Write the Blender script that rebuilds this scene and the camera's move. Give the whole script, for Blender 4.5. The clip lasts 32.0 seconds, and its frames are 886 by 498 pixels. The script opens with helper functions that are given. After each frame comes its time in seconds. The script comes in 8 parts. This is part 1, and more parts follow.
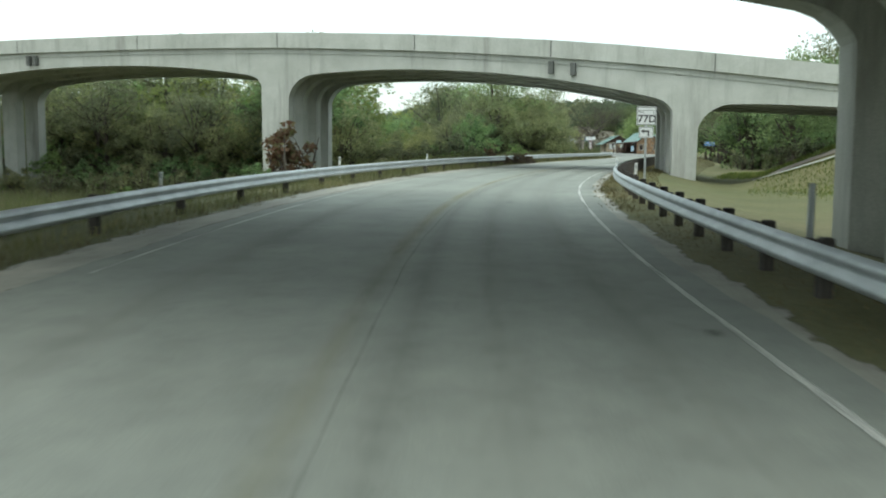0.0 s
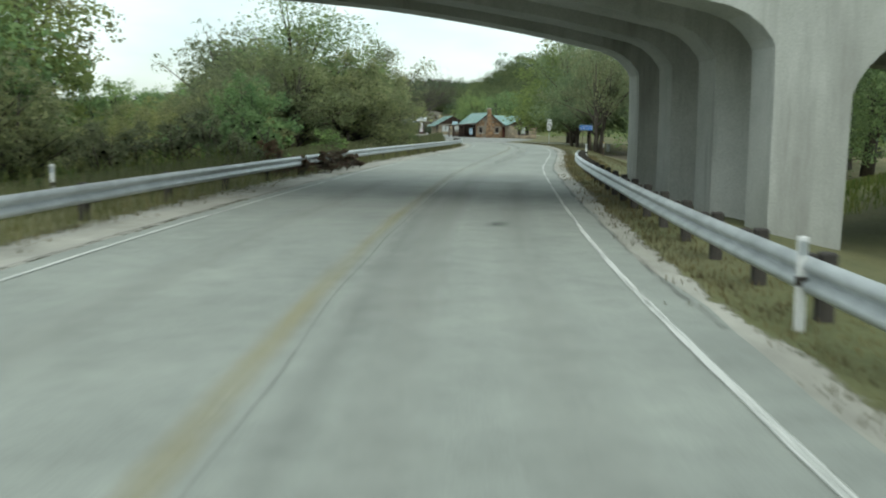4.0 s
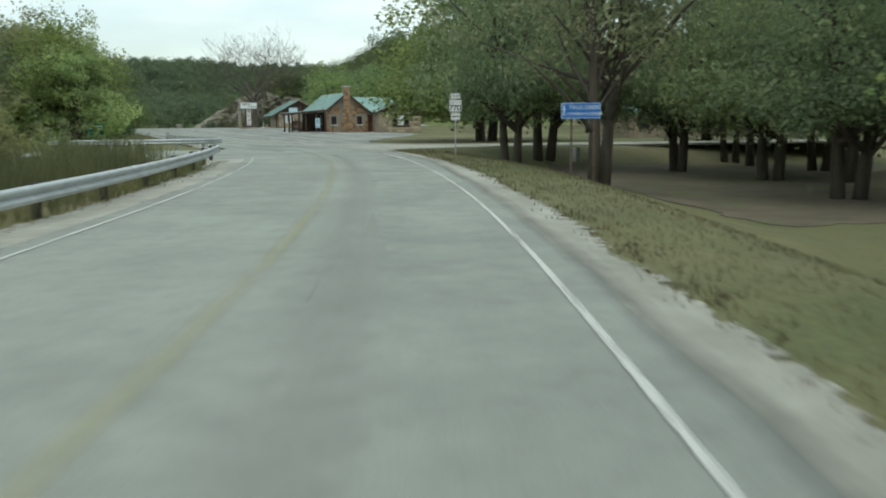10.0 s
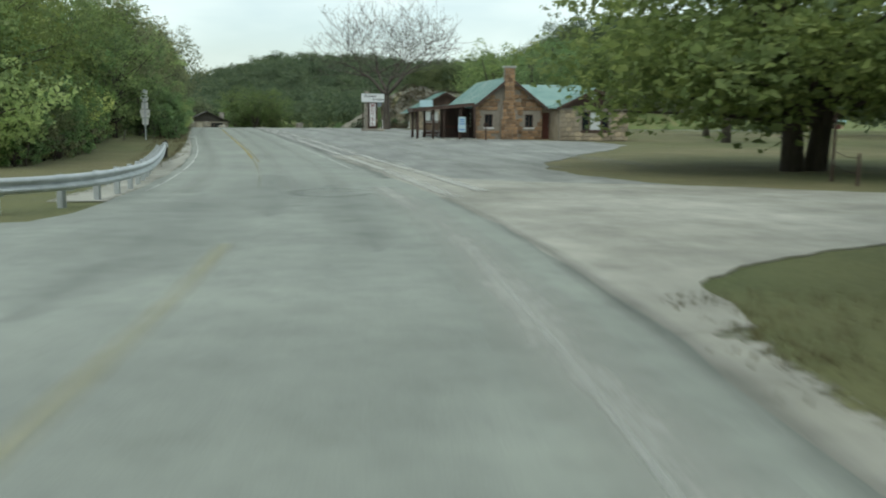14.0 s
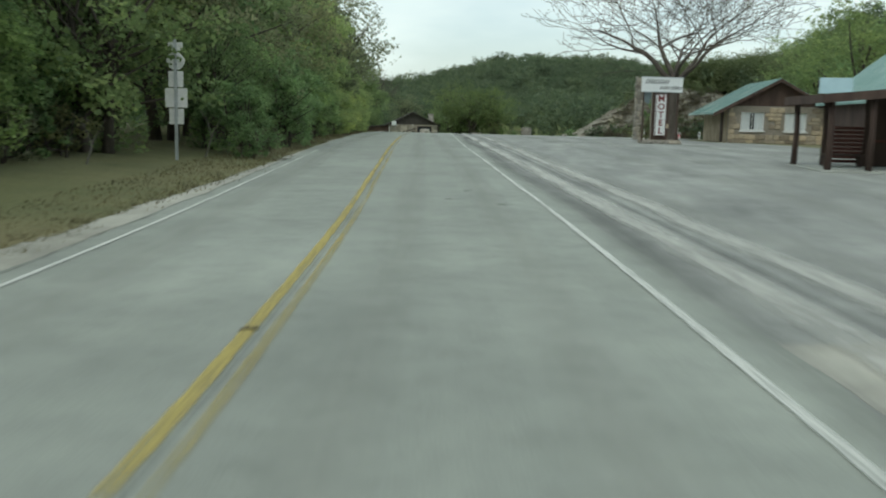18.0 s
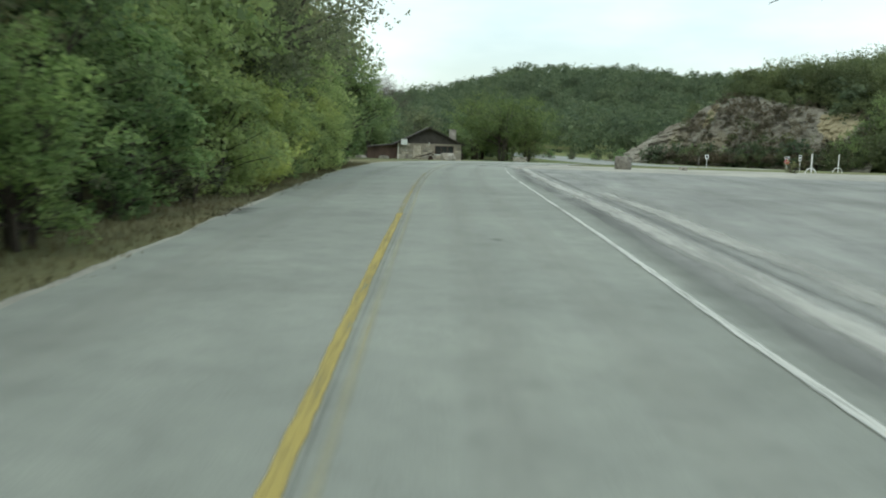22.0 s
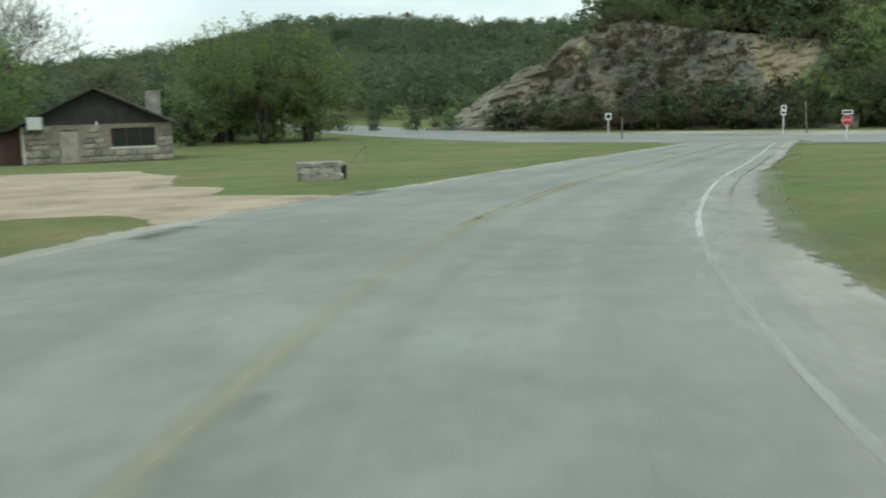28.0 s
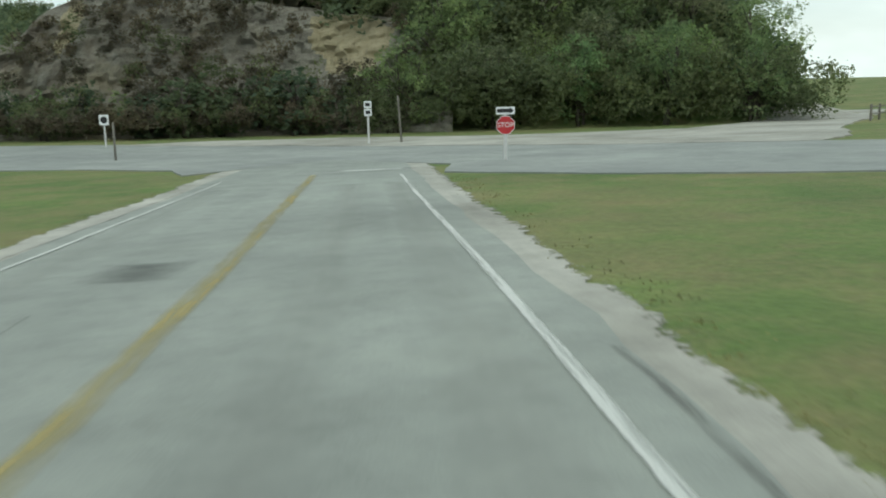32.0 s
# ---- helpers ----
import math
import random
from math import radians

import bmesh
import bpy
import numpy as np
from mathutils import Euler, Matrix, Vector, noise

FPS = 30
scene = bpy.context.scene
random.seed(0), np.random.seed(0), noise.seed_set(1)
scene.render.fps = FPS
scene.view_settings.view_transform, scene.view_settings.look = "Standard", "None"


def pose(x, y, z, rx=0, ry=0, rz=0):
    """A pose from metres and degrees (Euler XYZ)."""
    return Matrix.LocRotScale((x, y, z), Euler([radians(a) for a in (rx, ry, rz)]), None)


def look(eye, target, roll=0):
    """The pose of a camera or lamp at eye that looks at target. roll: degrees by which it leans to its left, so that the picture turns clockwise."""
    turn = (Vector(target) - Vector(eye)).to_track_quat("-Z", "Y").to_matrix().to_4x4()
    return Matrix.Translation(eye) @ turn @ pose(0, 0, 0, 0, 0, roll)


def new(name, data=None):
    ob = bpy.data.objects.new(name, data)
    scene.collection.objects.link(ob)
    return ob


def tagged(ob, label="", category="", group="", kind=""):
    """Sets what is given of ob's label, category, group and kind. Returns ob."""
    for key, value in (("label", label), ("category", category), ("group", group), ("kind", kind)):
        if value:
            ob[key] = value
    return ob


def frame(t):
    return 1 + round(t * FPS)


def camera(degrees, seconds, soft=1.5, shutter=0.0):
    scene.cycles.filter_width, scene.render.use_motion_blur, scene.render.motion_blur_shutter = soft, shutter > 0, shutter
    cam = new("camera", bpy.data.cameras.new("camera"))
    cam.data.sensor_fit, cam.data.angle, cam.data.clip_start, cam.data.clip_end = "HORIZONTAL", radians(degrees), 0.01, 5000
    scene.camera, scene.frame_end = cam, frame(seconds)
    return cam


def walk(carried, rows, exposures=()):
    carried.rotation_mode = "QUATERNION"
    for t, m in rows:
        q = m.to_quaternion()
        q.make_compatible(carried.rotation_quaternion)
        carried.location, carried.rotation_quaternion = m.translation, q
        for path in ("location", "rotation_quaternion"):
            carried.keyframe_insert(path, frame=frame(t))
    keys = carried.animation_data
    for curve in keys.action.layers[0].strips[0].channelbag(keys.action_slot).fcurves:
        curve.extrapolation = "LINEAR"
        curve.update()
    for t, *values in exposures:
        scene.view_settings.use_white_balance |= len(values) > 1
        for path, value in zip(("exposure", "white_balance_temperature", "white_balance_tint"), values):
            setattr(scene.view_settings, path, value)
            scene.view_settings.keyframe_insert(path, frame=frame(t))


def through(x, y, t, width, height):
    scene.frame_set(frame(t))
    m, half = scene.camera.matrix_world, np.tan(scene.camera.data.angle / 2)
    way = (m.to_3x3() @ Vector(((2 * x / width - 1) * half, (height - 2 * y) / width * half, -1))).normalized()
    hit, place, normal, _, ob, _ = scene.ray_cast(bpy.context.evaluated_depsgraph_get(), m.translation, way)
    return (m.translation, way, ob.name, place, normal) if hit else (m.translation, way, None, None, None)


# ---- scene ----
from collections import Counter

cam = camera(52.0, 32.0, soft=1.9, shutter=0.5)
PATH = [
    (0, 0.000, 0.000, 1.650, 0.03, -6.46, 0.46),
    (0.5, -0.006, 3.857, 1.736, -0.85, -6.56, 0.20),
    (1, 0.122, 7.804, 1.809, -2.14, -6.65, -0.04),
    (1.5, 0.342, 11.851, 1.866, -3.67, -6.67, -0.27),
    (2, 0.654, 15.835, 1.910, -5.16, -6.79, -0.52),
    (2.5, 1.055, 19.728, 1.952, -6.52, -6.98, -0.38),
    (3, 1.559, 23.756, 1.980, -8.03, -7.35, -0.04),
    (3.5, 2.197, 27.912, 1.993, -9.60, -7.58, 0.40),
    (4, 2.973, 32.188, 2.001, -11.17, -7.59, 0.86),
    (4.5, 3.892, 36.575, 2.019, -12.72, -7.52, 1.25),
    (5, 4.962, 41.062, 2.035, -14.27, -7.64, 1.31),
    (5.5, 6.206, 45.707, 2.048, -15.54, -7.64, 1.01),
    (6, 7.540, 50.548, 2.059, -16.61, -7.63, 0.46),
    (6.5, 8.916, 55.578, 2.060, -17.51, -7.80, -0.07),
    (7, 10.490, 60.665, 2.051, -18.39, -7.92, -0.38),
    (7.5, 12.250, 65.921, 2.057, -19.29, -7.91, -0.49),
    (8, 14.092, 71.314, 2.069, -19.80, -7.91, -0.58),
    (8.5, 15.917, 76.794, 2.079, -19.66, -8.01, -0.70),
    (9, 17.681, 82.262, 2.084, -19.28, -8.06, -0.63),
    (9.5, 19.374, 87.617, 2.083, -18.81, -8.09, -0.29),
    (10, 21.004, 92.786, 2.067, -18.38, -8.28, -0.35),
    (10.5, 22.560, 97.773, 2.038, -17.92, -8.11, -0.85),
    (11, 24.079, 102.782, 2.021, -17.54, -7.94, -1.00),
    (11.5, 25.544, 107.872, 2.017, -17.05, -7.87, -1.05),
    (12, 26.864, 113.061, 2.021, -15.80, -7.91, -0.52),
    (12.5, 28.073, 118.200, 2.021, -14.16, -7.95, -0.02),
    (13, 29.186, 123.260, 2.013, -12.25, -8.08, 0.83),
    (13.5, 30.056, 128.347, 2.000, -10.31, -8.16, 0.73),
    (14, 30.739, 133.476, 1.981, -7.80, -8.28, 0.38),
    (14.5, 31.199, 138.613, 1.949, -5.21, -8.44, 0.30),
    (15, 31.280, 143.708, 1.903, -2.89, -8.67, 0.50),
    (15.5, 31.210, 148.703, 1.843, -0.80, -8.89, 0.01),
    (16, 31.110, 153.718, 1.770, 0.99, -8.91, -0.08),
    (16.5, 30.856, 158.734, 1.698, 2.56, -8.85, 0.07),
    (17, 30.481, 163.734, 1.641, 3.92, -8.77, 0.38),
    (17.5, 30.008, 168.695, 1.602, 5.06, -8.60, 0.81),
    (18, 29.442, 173.601, 1.599, 5.86, -8.09, 1.26),
    (18.5, 28.836, 178.399, 1.614, 6.69, -7.59, 1.79),
    (19, 28.141, 183.140, 1.655, 7.36, -7.24, 1.83),
    (19.5, 27.385, 187.736, 1.737, 7.84, -7.07, 1.37),
    (20, 26.702, 192.077, 1.799, 8.14, -6.99, 1.45),
    (20.5, 26.010, 196.575, 1.862, 8.01, -6.90, 1.38),
    (21, 25.327, 201.214, 1.930, 7.64, -6.92, 1.28),
    (21.5, 24.666, 205.949, 2.005, 7.20, -7.05, 1.40),
    (22, 24.030, 210.728, 2.071, 6.75, -7.25, 1.53),
    (22.5, 23.429, 215.534, 2.126, 6.32, -7.45, 1.46),
    (23, 22.856, 220.348, 2.164, 5.91, -7.72, 1.47),
    (23.5, 22.306, 225.203, 2.189, 5.52, -7.80, 1.51),
    (24, 21.772, 230.192, 2.202, 5.12, -7.96, 1.80),
    (24.5, 21.260, 235.445, 2.202, 4.76, -8.12, 1.74),
    (25, 20.811, 241.016, 2.190, 4.26, -8.25, 1.28),
    (25.5, 20.397, 246.752, 2.163, 3.77, -8.44, 0.80),
    (26, 20.043, 252.505, 2.116, 3.15, -8.73, 0.43),
    (26.5, 19.800, 258.126, 2.047, 1.88, -9.05, 0.12),
    (27, 19.840, 263.469, 1.958, -0.89, -9.24, -0.22),
    (27.5, 20.190, 268.383, 1.857, -4.21, -9.37, -0.84),
    (28, 20.813, 272.902, 1.758, -7.44, -9.51, -1.48),
    (28.5, 21.674, 277.238, 1.683, -10.79, -9.34, -1.38),
    (29, 22.774, 281.363, 1.628, -14.47, -9.19, -0.56),
    (29.5, 24.022, 285.172, 1.568, -19.20, -9.22, -0.77),
    (30, 25.530, 288.597, 1.482, -23.96, -9.38, -1.11),
    (30.5, 27.166, 291.711, 1.388, -28.54, -9.63, -1.25),
    (31, 28.936, 294.550, 1.292, -32.29, -9.76, -1.11),
    (31.5, 30.707, 297.263, 1.199, -34.27, -9.98, -1.07),
    (32, 32.531, 299.907, 1.099, -35.16, -10.16, -1.23),
]


def eye_pose(x, y, z, yaw, pitch, roll):
    a, b = radians(yaw), radians(pitch)
    ahead = Vector((-math.sin(a) * math.cos(b), math.cos(a) * math.cos(b), math.sin(b)))
    eye = Vector((x, y, z))
    return look(eye, eye + ahead, roll)


walk(cam, [(r[0], eye_pose(*r[1:])) for r in PATH],
     exposures=[(q[0], q[1] + 0.05, q[2] if len(q) > 2 else 6500, -1) for q in ((0, 0.44), (0.5, 0.92), (1.0, 1.17), (1.5, 1.1, 6600), (2.0, 0.66, 6700), (2.5, 0.48, 6600), (4.5, 0.13), (5.0, 0.25), (5.5, 0.4, 6750), (6.0, 0.84, 7050), (6.5, 0.7, 6800), (7.0, 0.58), (8.0, 0.28), (9.0, -0.02), (10.0, 0.02), (13.0, -0.02), (15.0, -0.08), (17.5, -0.14), (19.0, -0.08), (22.0, 0.08), (24.0, 0.18), (26.5, 0.0), (27.0, 0.02), (28.0, -0.04), (32.0, -0.12))])

# ---- world and sun: a bright overcast sky ----
world = bpy.data.worlds.new("overcast_sky")
scene.world = world
world.use_nodes = True
wt = world.node_tree
wt.nodes.clear()
w_out = wt.nodes.new("ShaderNodeOutputWorld")
w_bg = wt.nodes.new("ShaderNodeBackground")
w_sky = wt.nodes.new("ShaderNodeTexSky")
w_sky.sky_type = "NISHITA"
w_sky.sun_disc = False
w_sky.sun_elevation, w_sky.sun_rotation = radians(59), radians(202)
w_sky.air_density, w_sky.dust_density = 1.0, 2.0
w_co = wt.nodes.new("ShaderNodeTexCoord")
w_map = wt.nodes.new("ShaderNodeMapping")
w_map.inputs["Scale"].default_value = (1.0, 1.0, 3.2)
w_no = wt.nodes.new("ShaderNodeTexNoise")
w_no.inputs["Scale"].default_value = 2.6
w_no.inputs["Detail"].default_value = 5.0
w_ra = wt.nodes.new("ShaderNodeMapRange")
w_ra.inputs["From Min"].default_value, w_ra.inputs["From Max"].default_value = 0.36, 0.66
w_ra.inputs["To Min"].default_value, w_ra.inputs["To Max"].default_value = 0.38, 1.0
w_sc = wt.nodes.new("ShaderNodeVectorMath")
w_sc.operation = "SCALE"
w_sc.inputs["Scale"].default_value = 0.155
w_mx = wt.nodes.new("ShaderNodeMix")
w_mx.data_type = "RGBA"
w_mx.inputs["B"].default_value = (1.08, 1.16, 1.17, 1)
wt.links.new(w_co.outputs["Generated"], w_map.inputs["Vector"])
wt.links.new(w_map.outputs[0], w_no.inputs["Vector"])
wt.links.new(w_no.outputs["Fac"], w_ra.inputs["Value"])
wt.links.new(w_sky.outputs[0], w_sc.inputs[0])
wt.links.new(w_ra.outputs[0], w_mx.inputs["Factor"])
wt.links.new(w_sc.outputs[0], w_mx.inputs["A"])
wt.links.new(w_mx.outputs["Result"], w_bg.inputs["Color"])
w_bg.inputs["Strength"].default_value = 1.0
wt.links.new(w_bg.outputs[0], w_out.inputs["Surface"])

sun_data = bpy.data.lights.new("sun", "SUN")
sun_data.energy, sun_data.angle, sun_data.color = 0.6, radians(40), (1.0, 0.97, 0.92)
sun = new("sun", sun_data)
sun.matrix_world = look((0, 0, 60), (0 + 14, 0 + 34, 60 - 62))


# ---- materials ----
def nodes_of(name):
    m = bpy.data.materials.new(name)
    m.use_nodes = True
    return m, m.node_tree, m.node_tree.nodes["Principled BSDF"]


def add(t, kind, **values):
    n = t.nodes.new(kind)
    for k, v in values.items():
        n.inputs[k].default_value = v
    return n


def noise_at(t, scale, detail=4.0, rough=0.55, stretch=(1, 1, 1), space="Object"):
    co = t.nodes.new("ShaderNodeTexCoord")
    mp = add(t, "ShaderNodeMapping", Scale=stretch)
    n = add(t, "ShaderNodeTexNoise", Scale=scale, Detail=detail, Roughness=rough)
    t.links.new(co.outputs[space], mp.inputs["Vector"])
    t.links.new(mp.outputs[0], n.inputs["Vector"])
    return n.outputs["Fac"]


def ramp(t, fac, stops):
    r = t.nodes.new("ShaderNodeValToRGB")
    e = r.color_ramp.elements
    while len(e) < len(stops):
        e.new(0.5)
    for el, (pos, c) in zip(e, stops):
        el.position, el.color = pos, (*c, 1)
    t.links.new(fac, r.inputs["Fac"])
    return r.outputs["Color"]


def mix(t, fac, a, b, mode="MIX"):
    m = t.nodes.new("ShaderNodeMix")
    m.data_type, m.blend_type = "RGBA", mode
    for key, v in (("Factor", fac), ("A", a), ("B", b)):
        if isinstance(v, (int, float)):
            m.inputs[key].default_value = v
        elif isinstance(v, tuple):
            m.inputs[key].default_value = (*v, 1)
        else:
            t.links.new(v, m.inputs[key])
    return m.outputs["Result"]


def bump(t, b, fac, strength=0.3, distance=0.02):
    n = add(t, "ShaderNodeBump", Strength=strength, Distance=distance)
    t.links.new(fac, n.inputs["Height"])
    t.links.new(n.outputs[0], b.inputs["Normal"])


def surface(name, dark, light, scale=3.0, fine=60.0, rough=0.85, metal=0.0, relief=0.25, depth=0.01, stretch=(1, 1, 1), vary=0.0, stain=None):
    """A two-scale procedural surface: broad blotches, fine grain and relief."""
    m, t, b = nodes_of(name)
    broad, grain = noise_at(t, scale, 5, 0.6, stretch), noise_at(t, fine, 3, 0.6, stretch)
    c = ramp(t, broad, [(0.3, dark), (0.7, light)])
    c = mix(t, 0.35, c, ramp(t, grain, [(0.3, (0.55, 0.55, 0.55)), (0.7, (1.25, 1.25, 1.25))]), "MULTIPLY")
    if stain:
        s = ramp(t, noise_at(t, stain[1], 6, 0.7, stain[2] if len(stain) > 2 else (1, 1, 1)), [(0.52, (0, 0, 0)), (0.68, (1, 1, 1))])
        c = mix(t, s, c, stain[0])
    if vary:
        info = t.nodes.new("ShaderNodeObjectInfo")
        c = mix(t, vary, c, ramp(t, info.outputs["Random"], [(0.0, (0.45, 0.42, 0.4)), (0.5, (1, 1, 1)), (1.0, (1.5, 1.4, 1.25))]), "MULTIPLY")
    t.links.new(c, b.inputs["Base Color"])
    b.inputs["Roughness"].default_value, b.inputs["Metallic"].default_value = rough, metal
    bump(t, b, grain, relief, depth)
    return m


def leaf_material(name, shades, through=0.58, patch=0.45, leaflet=0.0, cover=0.46):
    """Leaf tissue that lets light through; with a leaflet size each spray is cut into ragged leaflets."""
    m, t, b = nodes_of(name)
    geo, info = t.nodes.new("ShaderNodeNewGeometry"), t.nodes.new("ShaderNodeObjectInfo")
    n = len(shades) - 1
    c = ramp(t, geo.outputs["Random Per Island"], [(i / n, s) for i, s in enumerate(shades)])
    c = mix(t, 0.55, c, ramp(t, info.outputs["Random"], [(0.0, (0.7, 0.78, 0.75)), (0.5, (1, 1, 1)), (1.0, (1.3, 1.18, 0.85))]), "MULTIPLY")
    c = mix(t, 0.6, c, ramp(t, noise_at(t, patch, 3), [(0.35, (0.55, 0.62, 0.6)), (0.65, (1.4, 1.35, 1.15))]), "MULTIPLY")
    b.inputs["Roughness"].default_value = 0.7
    t.links.new(c, b.inputs["Base Color"])
    tr = t.nodes.new("ShaderNodeBsdfTranslucent")
    t.links.new(c, tr.inputs["Color"])
    mx = add(t, "ShaderNodeMixShader", Fac=through)
    t.links.new(b.outputs[0], mx.inputs[1])
    t.links.new(tr.outputs[0], mx.inputs[2])
    shown = mx.outputs[0]
    if leaflet:
        co = t.nodes.new("ShaderNodeTexCoord")
        vo = add(t, "ShaderNodeTexVoronoi", Scale=1 / leaflet, Randomness=1.0)
        t.links.new(co.outputs["Object"], vo.inputs["Vector"])
        cut = t.nodes.new("ShaderNodeMath")
        cut.operation = "GREATER_THAN"
        cut.inputs[1].default_value = cover
        t.links.new(vo.outputs["Distance"], cut.inputs[0])
        gap = t.nodes.new("ShaderNodeBsdfTransparent")
        mg = t.nodes.new("ShaderNodeMixShader")
        t.links.new(cut.outputs[0], mg.inputs[0])
        t.links.new(shown, mg.inputs[1])
        t.links.new(gap.outputs[0], mg.inputs[2])
        shown = mg.outputs[0]
    t.links.new(shown, t.nodes["Material Output"].inputs["Surface"])
    return m


M = {}
M["concrete"] = surface("weathered_concrete", (0.40, 0.41, 0.37), (0.52, 0.53, 0.49), 0.7, 30, 0.9, relief=0.25, stain=((0.3, 0.3, 0.27), 0.9, (1, 1, 0.12)))
M["steel"] = surface("galvanised_steel", (0.42, 0.45, 0.46), (0.62, 0.65, 0.66), 2.0, 50, 0.5, 0.55, relief=0.1)
M["sign_back"] = surface("bare_aluminium", (0.6, 0.6, 0.59), (0.74, 0.74, 0.72), 4, 60, 0.6, 0.0, relief=0.05)
M["post_wood"] = surface("creosoted_post", (0.035, 0.032, 0.028), (0.085, 0.075, 0.065), 5, 40, 0.95, relief=0.5, stretch=(1, 1, 0.2))
M["white_paint"] = surface("white_paint", (0.68, 0.69, 0.67), (0.8, 0.8, 0.79), 3, 40, 0.6, relief=0.05)
M["sign_white"] = surface("white_sheeting", (0.72, 0.74, 0.74), (0.8, 0.81, 0.81), 5, 90, 0.45, relief=0.02)
M["sign_black"] = surface("black_lettering", (0.012, 0.012, 0.013), (0.022, 0.022, 0.023), 5, 90, 0.5, relief=0.02)
M["sign_blue"] = surface("blue_sheeting", (0.015, 0.12, 0.42), (0.03, 0.17, 0.52), 4, 80, 0.4, relief=0.02)
M["sign_green"] = surface("green_sheeting", (0.01, 0.2, 0.14), (0.02, 0.27, 0.2), 4, 80, 0.45, relief=0.02)
M["sign_red"] = surface("red_sheeting", (0.42, 0.02, 0.03), (0.55, 0.035, 0.04), 4, 80, 0.45, relief=0.02)
M["sign_maroon"] = surface("dark_red_lettering", (0.16, 0.02, 0.02), (0.22, 0.03, 0.03), 4, 80, 0.5, relief=0.02)
M["sign_pale_blue"] = surface("pale_blue_board", (0.42, 0.56, 0.62), (0.52, 0.66, 0.72), 3, 60, 0.6, relief=0.05)
M["sign_yellow"] = surface("yellow_sheeting", (0.75, 0.5, 0.03), (0.85, 0.6, 0.06), 4, 80, 0.45, relief=0.02)
M["rusty_post"] = surface("rusty_channel_post", (0.11, 0.08, 0.06), (0.2, 0.15, 0.12), 6, 60, 0.85, 0.3, relief=0.2)
M["roof_green"] = surface("green_metal_roof", (0.18, 0.31, 0.28), (0.27, 0.4, 0.37), 0.8, 30, 0.5, 0.15, relief=0.06, stain=((0.38, 0.46, 0.43), 0.5))
M["roof_brown"] = surface("brown_shingle", (0.035, 0.03, 0.028), (0.075, 0.066, 0.06), 1.2, 30, 0.95, relief=0.4)
M["timber_dark"] = surface("dark_timber", (0.05, 0.03, 0.024), (0.11, 0.07, 0.055), 2, 50, 0.85, relief=0.3, stretch=(1, 1, 0.2))
M["timber_red"] = surface("red_brown_timber", (0.10, 0.035, 0.028), (0.17, 0.065, 0.05), 2, 50, 0.8, relief=0.3, stretch=(1, 1, 0.25))
M["mortar"] = surface("mortar", (0.24, 0.21, 0.17), (0.34, 0.3, 0.25), 4, 60, 0.95, relief=0.4)
M["stone_orange"] = surface("orange_sandstone", (0.2, 0.13, 0.075), (0.38, 0.25, 0.155), 1.2, 35, 0.95, relief=0.5, vary=0.75)
M["stone_tan"] = surface("tan_sandstone", (0.28, 0.23, 0.16), (0.46, 0.39, 0.3), 1.2, 35, 0.95, relief=0.5, vary=0.7)
M["stone_grey"] = surface("grey_fieldstone", (0.22, 0.20, 0.17), (0.48, 0.45, 0.40), 1.6, 35, 0.95, relief=0.5, vary=0.7)
M["stone_pale"] = surface("pale_mottled_stone", (0.2, 0.19, 0.17), (0.6, 0.58, 0.53), 5.0, 40, 0.95, relief=0.6, vary=0.5)
M["boulder"] = surface("pale_limestone", (0.16, 0.14, 0.11), (0.55, 0.52, 0.46), 3.2, 30, 0.95, relief=0.6, depth=0.03)
M["boulder_dark"] = surface("dark_weathered_limestone", (0.1, 0.09, 0.07), (0.3, 0.28, 0.24), 3.2, 30, 0.95, relief=0.6, depth=0.03)
M["glass_dark"] = surface("dark_window_glass", (0.015, 0.018, 0.02), (0.03, 0.035, 0.04), 2, 20, 0.08, relief=0.01)
M["curtain"] = surface("white_curtain", (0.55, 0.58, 0.58), (0.72, 0.75, 0.75), 3, 40, 0.8, relief=0.1, stretch=(4, 4, 0.3))
M["bark"] = surface("grey_bark", (0.055, 0.045, 0.036), (0.13, 0.11, 0.09), 3, 25, 0.95, relief=0.8, depth=0.03, stretch=(1, 1, 0.25))
M["bark_pale"] = surface("pale_bark", (0.13, 0.12, 0.1), (0.26, 0.24, 0.21), 3, 25, 0.95, relief=0.6, depth=0.03, stretch=(1, 1, 0.25))
M["leaf_dark"] = leaf_material("dark_green_leaves", [(0.166, 0.229, 0.115), (0.217, 0.301, 0.14), (0.262, 0.35, 0.16), (0.338, 0.416, 0.2)], leaflet=0.16)
M["leaf_green"] = leaf_material("green_leaves", [(0.181, 0.275, 0.13), (0.234, 0.35, 0.158), (0.286, 0.412, 0.185), (0.358, 0.477, 0.235)], leaflet=0.16)
M["leaf_yellow"] = leaf_material("yellow_green_leaves", [(0.228, 0.283, 0.103), (0.275, 0.336, 0.122), (0.313, 0.368, 0.136), (0.37, 0.397, 0.158)], leaflet=0.16)
M["leaf_olive"] = leaf_material("grey_olive_leaves", [(0.172, 0.194, 0.12), (0.213, 0.239, 0.144), (0.263, 0.289, 0.176), (0.336, 0.346, 0.221)], leaflet=0.15)
M["leaf_shade"] = leaf_material("summer_shade_leaves", [(0.145, 0.198, 0.09), (0.185, 0.251, 0.112), (0.224, 0.294, 0.13), (0.287, 0.349, 0.156)], leaflet=0.12, cover=0.62)
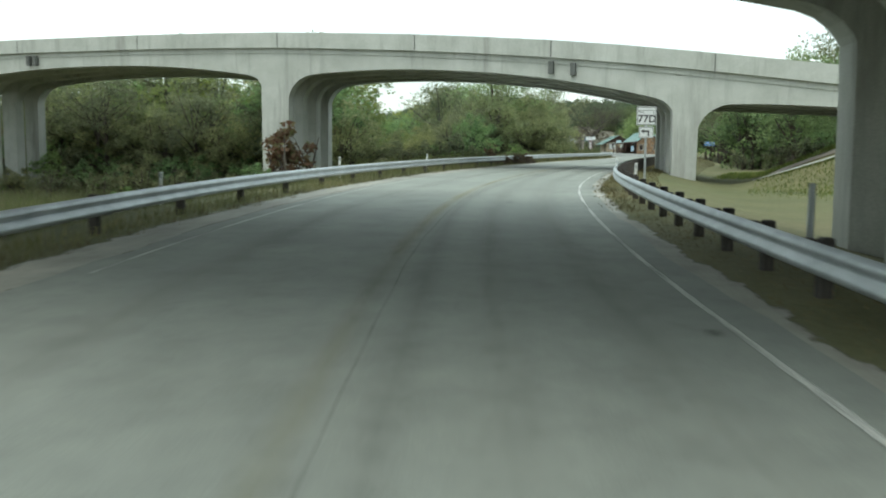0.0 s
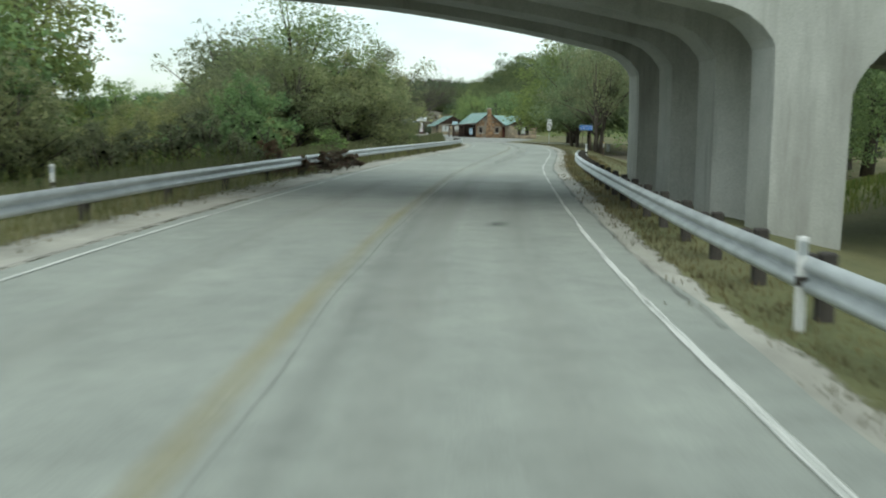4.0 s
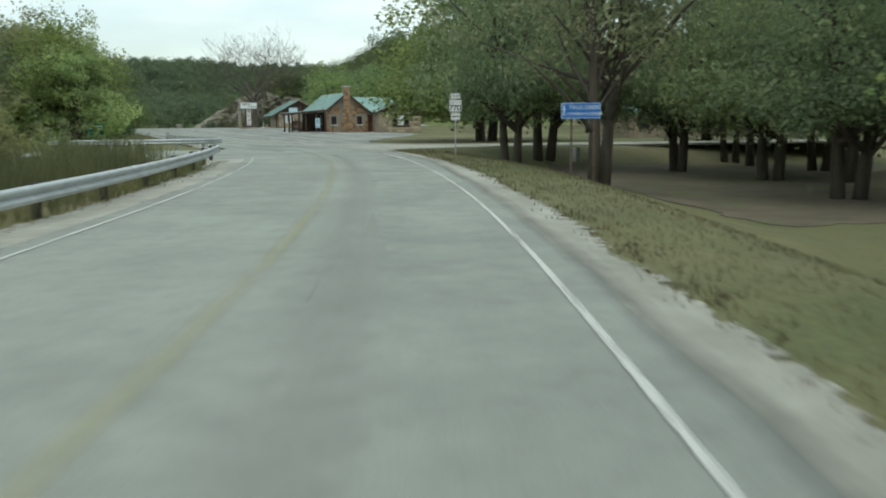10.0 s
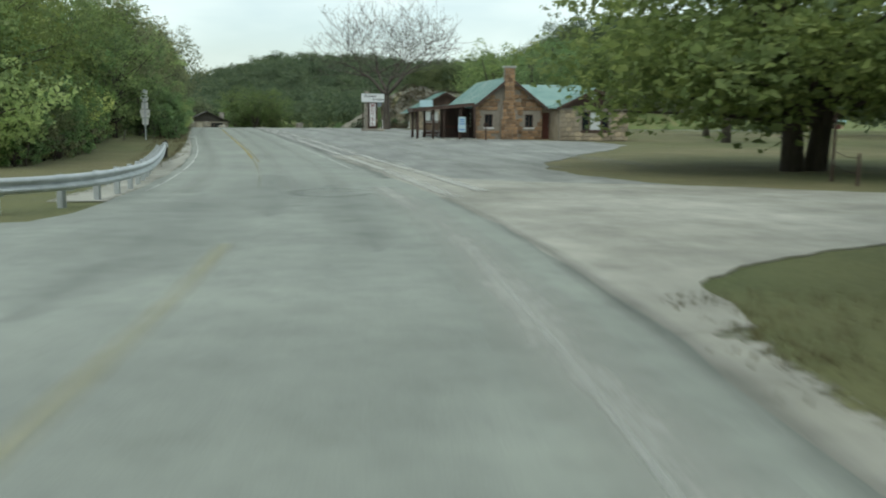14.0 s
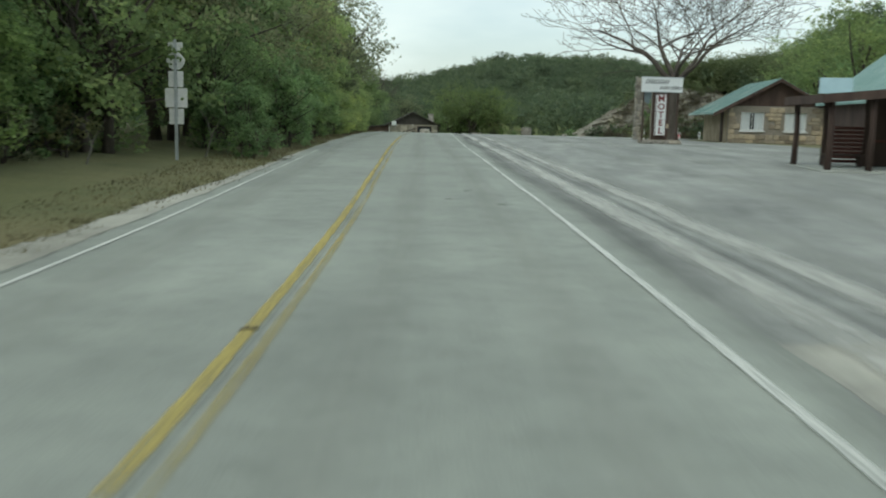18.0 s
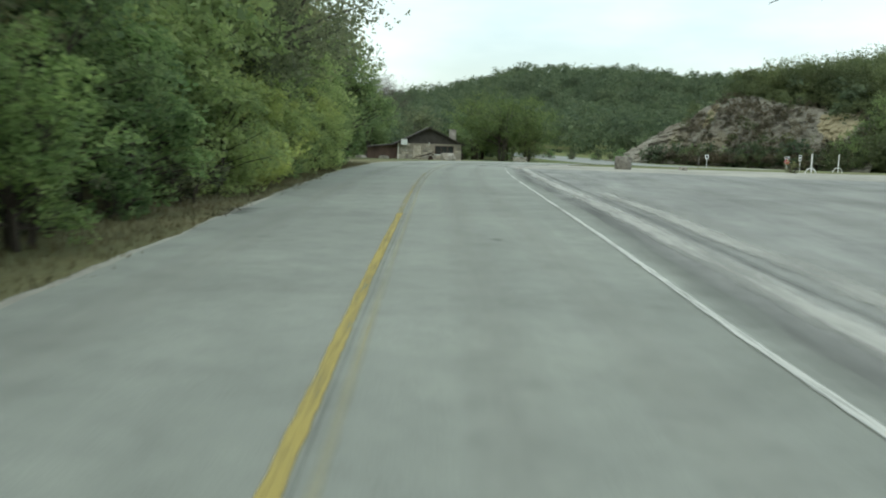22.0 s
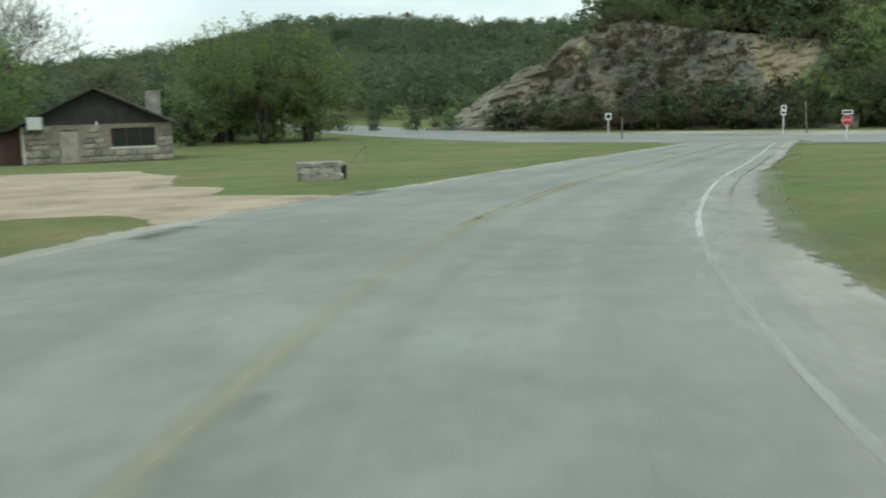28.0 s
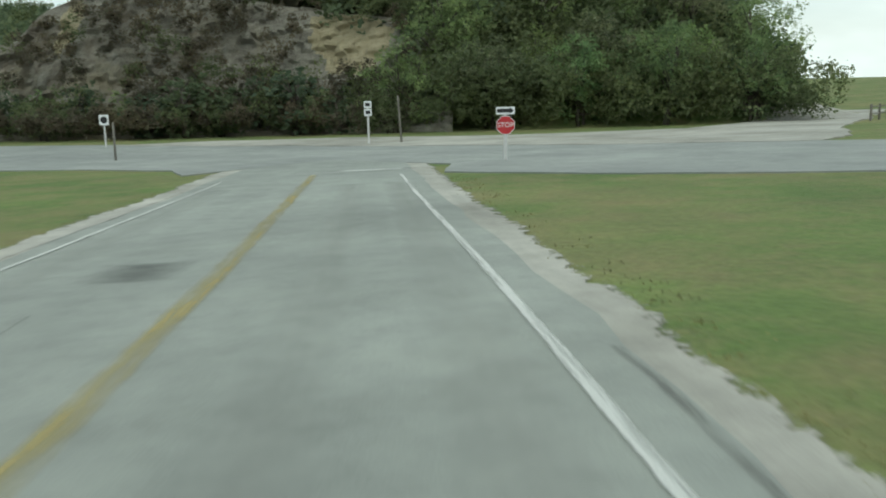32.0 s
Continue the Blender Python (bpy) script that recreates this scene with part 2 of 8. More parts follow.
M["leaf_willow"] = leaf_material("pale_willow_leaves", [(0.152, 0.207, 0.083), (0.184, 0.244, 0.097), (0.216, 0.276, 0.11), (0.248, 0.299, 0.124)], leaflet=0.15)
M["leaf_scrub"] = leaf_material("pale_scrub_leaves", [(0.253, 0.278, 0.158), (0.304, 0.336, 0.177), (0.366, 0.392, 0.202), (0.418, 0.424, 0.24)], 0.58, 0.45, 0.13)
M["leaf_forked"] = leaf_material("grey_green_elm_leaves", [(0.185, 0.241, 0.141), (0.236, 0.302, 0.175), (0.288, 0.357, 0.208), (0.358, 0.426, 0.249)], 0.58, 0.45, 0.12, 0.5)
M["leaf_near_wood"] = leaf_material("hill_wood_leaves", [(0.115, 0.15, 0.078), (0.135, 0.172, 0.09), (0.15, 0.19, 0.097), (0.175, 0.21, 0.11)], 0.5, 0.16, 0.24)
M["leaf_brush"] = leaf_material("brown_dry_brush", [(0.13, 0.11, 0.08), (0.17, 0.135, 0.1), (0.2, 0.16, 0.115), (0.15, 0.15, 0.09)], 0.5, 0.3, 0.2)
# lit look put into the leaf colour, against the hedge's own shade
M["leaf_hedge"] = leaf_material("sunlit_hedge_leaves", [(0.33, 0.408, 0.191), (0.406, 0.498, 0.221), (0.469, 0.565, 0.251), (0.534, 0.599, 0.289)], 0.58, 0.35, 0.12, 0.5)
M["leaf_red"] = leaf_material("brown_red_sumac_leaves", [(0.112, 0.078, 0.061), (0.178, 0.105, 0.084), (0.212, 0.155, 0.121), (0.189, 0.213, 0.13)])
# distance haze is mixed into this base colour: a cooler, bluer green
M["leaf_wood"] = leaf_material("haze_tinted_hill_leaves", [(0.105, 0.148, 0.092), (0.122, 0.168, 0.104), (0.137, 0.182, 0.112), (0.158, 0.2, 0.125)], 0.5, 0.1, 0.55)
M["brown_grass"] = leaf_material("brown_dry_grass", [(0.13, 0.105, 0.06), (0.18, 0.145, 0.085), (0.22, 0.185, 0.11), (0.15, 0.15, 0.075)])
M["dry_grass"] = leaf_material("dry_grass", [(0.158, 0.14, 0.07), (0.263, 0.228, 0.114), (0.35, 0.306, 0.158), (0.193, 0.228, 0.0875)])
M["green_grass"] = leaf_material("green_grass", [(0.0875, 0.14, 0.035), (0.14, 0.201, 0.0525), (0.21, 0.245, 0.0788), (0.28, 0.271, 0.105)])
M["verge_grass"] = leaf_material("tan_brown_verge_grass", [(0.144, 0.132, 0.072), (0.192, 0.17, 0.098), (0.222, 0.192, 0.12), (0.168, 0.17, 0.084)])
M["weeds"] = leaf_material("olive_weeds", [(0.13, 0.15, 0.07), (0.17, 0.185, 0.09), (0.22, 0.22, 0.12), (0.26, 0.24, 0.15)])
M["iron"] = surface("rusty_iron", (0.03, 0.02, 0.016), (0.08, 0.05, 0.035), 5, 60, 0.8, 0.4, relief=0.3)
M["slope_soil"] = surface("bare_slope_soil", (0.15, 0.13, 0.105), (0.24, 0.21, 0.175), 0.6, 25, 0.98, relief=0.6, stain=((0.1, 0.11, 0.06), 0.5))
M["dish"] = surface("dull_blue_grey_paint", (0.13, 0.17, 0.19), (0.2, 0.25, 0.27), 2, 40, 0.6, relief=0.05)
M["litter"] = surface("leaf_litter", (0.1, 0.085, 0.06), (0.17, 0.14, 0.1), 0.5, 18, 0.98, relief=0.8, depth=0.03, stain=((0.12, 0.14, 0.055), 0.6))
M["gravel_pad"] = surface("tan_gravel", (0.36, 0.29, 0.2), (0.52, 0.44, 0.32), 0.6, 40, 0.98, relief=0.5, stain=((0.22, 0.2, 0.14), 0.4))
M["tar"] = surface("dark_tar_patch", (0.085, 0.088, 0.082), (0.14, 0.145, 0.135), 2, 60, 0.85, relief=0.3)


def asphalt(name, dark, light, band, along=1.0, frayed=False, streaky=0.3):
    """Worn asphalt: tyre-polished bands are stretched along the lane by the UV map (u across, v along)."""
    m, t, b = nodes_of(name)
    uv = t.nodes.new("ShaderNodeUVMap")
    mp = add(t, "ShaderNodeMapping", Scale=(1.0, along, 1.0))
    t.links.new(uv.outputs[0], mp.inputs[0])
    n1 = add(t, "ShaderNodeTexNoise", Scale=1.1, Detail=5, Roughness=0.6)
    t.links.new(mp.outputs[0], n1.inputs["Vector"])
    broad, fine, grit = noise_at(t, 0.22, 5, 0.6), noise_at(t, 2.6, 5, 0.65), noise_at(t, 70, 2, 0.6)
    c = ramp(t, broad, [(0.3, dark), (0.72, light)])
    c = mix(t, streaky, c, ramp(t, n1.outputs["Fac"], [(0.3, band[0]), (0.7, band[1])]), "MULTIPLY")
    c = mix(t, 0.6, c, ramp(t, noise_at(t, 0.8, 6, 0.7), [(0.3, (0.8, 0.8, 0.79)), (0.5, (1, 1, 1)), (0.7, (1.15, 1.15, 1.13))]), "MULTIPLY")
    c = mix(t, 0.28, c, ramp(t, noise_at(t, 0.33, 7, 0.62), [(0.38, (0.84, 0.845, 0.85)), (0.5, (1, 1, 1)), (0.64, (1.13, 1.13, 1.1))]), "MULTIPLY")
    c = mix(t, 0.5, c, ramp(t, fine, [(0.25, (0.74, 0.74, 0.74)), (0.5, (1, 1, 1)), (0.75, (1.16, 1.16, 1.14))]), "MULTIPLY")
    c = mix(t, 0.3, c, ramp(t, grit, [(0.3, (0.6, 0.6, 0.6)), (0.7, (1.3, 1.3, 1.3))]), "MULTIPLY")
    t.links.new(c, b.inputs["Base Color"])
    b.inputs["Roughness"].default_value = 0.88
    bump(t, b, grit, 0.35, 0.008)
    if frayed:
        # the strip thins out into the grass in clumps: u runs from -1 to 1 across it
        sp = t.nodes.new("ShaderNodeSeparateXYZ")
        t.links.new(uv.outputs[0], sp.inputs[0])
        ab = t.nodes.new("ShaderNodeMath")
        ab.operation = "ABSOLUTE"
        t.links.new(sp.outputs[0], ab.inputs[0])
        wob = t.nodes.new("ShaderNodeMath")
        wob.operation = "MULTIPLY_ADD"
        wob.inputs[1].default_value = -2.2
        t.links.new(noise_at(t, 3.4, 9, 0.75), wob.inputs[0])
        t.links.new(ab.outputs[0], wob.inputs[2])
        cut = add(t, "ShaderNodeMapRange", **{"From Min": -0.18, "From Max": -0.36})
        t.links.new(wob.outputs[0], cut.inputs["Value"])
        t.links.new(cut.outputs[0], b.inputs["Alpha"])
    return m


M["asphalt"] = asphalt("worn_chipseal_asphalt", (0.235, 0.25, 0.225), (0.315, 0.335, 0.30), ((0.76, 0.77, 0.76), (1.2, 1.2, 1.19)), 0.06)
M["lot"] = asphalt("old_lot_asphalt", (0.2, 0.205, 0.195), (0.315, 0.325, 0.305), ((0.5, 0.5, 0.5), (1.5, 1.5, 1.47)), 0.16, streaky=0.5)
M["highway"] = asphalt("highway_asphalt", (0.22, 0.235, 0.22), (0.32, 0.335, 0.31), ((0.8, 0.8, 0.8), (1.2, 1.2, 1.18)), 0.05)
M["verge_gravel"] = asphalt("frayed_gravel_shoulder", (0.25, 0.245, 0.21), (0.47, 0.46, 0.41), ((0.5, 0.49, 0.46), (1.4, 1.38, 1.34)), 0.35, True)
M["shoulder"] = asphalt("dusty_gravel_shoulder", (0.25, 0.245, 0.21), (0.47, 0.46, 0.41), ((0.5, 0.49, 0.46), (1.4, 1.38, 1.34)), 0.35)


def streak(name, colour, strength, broken=0.45, edge=0.5, along=0.25):
    """A soft-edged, broken film on the asphalt: u runs from -1 to 1 across it, v along it."""
    m, t, b = nodes_of(name)
    uv = t.nodes.new("ShaderNodeUVMap")
    sp = t.nodes.new("ShaderNodeSeparateXYZ")
    t.links.new(uv.outputs[0], sp.inputs[0])
    ab = t.nodes.new("ShaderNodeMath")
    ab.operation = "ABSOLUTE"
    t.links.new(sp.outputs[0], ab.inputs[0])
    fringe = add(t, "ShaderNodeMapRange", **{"From Min": 1.0, "From Max": edge, "To Min": 0.0, "To Max": 1.0})
    rough = noise_at(t, 2.2, 6, 0.7)
    wob = add(t, "ShaderNodeMath")
    wob.operation = "MULTIPLY_ADD"
    wob.inputs[1].default_value, wob.inputs[2].default_value = 0.9, -0.45
    t.links.new(rough, wob.inputs[0])
    sm = t.nodes.new("ShaderNodeMath")
    t.links.new(ab.outputs[0], sm.inputs[0])
    t.links.new(wob.outputs[0], sm.inputs[1])
    t.links.new(sm.outputs[0], fringe.inputs["Value"])
    mp = add(t, "ShaderNodeMapping", Scale=(0.35, along, 1.0))
    t.links.new(uv.outputs[0], mp.inputs[0])
    n = add(t, "ShaderNodeTexNoise", Scale=1.6, Detail=6, Roughness=0.7)
    t.links.new(mp.outputs[0], n.inputs["Vector"])
    gaps = add(t, "ShaderNodeMapRange", **{"From Min": broken - 0.14, "From Max": broken + 0.14, "To Min": 0.12, "To Max": strength})
    t.links.new(n.outputs["Fac"], gaps.inputs["Value"])
    a = t.nodes.new("ShaderNodeMath")
    a.operation = "MULTIPLY"
    t.links.new(fringe.outputs[0], a.inputs[0])
    t.links.new(gaps.outputs[0], a.inputs[1])
    grit = noise_at(t, 70, 2, 0.6)
    c = mix(t, 0.4, colour, ramp(t, grit, [(0.3, (0.6, 0.6, 0.6)), (0.7, (1.3, 1.3, 1.3))]), "MULTIPLY")
    t.links.new(c, b.inputs["Base Color"])
    t.links.new(a.outputs[0], b.inputs["Alpha"])
    b.inputs["Roughness"].default_value = 0.88
    return m


M["line_white"] = streak("worn_white_line", (0.62, 0.63, 0.59), 0.88, 0.4, 0.6)
M["line_yellow"] = streak("worn_yellow_line", (0.46, 0.37, 0.11), 0.85, 0.42, 0.6)
M["line_faded"] = streak("faded_yellow_line", (0.4, 0.34, 0.16), 0.5, 0.5, 0.4)
M["line_broken"] = streak("broken_yellow_line", (0.43, 0.35, 0.12), 0.72, 0.52, 0.5)
M["line_wash"] = streak("washed_out_yellow_line", (0.42, 0.355, 0.16), 0.42, 0.5, 0.1, 0.12)
M["line_ghost"] = streak("ghost_of_yellow_line", (0.38, 0.37, 0.26), 0.36, 0.52, 0.0, 0.16)
M["line_dull"] = streak("dulled_white_line", (0.55, 0.56, 0.52), 0.55, 0.46, 0.5)
M["dust_line"] = streak("dusty_pale_band", (0.47, 0.47, 0.43), 0.75, 0.45, 0.1, 0.08)
M["chalk_band"] = streak("chalky_pale_band", (0.52, 0.52, 0.48), 0.8, 0.42, 0.35, 0.12)
M["dark_line"] = streak("dark_worn_band", (0.15, 0.155, 0.145), 0.42, 0.48, 0.1, 0.08)
M["lane_dust_line"] = streak("tyre_polished_band", (0.4, 0.41, 0.37), 0.3, 0.5, 0.0, 0.06)
M["lane_dark_line"] = streak("oil_darkened_band", (0.19, 0.195, 0.18), 0.2, 0.5, 0.0, 0.06)
M["crack"] = streak("crumbled_edge", (0.1, 0.095, 0.085), 0.7, 0.58, 0.2, 0.5)
M["line_pale"] = streak("pale_yellow_wash", (0.48, 0.45, 0.29), 0.5, 0.48, 0.0, 0.14)
M["skid"] = streak("smudged_tyre_rubber", (0.16, 0.165, 0.155), 0.4, 0.45, 0.0, 0.3)
M["dark_wash"] = streak("dark_worn_patch", (0.2, 0.215, 0.205), 0.27, 0.5, 0.0, 0.35)
M["hair_crack"] = streak("hair_crack", (0.13, 0.13, 0.12), 0.4, 0.6, 0.1, 0.4)
M["line_dim"] = streak("dim_orange_line", (0.42, 0.32, 0.12), 0.62, 0.44, 0.5)
M["stain"] = streak("dark_oil_stain", (0.08, 0.082, 0.078), 0.42, 0.4, 0.1, 0.8)


def ground_material():
    m, t, b = nodes_of("grass_and_soil")
    broad, mid, fine = noise_at(t, 0.05, 4), noise_at(t, 0.35, 5, 0.65), noise_at(t, 9, 4, 0.7)
    c = ramp(t, broad, [(0.36, (0.115, 0.13, 0.055)), (0.5, (0.15, 0.148, 0.075)), (0.66, (0.195, 0.172, 0.1))])
    # the lawn by the crossing is greener, the floor of the hill woods is leaf litter
    co = t.nodes.new("ShaderNodeTexCoord")
    sp = t.nodes.new("ShaderNodeSeparateXYZ")
    t.links.new(co.outputs["Object"], sp.inputs[0])
    lawn = add(t, "ShaderNodeMapRange", **{"From Min": 268.0, "From Max": 290.0, "To Max": 0.85})
    t.links.new(sp.outputs[1], lawn.inputs["Value"])
    green = ramp(t, noise_at(t, 0.11, 5, 0.6), [(0.4, (0.09, 0.165, 0.035)), (0.53, (0.125, 0.19, 0.05)), (0.66, (0.2, 0.2, 0.085))])
    green = mix(t, ramp(t, noise_at(t, 0.5, 7, 0.75), [(0.42, (0, 0, 0)), (0.64, (0.85, 0.85, 0.85))]), green, (0.21, 0.185, 0.09))
    c = mix(t, lawn.outputs[0], c, green)
    woods = add(t, "ShaderNodeMapRange", **{"From Min": 2.6, "From Max": 4.2})
    t.links.new(sp.outputs[2], woods.inputs["Value"])
    litter = ramp(t, noise_at(t, 0.3, 6, 0.7), [(0.35, (0.05, 0.06, 0.03)), (0.65, (0.1, 0.1, 0.055))])
    c = mix(t, woods.outputs[0], c, litter)
    c = mix(t, 0.6, c, ramp(t, mid, [(0.3, (0.62, 0.7, 0.55)), (0.7, (1.3, 1.2, 1.1))]), "MULTIPLY")
    c = mix(t, 0.5, c, ramp(t, fine, [(0.3, (0.5, 0.52, 0.48)), (0.7, (1.4, 1.38, 1.3))]), "MULTIPLY")
    t.links.new(c, b.inputs["Base Color"])
    b.inputs["Roughness"].default_value = 0.98
    bump(t, b, fine, 0.8, 0.05)
    return m


M["ground"] = ground_material()


# ---- mesh tools ----
class Mesh:
    """Collects vertices and faces of one part."""

    def __init__(self):
        self.v, self.f = [], []

    def quad(self, a, b, c, d):
        n = len(self.v)
        self.v += [a, b, c, d]
        self.f.append((n, n + 1, n + 2, n + 3))

    def box(self, x0, y0, z0, x1, y1, z1, m=None):
        n = len(self.v)
        pts = [(x, y, z) for z in (z0, z1) for x, y in ((x0, y0), (x1, y0), (x1, y1), (x0, y1))]
        self.v += [tuple(m @ Vector(q)) for q in pts] if m else pts
        self.f += [tuple(n + i for i in f) for f in ((3, 2, 1, 0), (4, 5, 6, 7), (0, 1, 5, 4), (1, 2, 6, 5), (2, 3, 7, 6), (3, 0, 4, 7))]
        return self

    def block(self, x0, y0, z0, x1, y1, z1, e=0.02, m=None):
        """A box whose upright and upper edges are cut off by e."""
        n = len(self.v)
        ring = lambda k, z: [(x0 + k, y0 + k + e, z), (x0 + k + e, y0 + k, z), (x1 - k - e, y0 + k, z), (x1 - k, y0 + k + e, z), (x1 - k, y1 - k - e, z), (x1 - k - e, y1 - k, z), (x0 + k + e, y1 - k, z), (x0 + k, y1 - k - e, z)]
        pts = ring(0, z0) + ring(0, z1 - e) + ring(e, z1)
        self.v += [tuple(m @ Vector(q)) for q in pts] if m else pts
        for r in (0, 8):
            self.f += [(n + r + i, n + r + (i + 1) % 8, n + r + 8 + (i + 1) % 8, n + r + 8 + i) for i in range(8)]
        self.f += [tuple(n + 7 - i for i in range(8)), tuple(n + 16 + i for i in range(8))]
        return self

    def prism(self, outline, d0, d1, m=None):
        """An outline in x and z, drawn out along y from d0 to d1."""
        n, k = len(self.v), len(outline)
        pts = [(x, d0, z) for x, z in outline] + [(x, d1, z) for x, z in outline]
        self.v += [tuple(m @ Vector(q)) for q in pts] if m else pts
        self.f += [tuple(n + i for i in range(k)), tuple(n + 2 * k - 1 - i for i in range(k))]
        self.f += [(n + i, n + k + i, n + k + (i + 1) % k, n + (i + 1) % k) for i in range(k)]
        return self

    def tube(self, path, radii, sides=7, cap=True):
        """A round bar along a path."""
        n = len(self.v)
        path = [Vector(q) for q in path]
        for i, q in enumerate(path):
            d = (path[min(i + 1, len(path) - 1)] - path[max(i - 1, 0)]).normalized()
            a = d.orthogonal().normalized() if abs(d.z) > 0.9 else d.cross(Vector((0, 0, 1))).normalized()
            c = d.cross(a)
            r = radii[i] if isinstance(radii, (list, tuple)) else radii
            self.v += [tuple(q + a * math.cos(2 * math.pi * j / sides) * r + c * math.sin(2 * math.pi * j / sides) * r) for j in range(sides)]
        for i in range(len(path) - 1):
            self.f += [(n + i * sides + j, n + i * sides + (j + 1) % sides, n + (i + 1) * sides + (j + 1) % sides, n + (i + 1) * sides + j) for j in range(sides)]
        if cap:
            self.f += [tuple(n + sides - 1 - j for j in range(sides)), tuple(n + (len(path) - 1) * sides + j for j in range(sides))]
        return self

    def data(self, name, mat, smooth=False):
        me = bpy.data.meshes.new(name)
        me.from_pydata(self.v, [], self.f)
        me.materials.append(mat)
        if smooth:
            me.polygons.foreach_set("use_smooth", [True] * len(me.polygons))
        me.update()
        return me


def part(name, mesh, mat, parent, label="", smooth=False, m=None):
    ob = new(name, mesh if isinstance(mesh, bpy.types.Mesh) else mesh.data(name, mat, smooth))
    ob.parent = parent
    if m:
        ob.matrix_basis = m
    return tagged(ob, label) if label else ob


def thing(name, m, label, category, group="", kind=""):
    ob = new(name)
    ob.empty_display_size = 0.2
    ob.matrix_basis = m
    return tagged(ob, label, category, group, kind)


def solo(name, mesh, mat, label, category, group="", kind="", m=None, smooth=False):
    ob = new(name, mesh if isinstance(mesh, bpy.types.Mesh) else mesh.data(name, mat, smooth))
    if m:
        ob.matrix_basis = m
    return tagged(ob, label, category, group, kind)


def lettering(text, size, mat, spread=1.0, bold=0.0, name="lettering"):
    """A mesh of text in the built-in font, in the xz plane, facing -y, centred."""
    cu = bpy.data.curves.new(name, "FONT")
    cu.body, cu.size, cu.align_x, cu.align_y = text, size, "CENTER", "CENTER"
    cu.extrude, cu.space_character, cu.offset, cu.resolution_u = 0.004, spread, bold, 3
    ob = bpy.data.objects.new(name, cu)
    me = bpy.data.meshes.new_from_object(ob)
    bpy.data.objects.remove(ob)
    me.transform(Matrix.Rotation(radians(90), 4, "X"))
    me.materials.clear()
    me.materials.append(mat)
    me.name = name
    return me


# ---- the plan: road line and ground heights ----
PROFILE_Y = [-80, 0, 8, 20, 46, 77, 93, 108, 123, 139, 149, 164, 174, 183, 197, 211, 225, 235, 247, 258, 268, 277, 285, 292, 300, 310, 325, 345, 370, 900]
PROFILE_Z = [0, 0, .16, .3, .4, .43, .42, .37, .36, .3, .19, -.01, -.05, .01, .21, .42, .54, .55, .51, .4, .21, .03, -.08, -.26, -.55, -.85, -1.4, -2.0, -2.2, -2.2]
FINE_Y = np.arange(-120, 900, 1.0)
FINE_Z = np.interp(FINE_Y, PROFILE_Y, PROFILE_Z)
FINE_Z = np.convolve(np.pad(FINE_Z, 5, "edge"), np.ones(11) / 11, "valid")


def level(y):
    """Height of the road and of all that is paved."""
    return np.interp(y, FINE_Y, FINE_Z)


CENTRE = [(-3.2, -60), (-2.6, -45), (-2.0, -30), (-1.4, -15), (-0.95, 0.01), (-0.49, 14.06), (0.96, 28.07), (3.46, 40.93), (6.76, 53.58), (10.37, 66.13), (14.39, 78.49), (18.73, 91.78), (22.84, 105.1), (26.03, 117.62), (28.39, 130.21), (29.41, 142.96), (29.23, 155.82), (28.34, 169.68), (26.91, 183.56), (25.1, 197.45), (23.24, 211.34), (21.47, 225.25), (19.84, 238.17), (18.52, 251.14), (18.01, 263.25), (19.03, 273.54), (21.72, 283.39), (26.08, 292.73), (31.27, 301.38), (36.51, 309.9), (42.69, 320.2), (49.2, 331.0), (54.0, 339.0)]


def spline(points, step=1.0):
    """A smooth line through points, cut into equal steps: places, directions to the right, and lengths."""
    p = np.array([points[0]] + list(points) + [points[-1]], float)
    out = []
    for i in range(1, len(p) - 2):
        t = np.linspace(0, 1, 24, endpoint=False)[:, None]
        a, b, c, d = p[i - 1], p[i], p[i + 1], p[i + 2]
        out.append(0.5 * (2 * b + (c - a) * t + (2 * a - 5 * b + 4 * c - d) * t**2 + (3 * b - a - 3 * c + d) * t**3))
    out = np.vstack(out + [p[-1:]])
    s = np.r_[0, np.cumsum(np.hypot(*np.diff(out, axis=0).T))]
    k = np.linspace(0, s[-1], max(2, int(s[-1] / step) + 1))
    q = np.c_[np.interp(k, s, out[:, 0]), np.interp(k, s, out[:, 1])]
    d = np.gradient(q, axis=0)
    d /= np.hypot(d[:, 0], d[:, 1])[:, None]
    return q, np.c_[d[:, 1], -d[:, 0]], k


ROAD, RIGHT, ALONG = spline(CENTRE)
S0 = ALONG[np.argmin(np.abs(ROAD[:, 1]))]
STATION = ALONG - S0


def beside(s, lateral):
    """The place at s metres along the road, lateral metres to the right of its yellow line."""
    x, y = (np.interp(s, STATION, ROAD[:, i]) + lateral * np.interp(s, STATION, RIGHT[:, i]) for i in (0, 1))
    return float(x), float(y)


def heading(s):
    """Degrees by which the road turns from +y, to the left, at s."""
    return math.degrees(math.atan2(np.interp(s, STATION, RIGHT[:, 1]), np.interp(s, STATION, RIGHT[:, 0])))


def off_road(x, y):
    """How far a place lies from the yellow line: to the right plus, to the left minus."""
    d = (ROAD[:, 0][:, None] - np.ravel(x)) ** 2 + (ROAD[:, 1][:, None] - np.ravel(y)) ** 2
    i = d.argmin(0)
    side = (np.ravel(x) - ROAD[i, 0]) * RIGHT[i, 0] + (np.ravel(y) - ROAD[i, 1]) * RIGHT[i, 1]
    return (np.sign(side) * np.sqrt(d.min(0))).reshape(np.shape(x))


def rise(v, a, b):
    t = np.clip((v - a) / (b - a), 0, 1)
    return t * t * (3 - 2 * t)


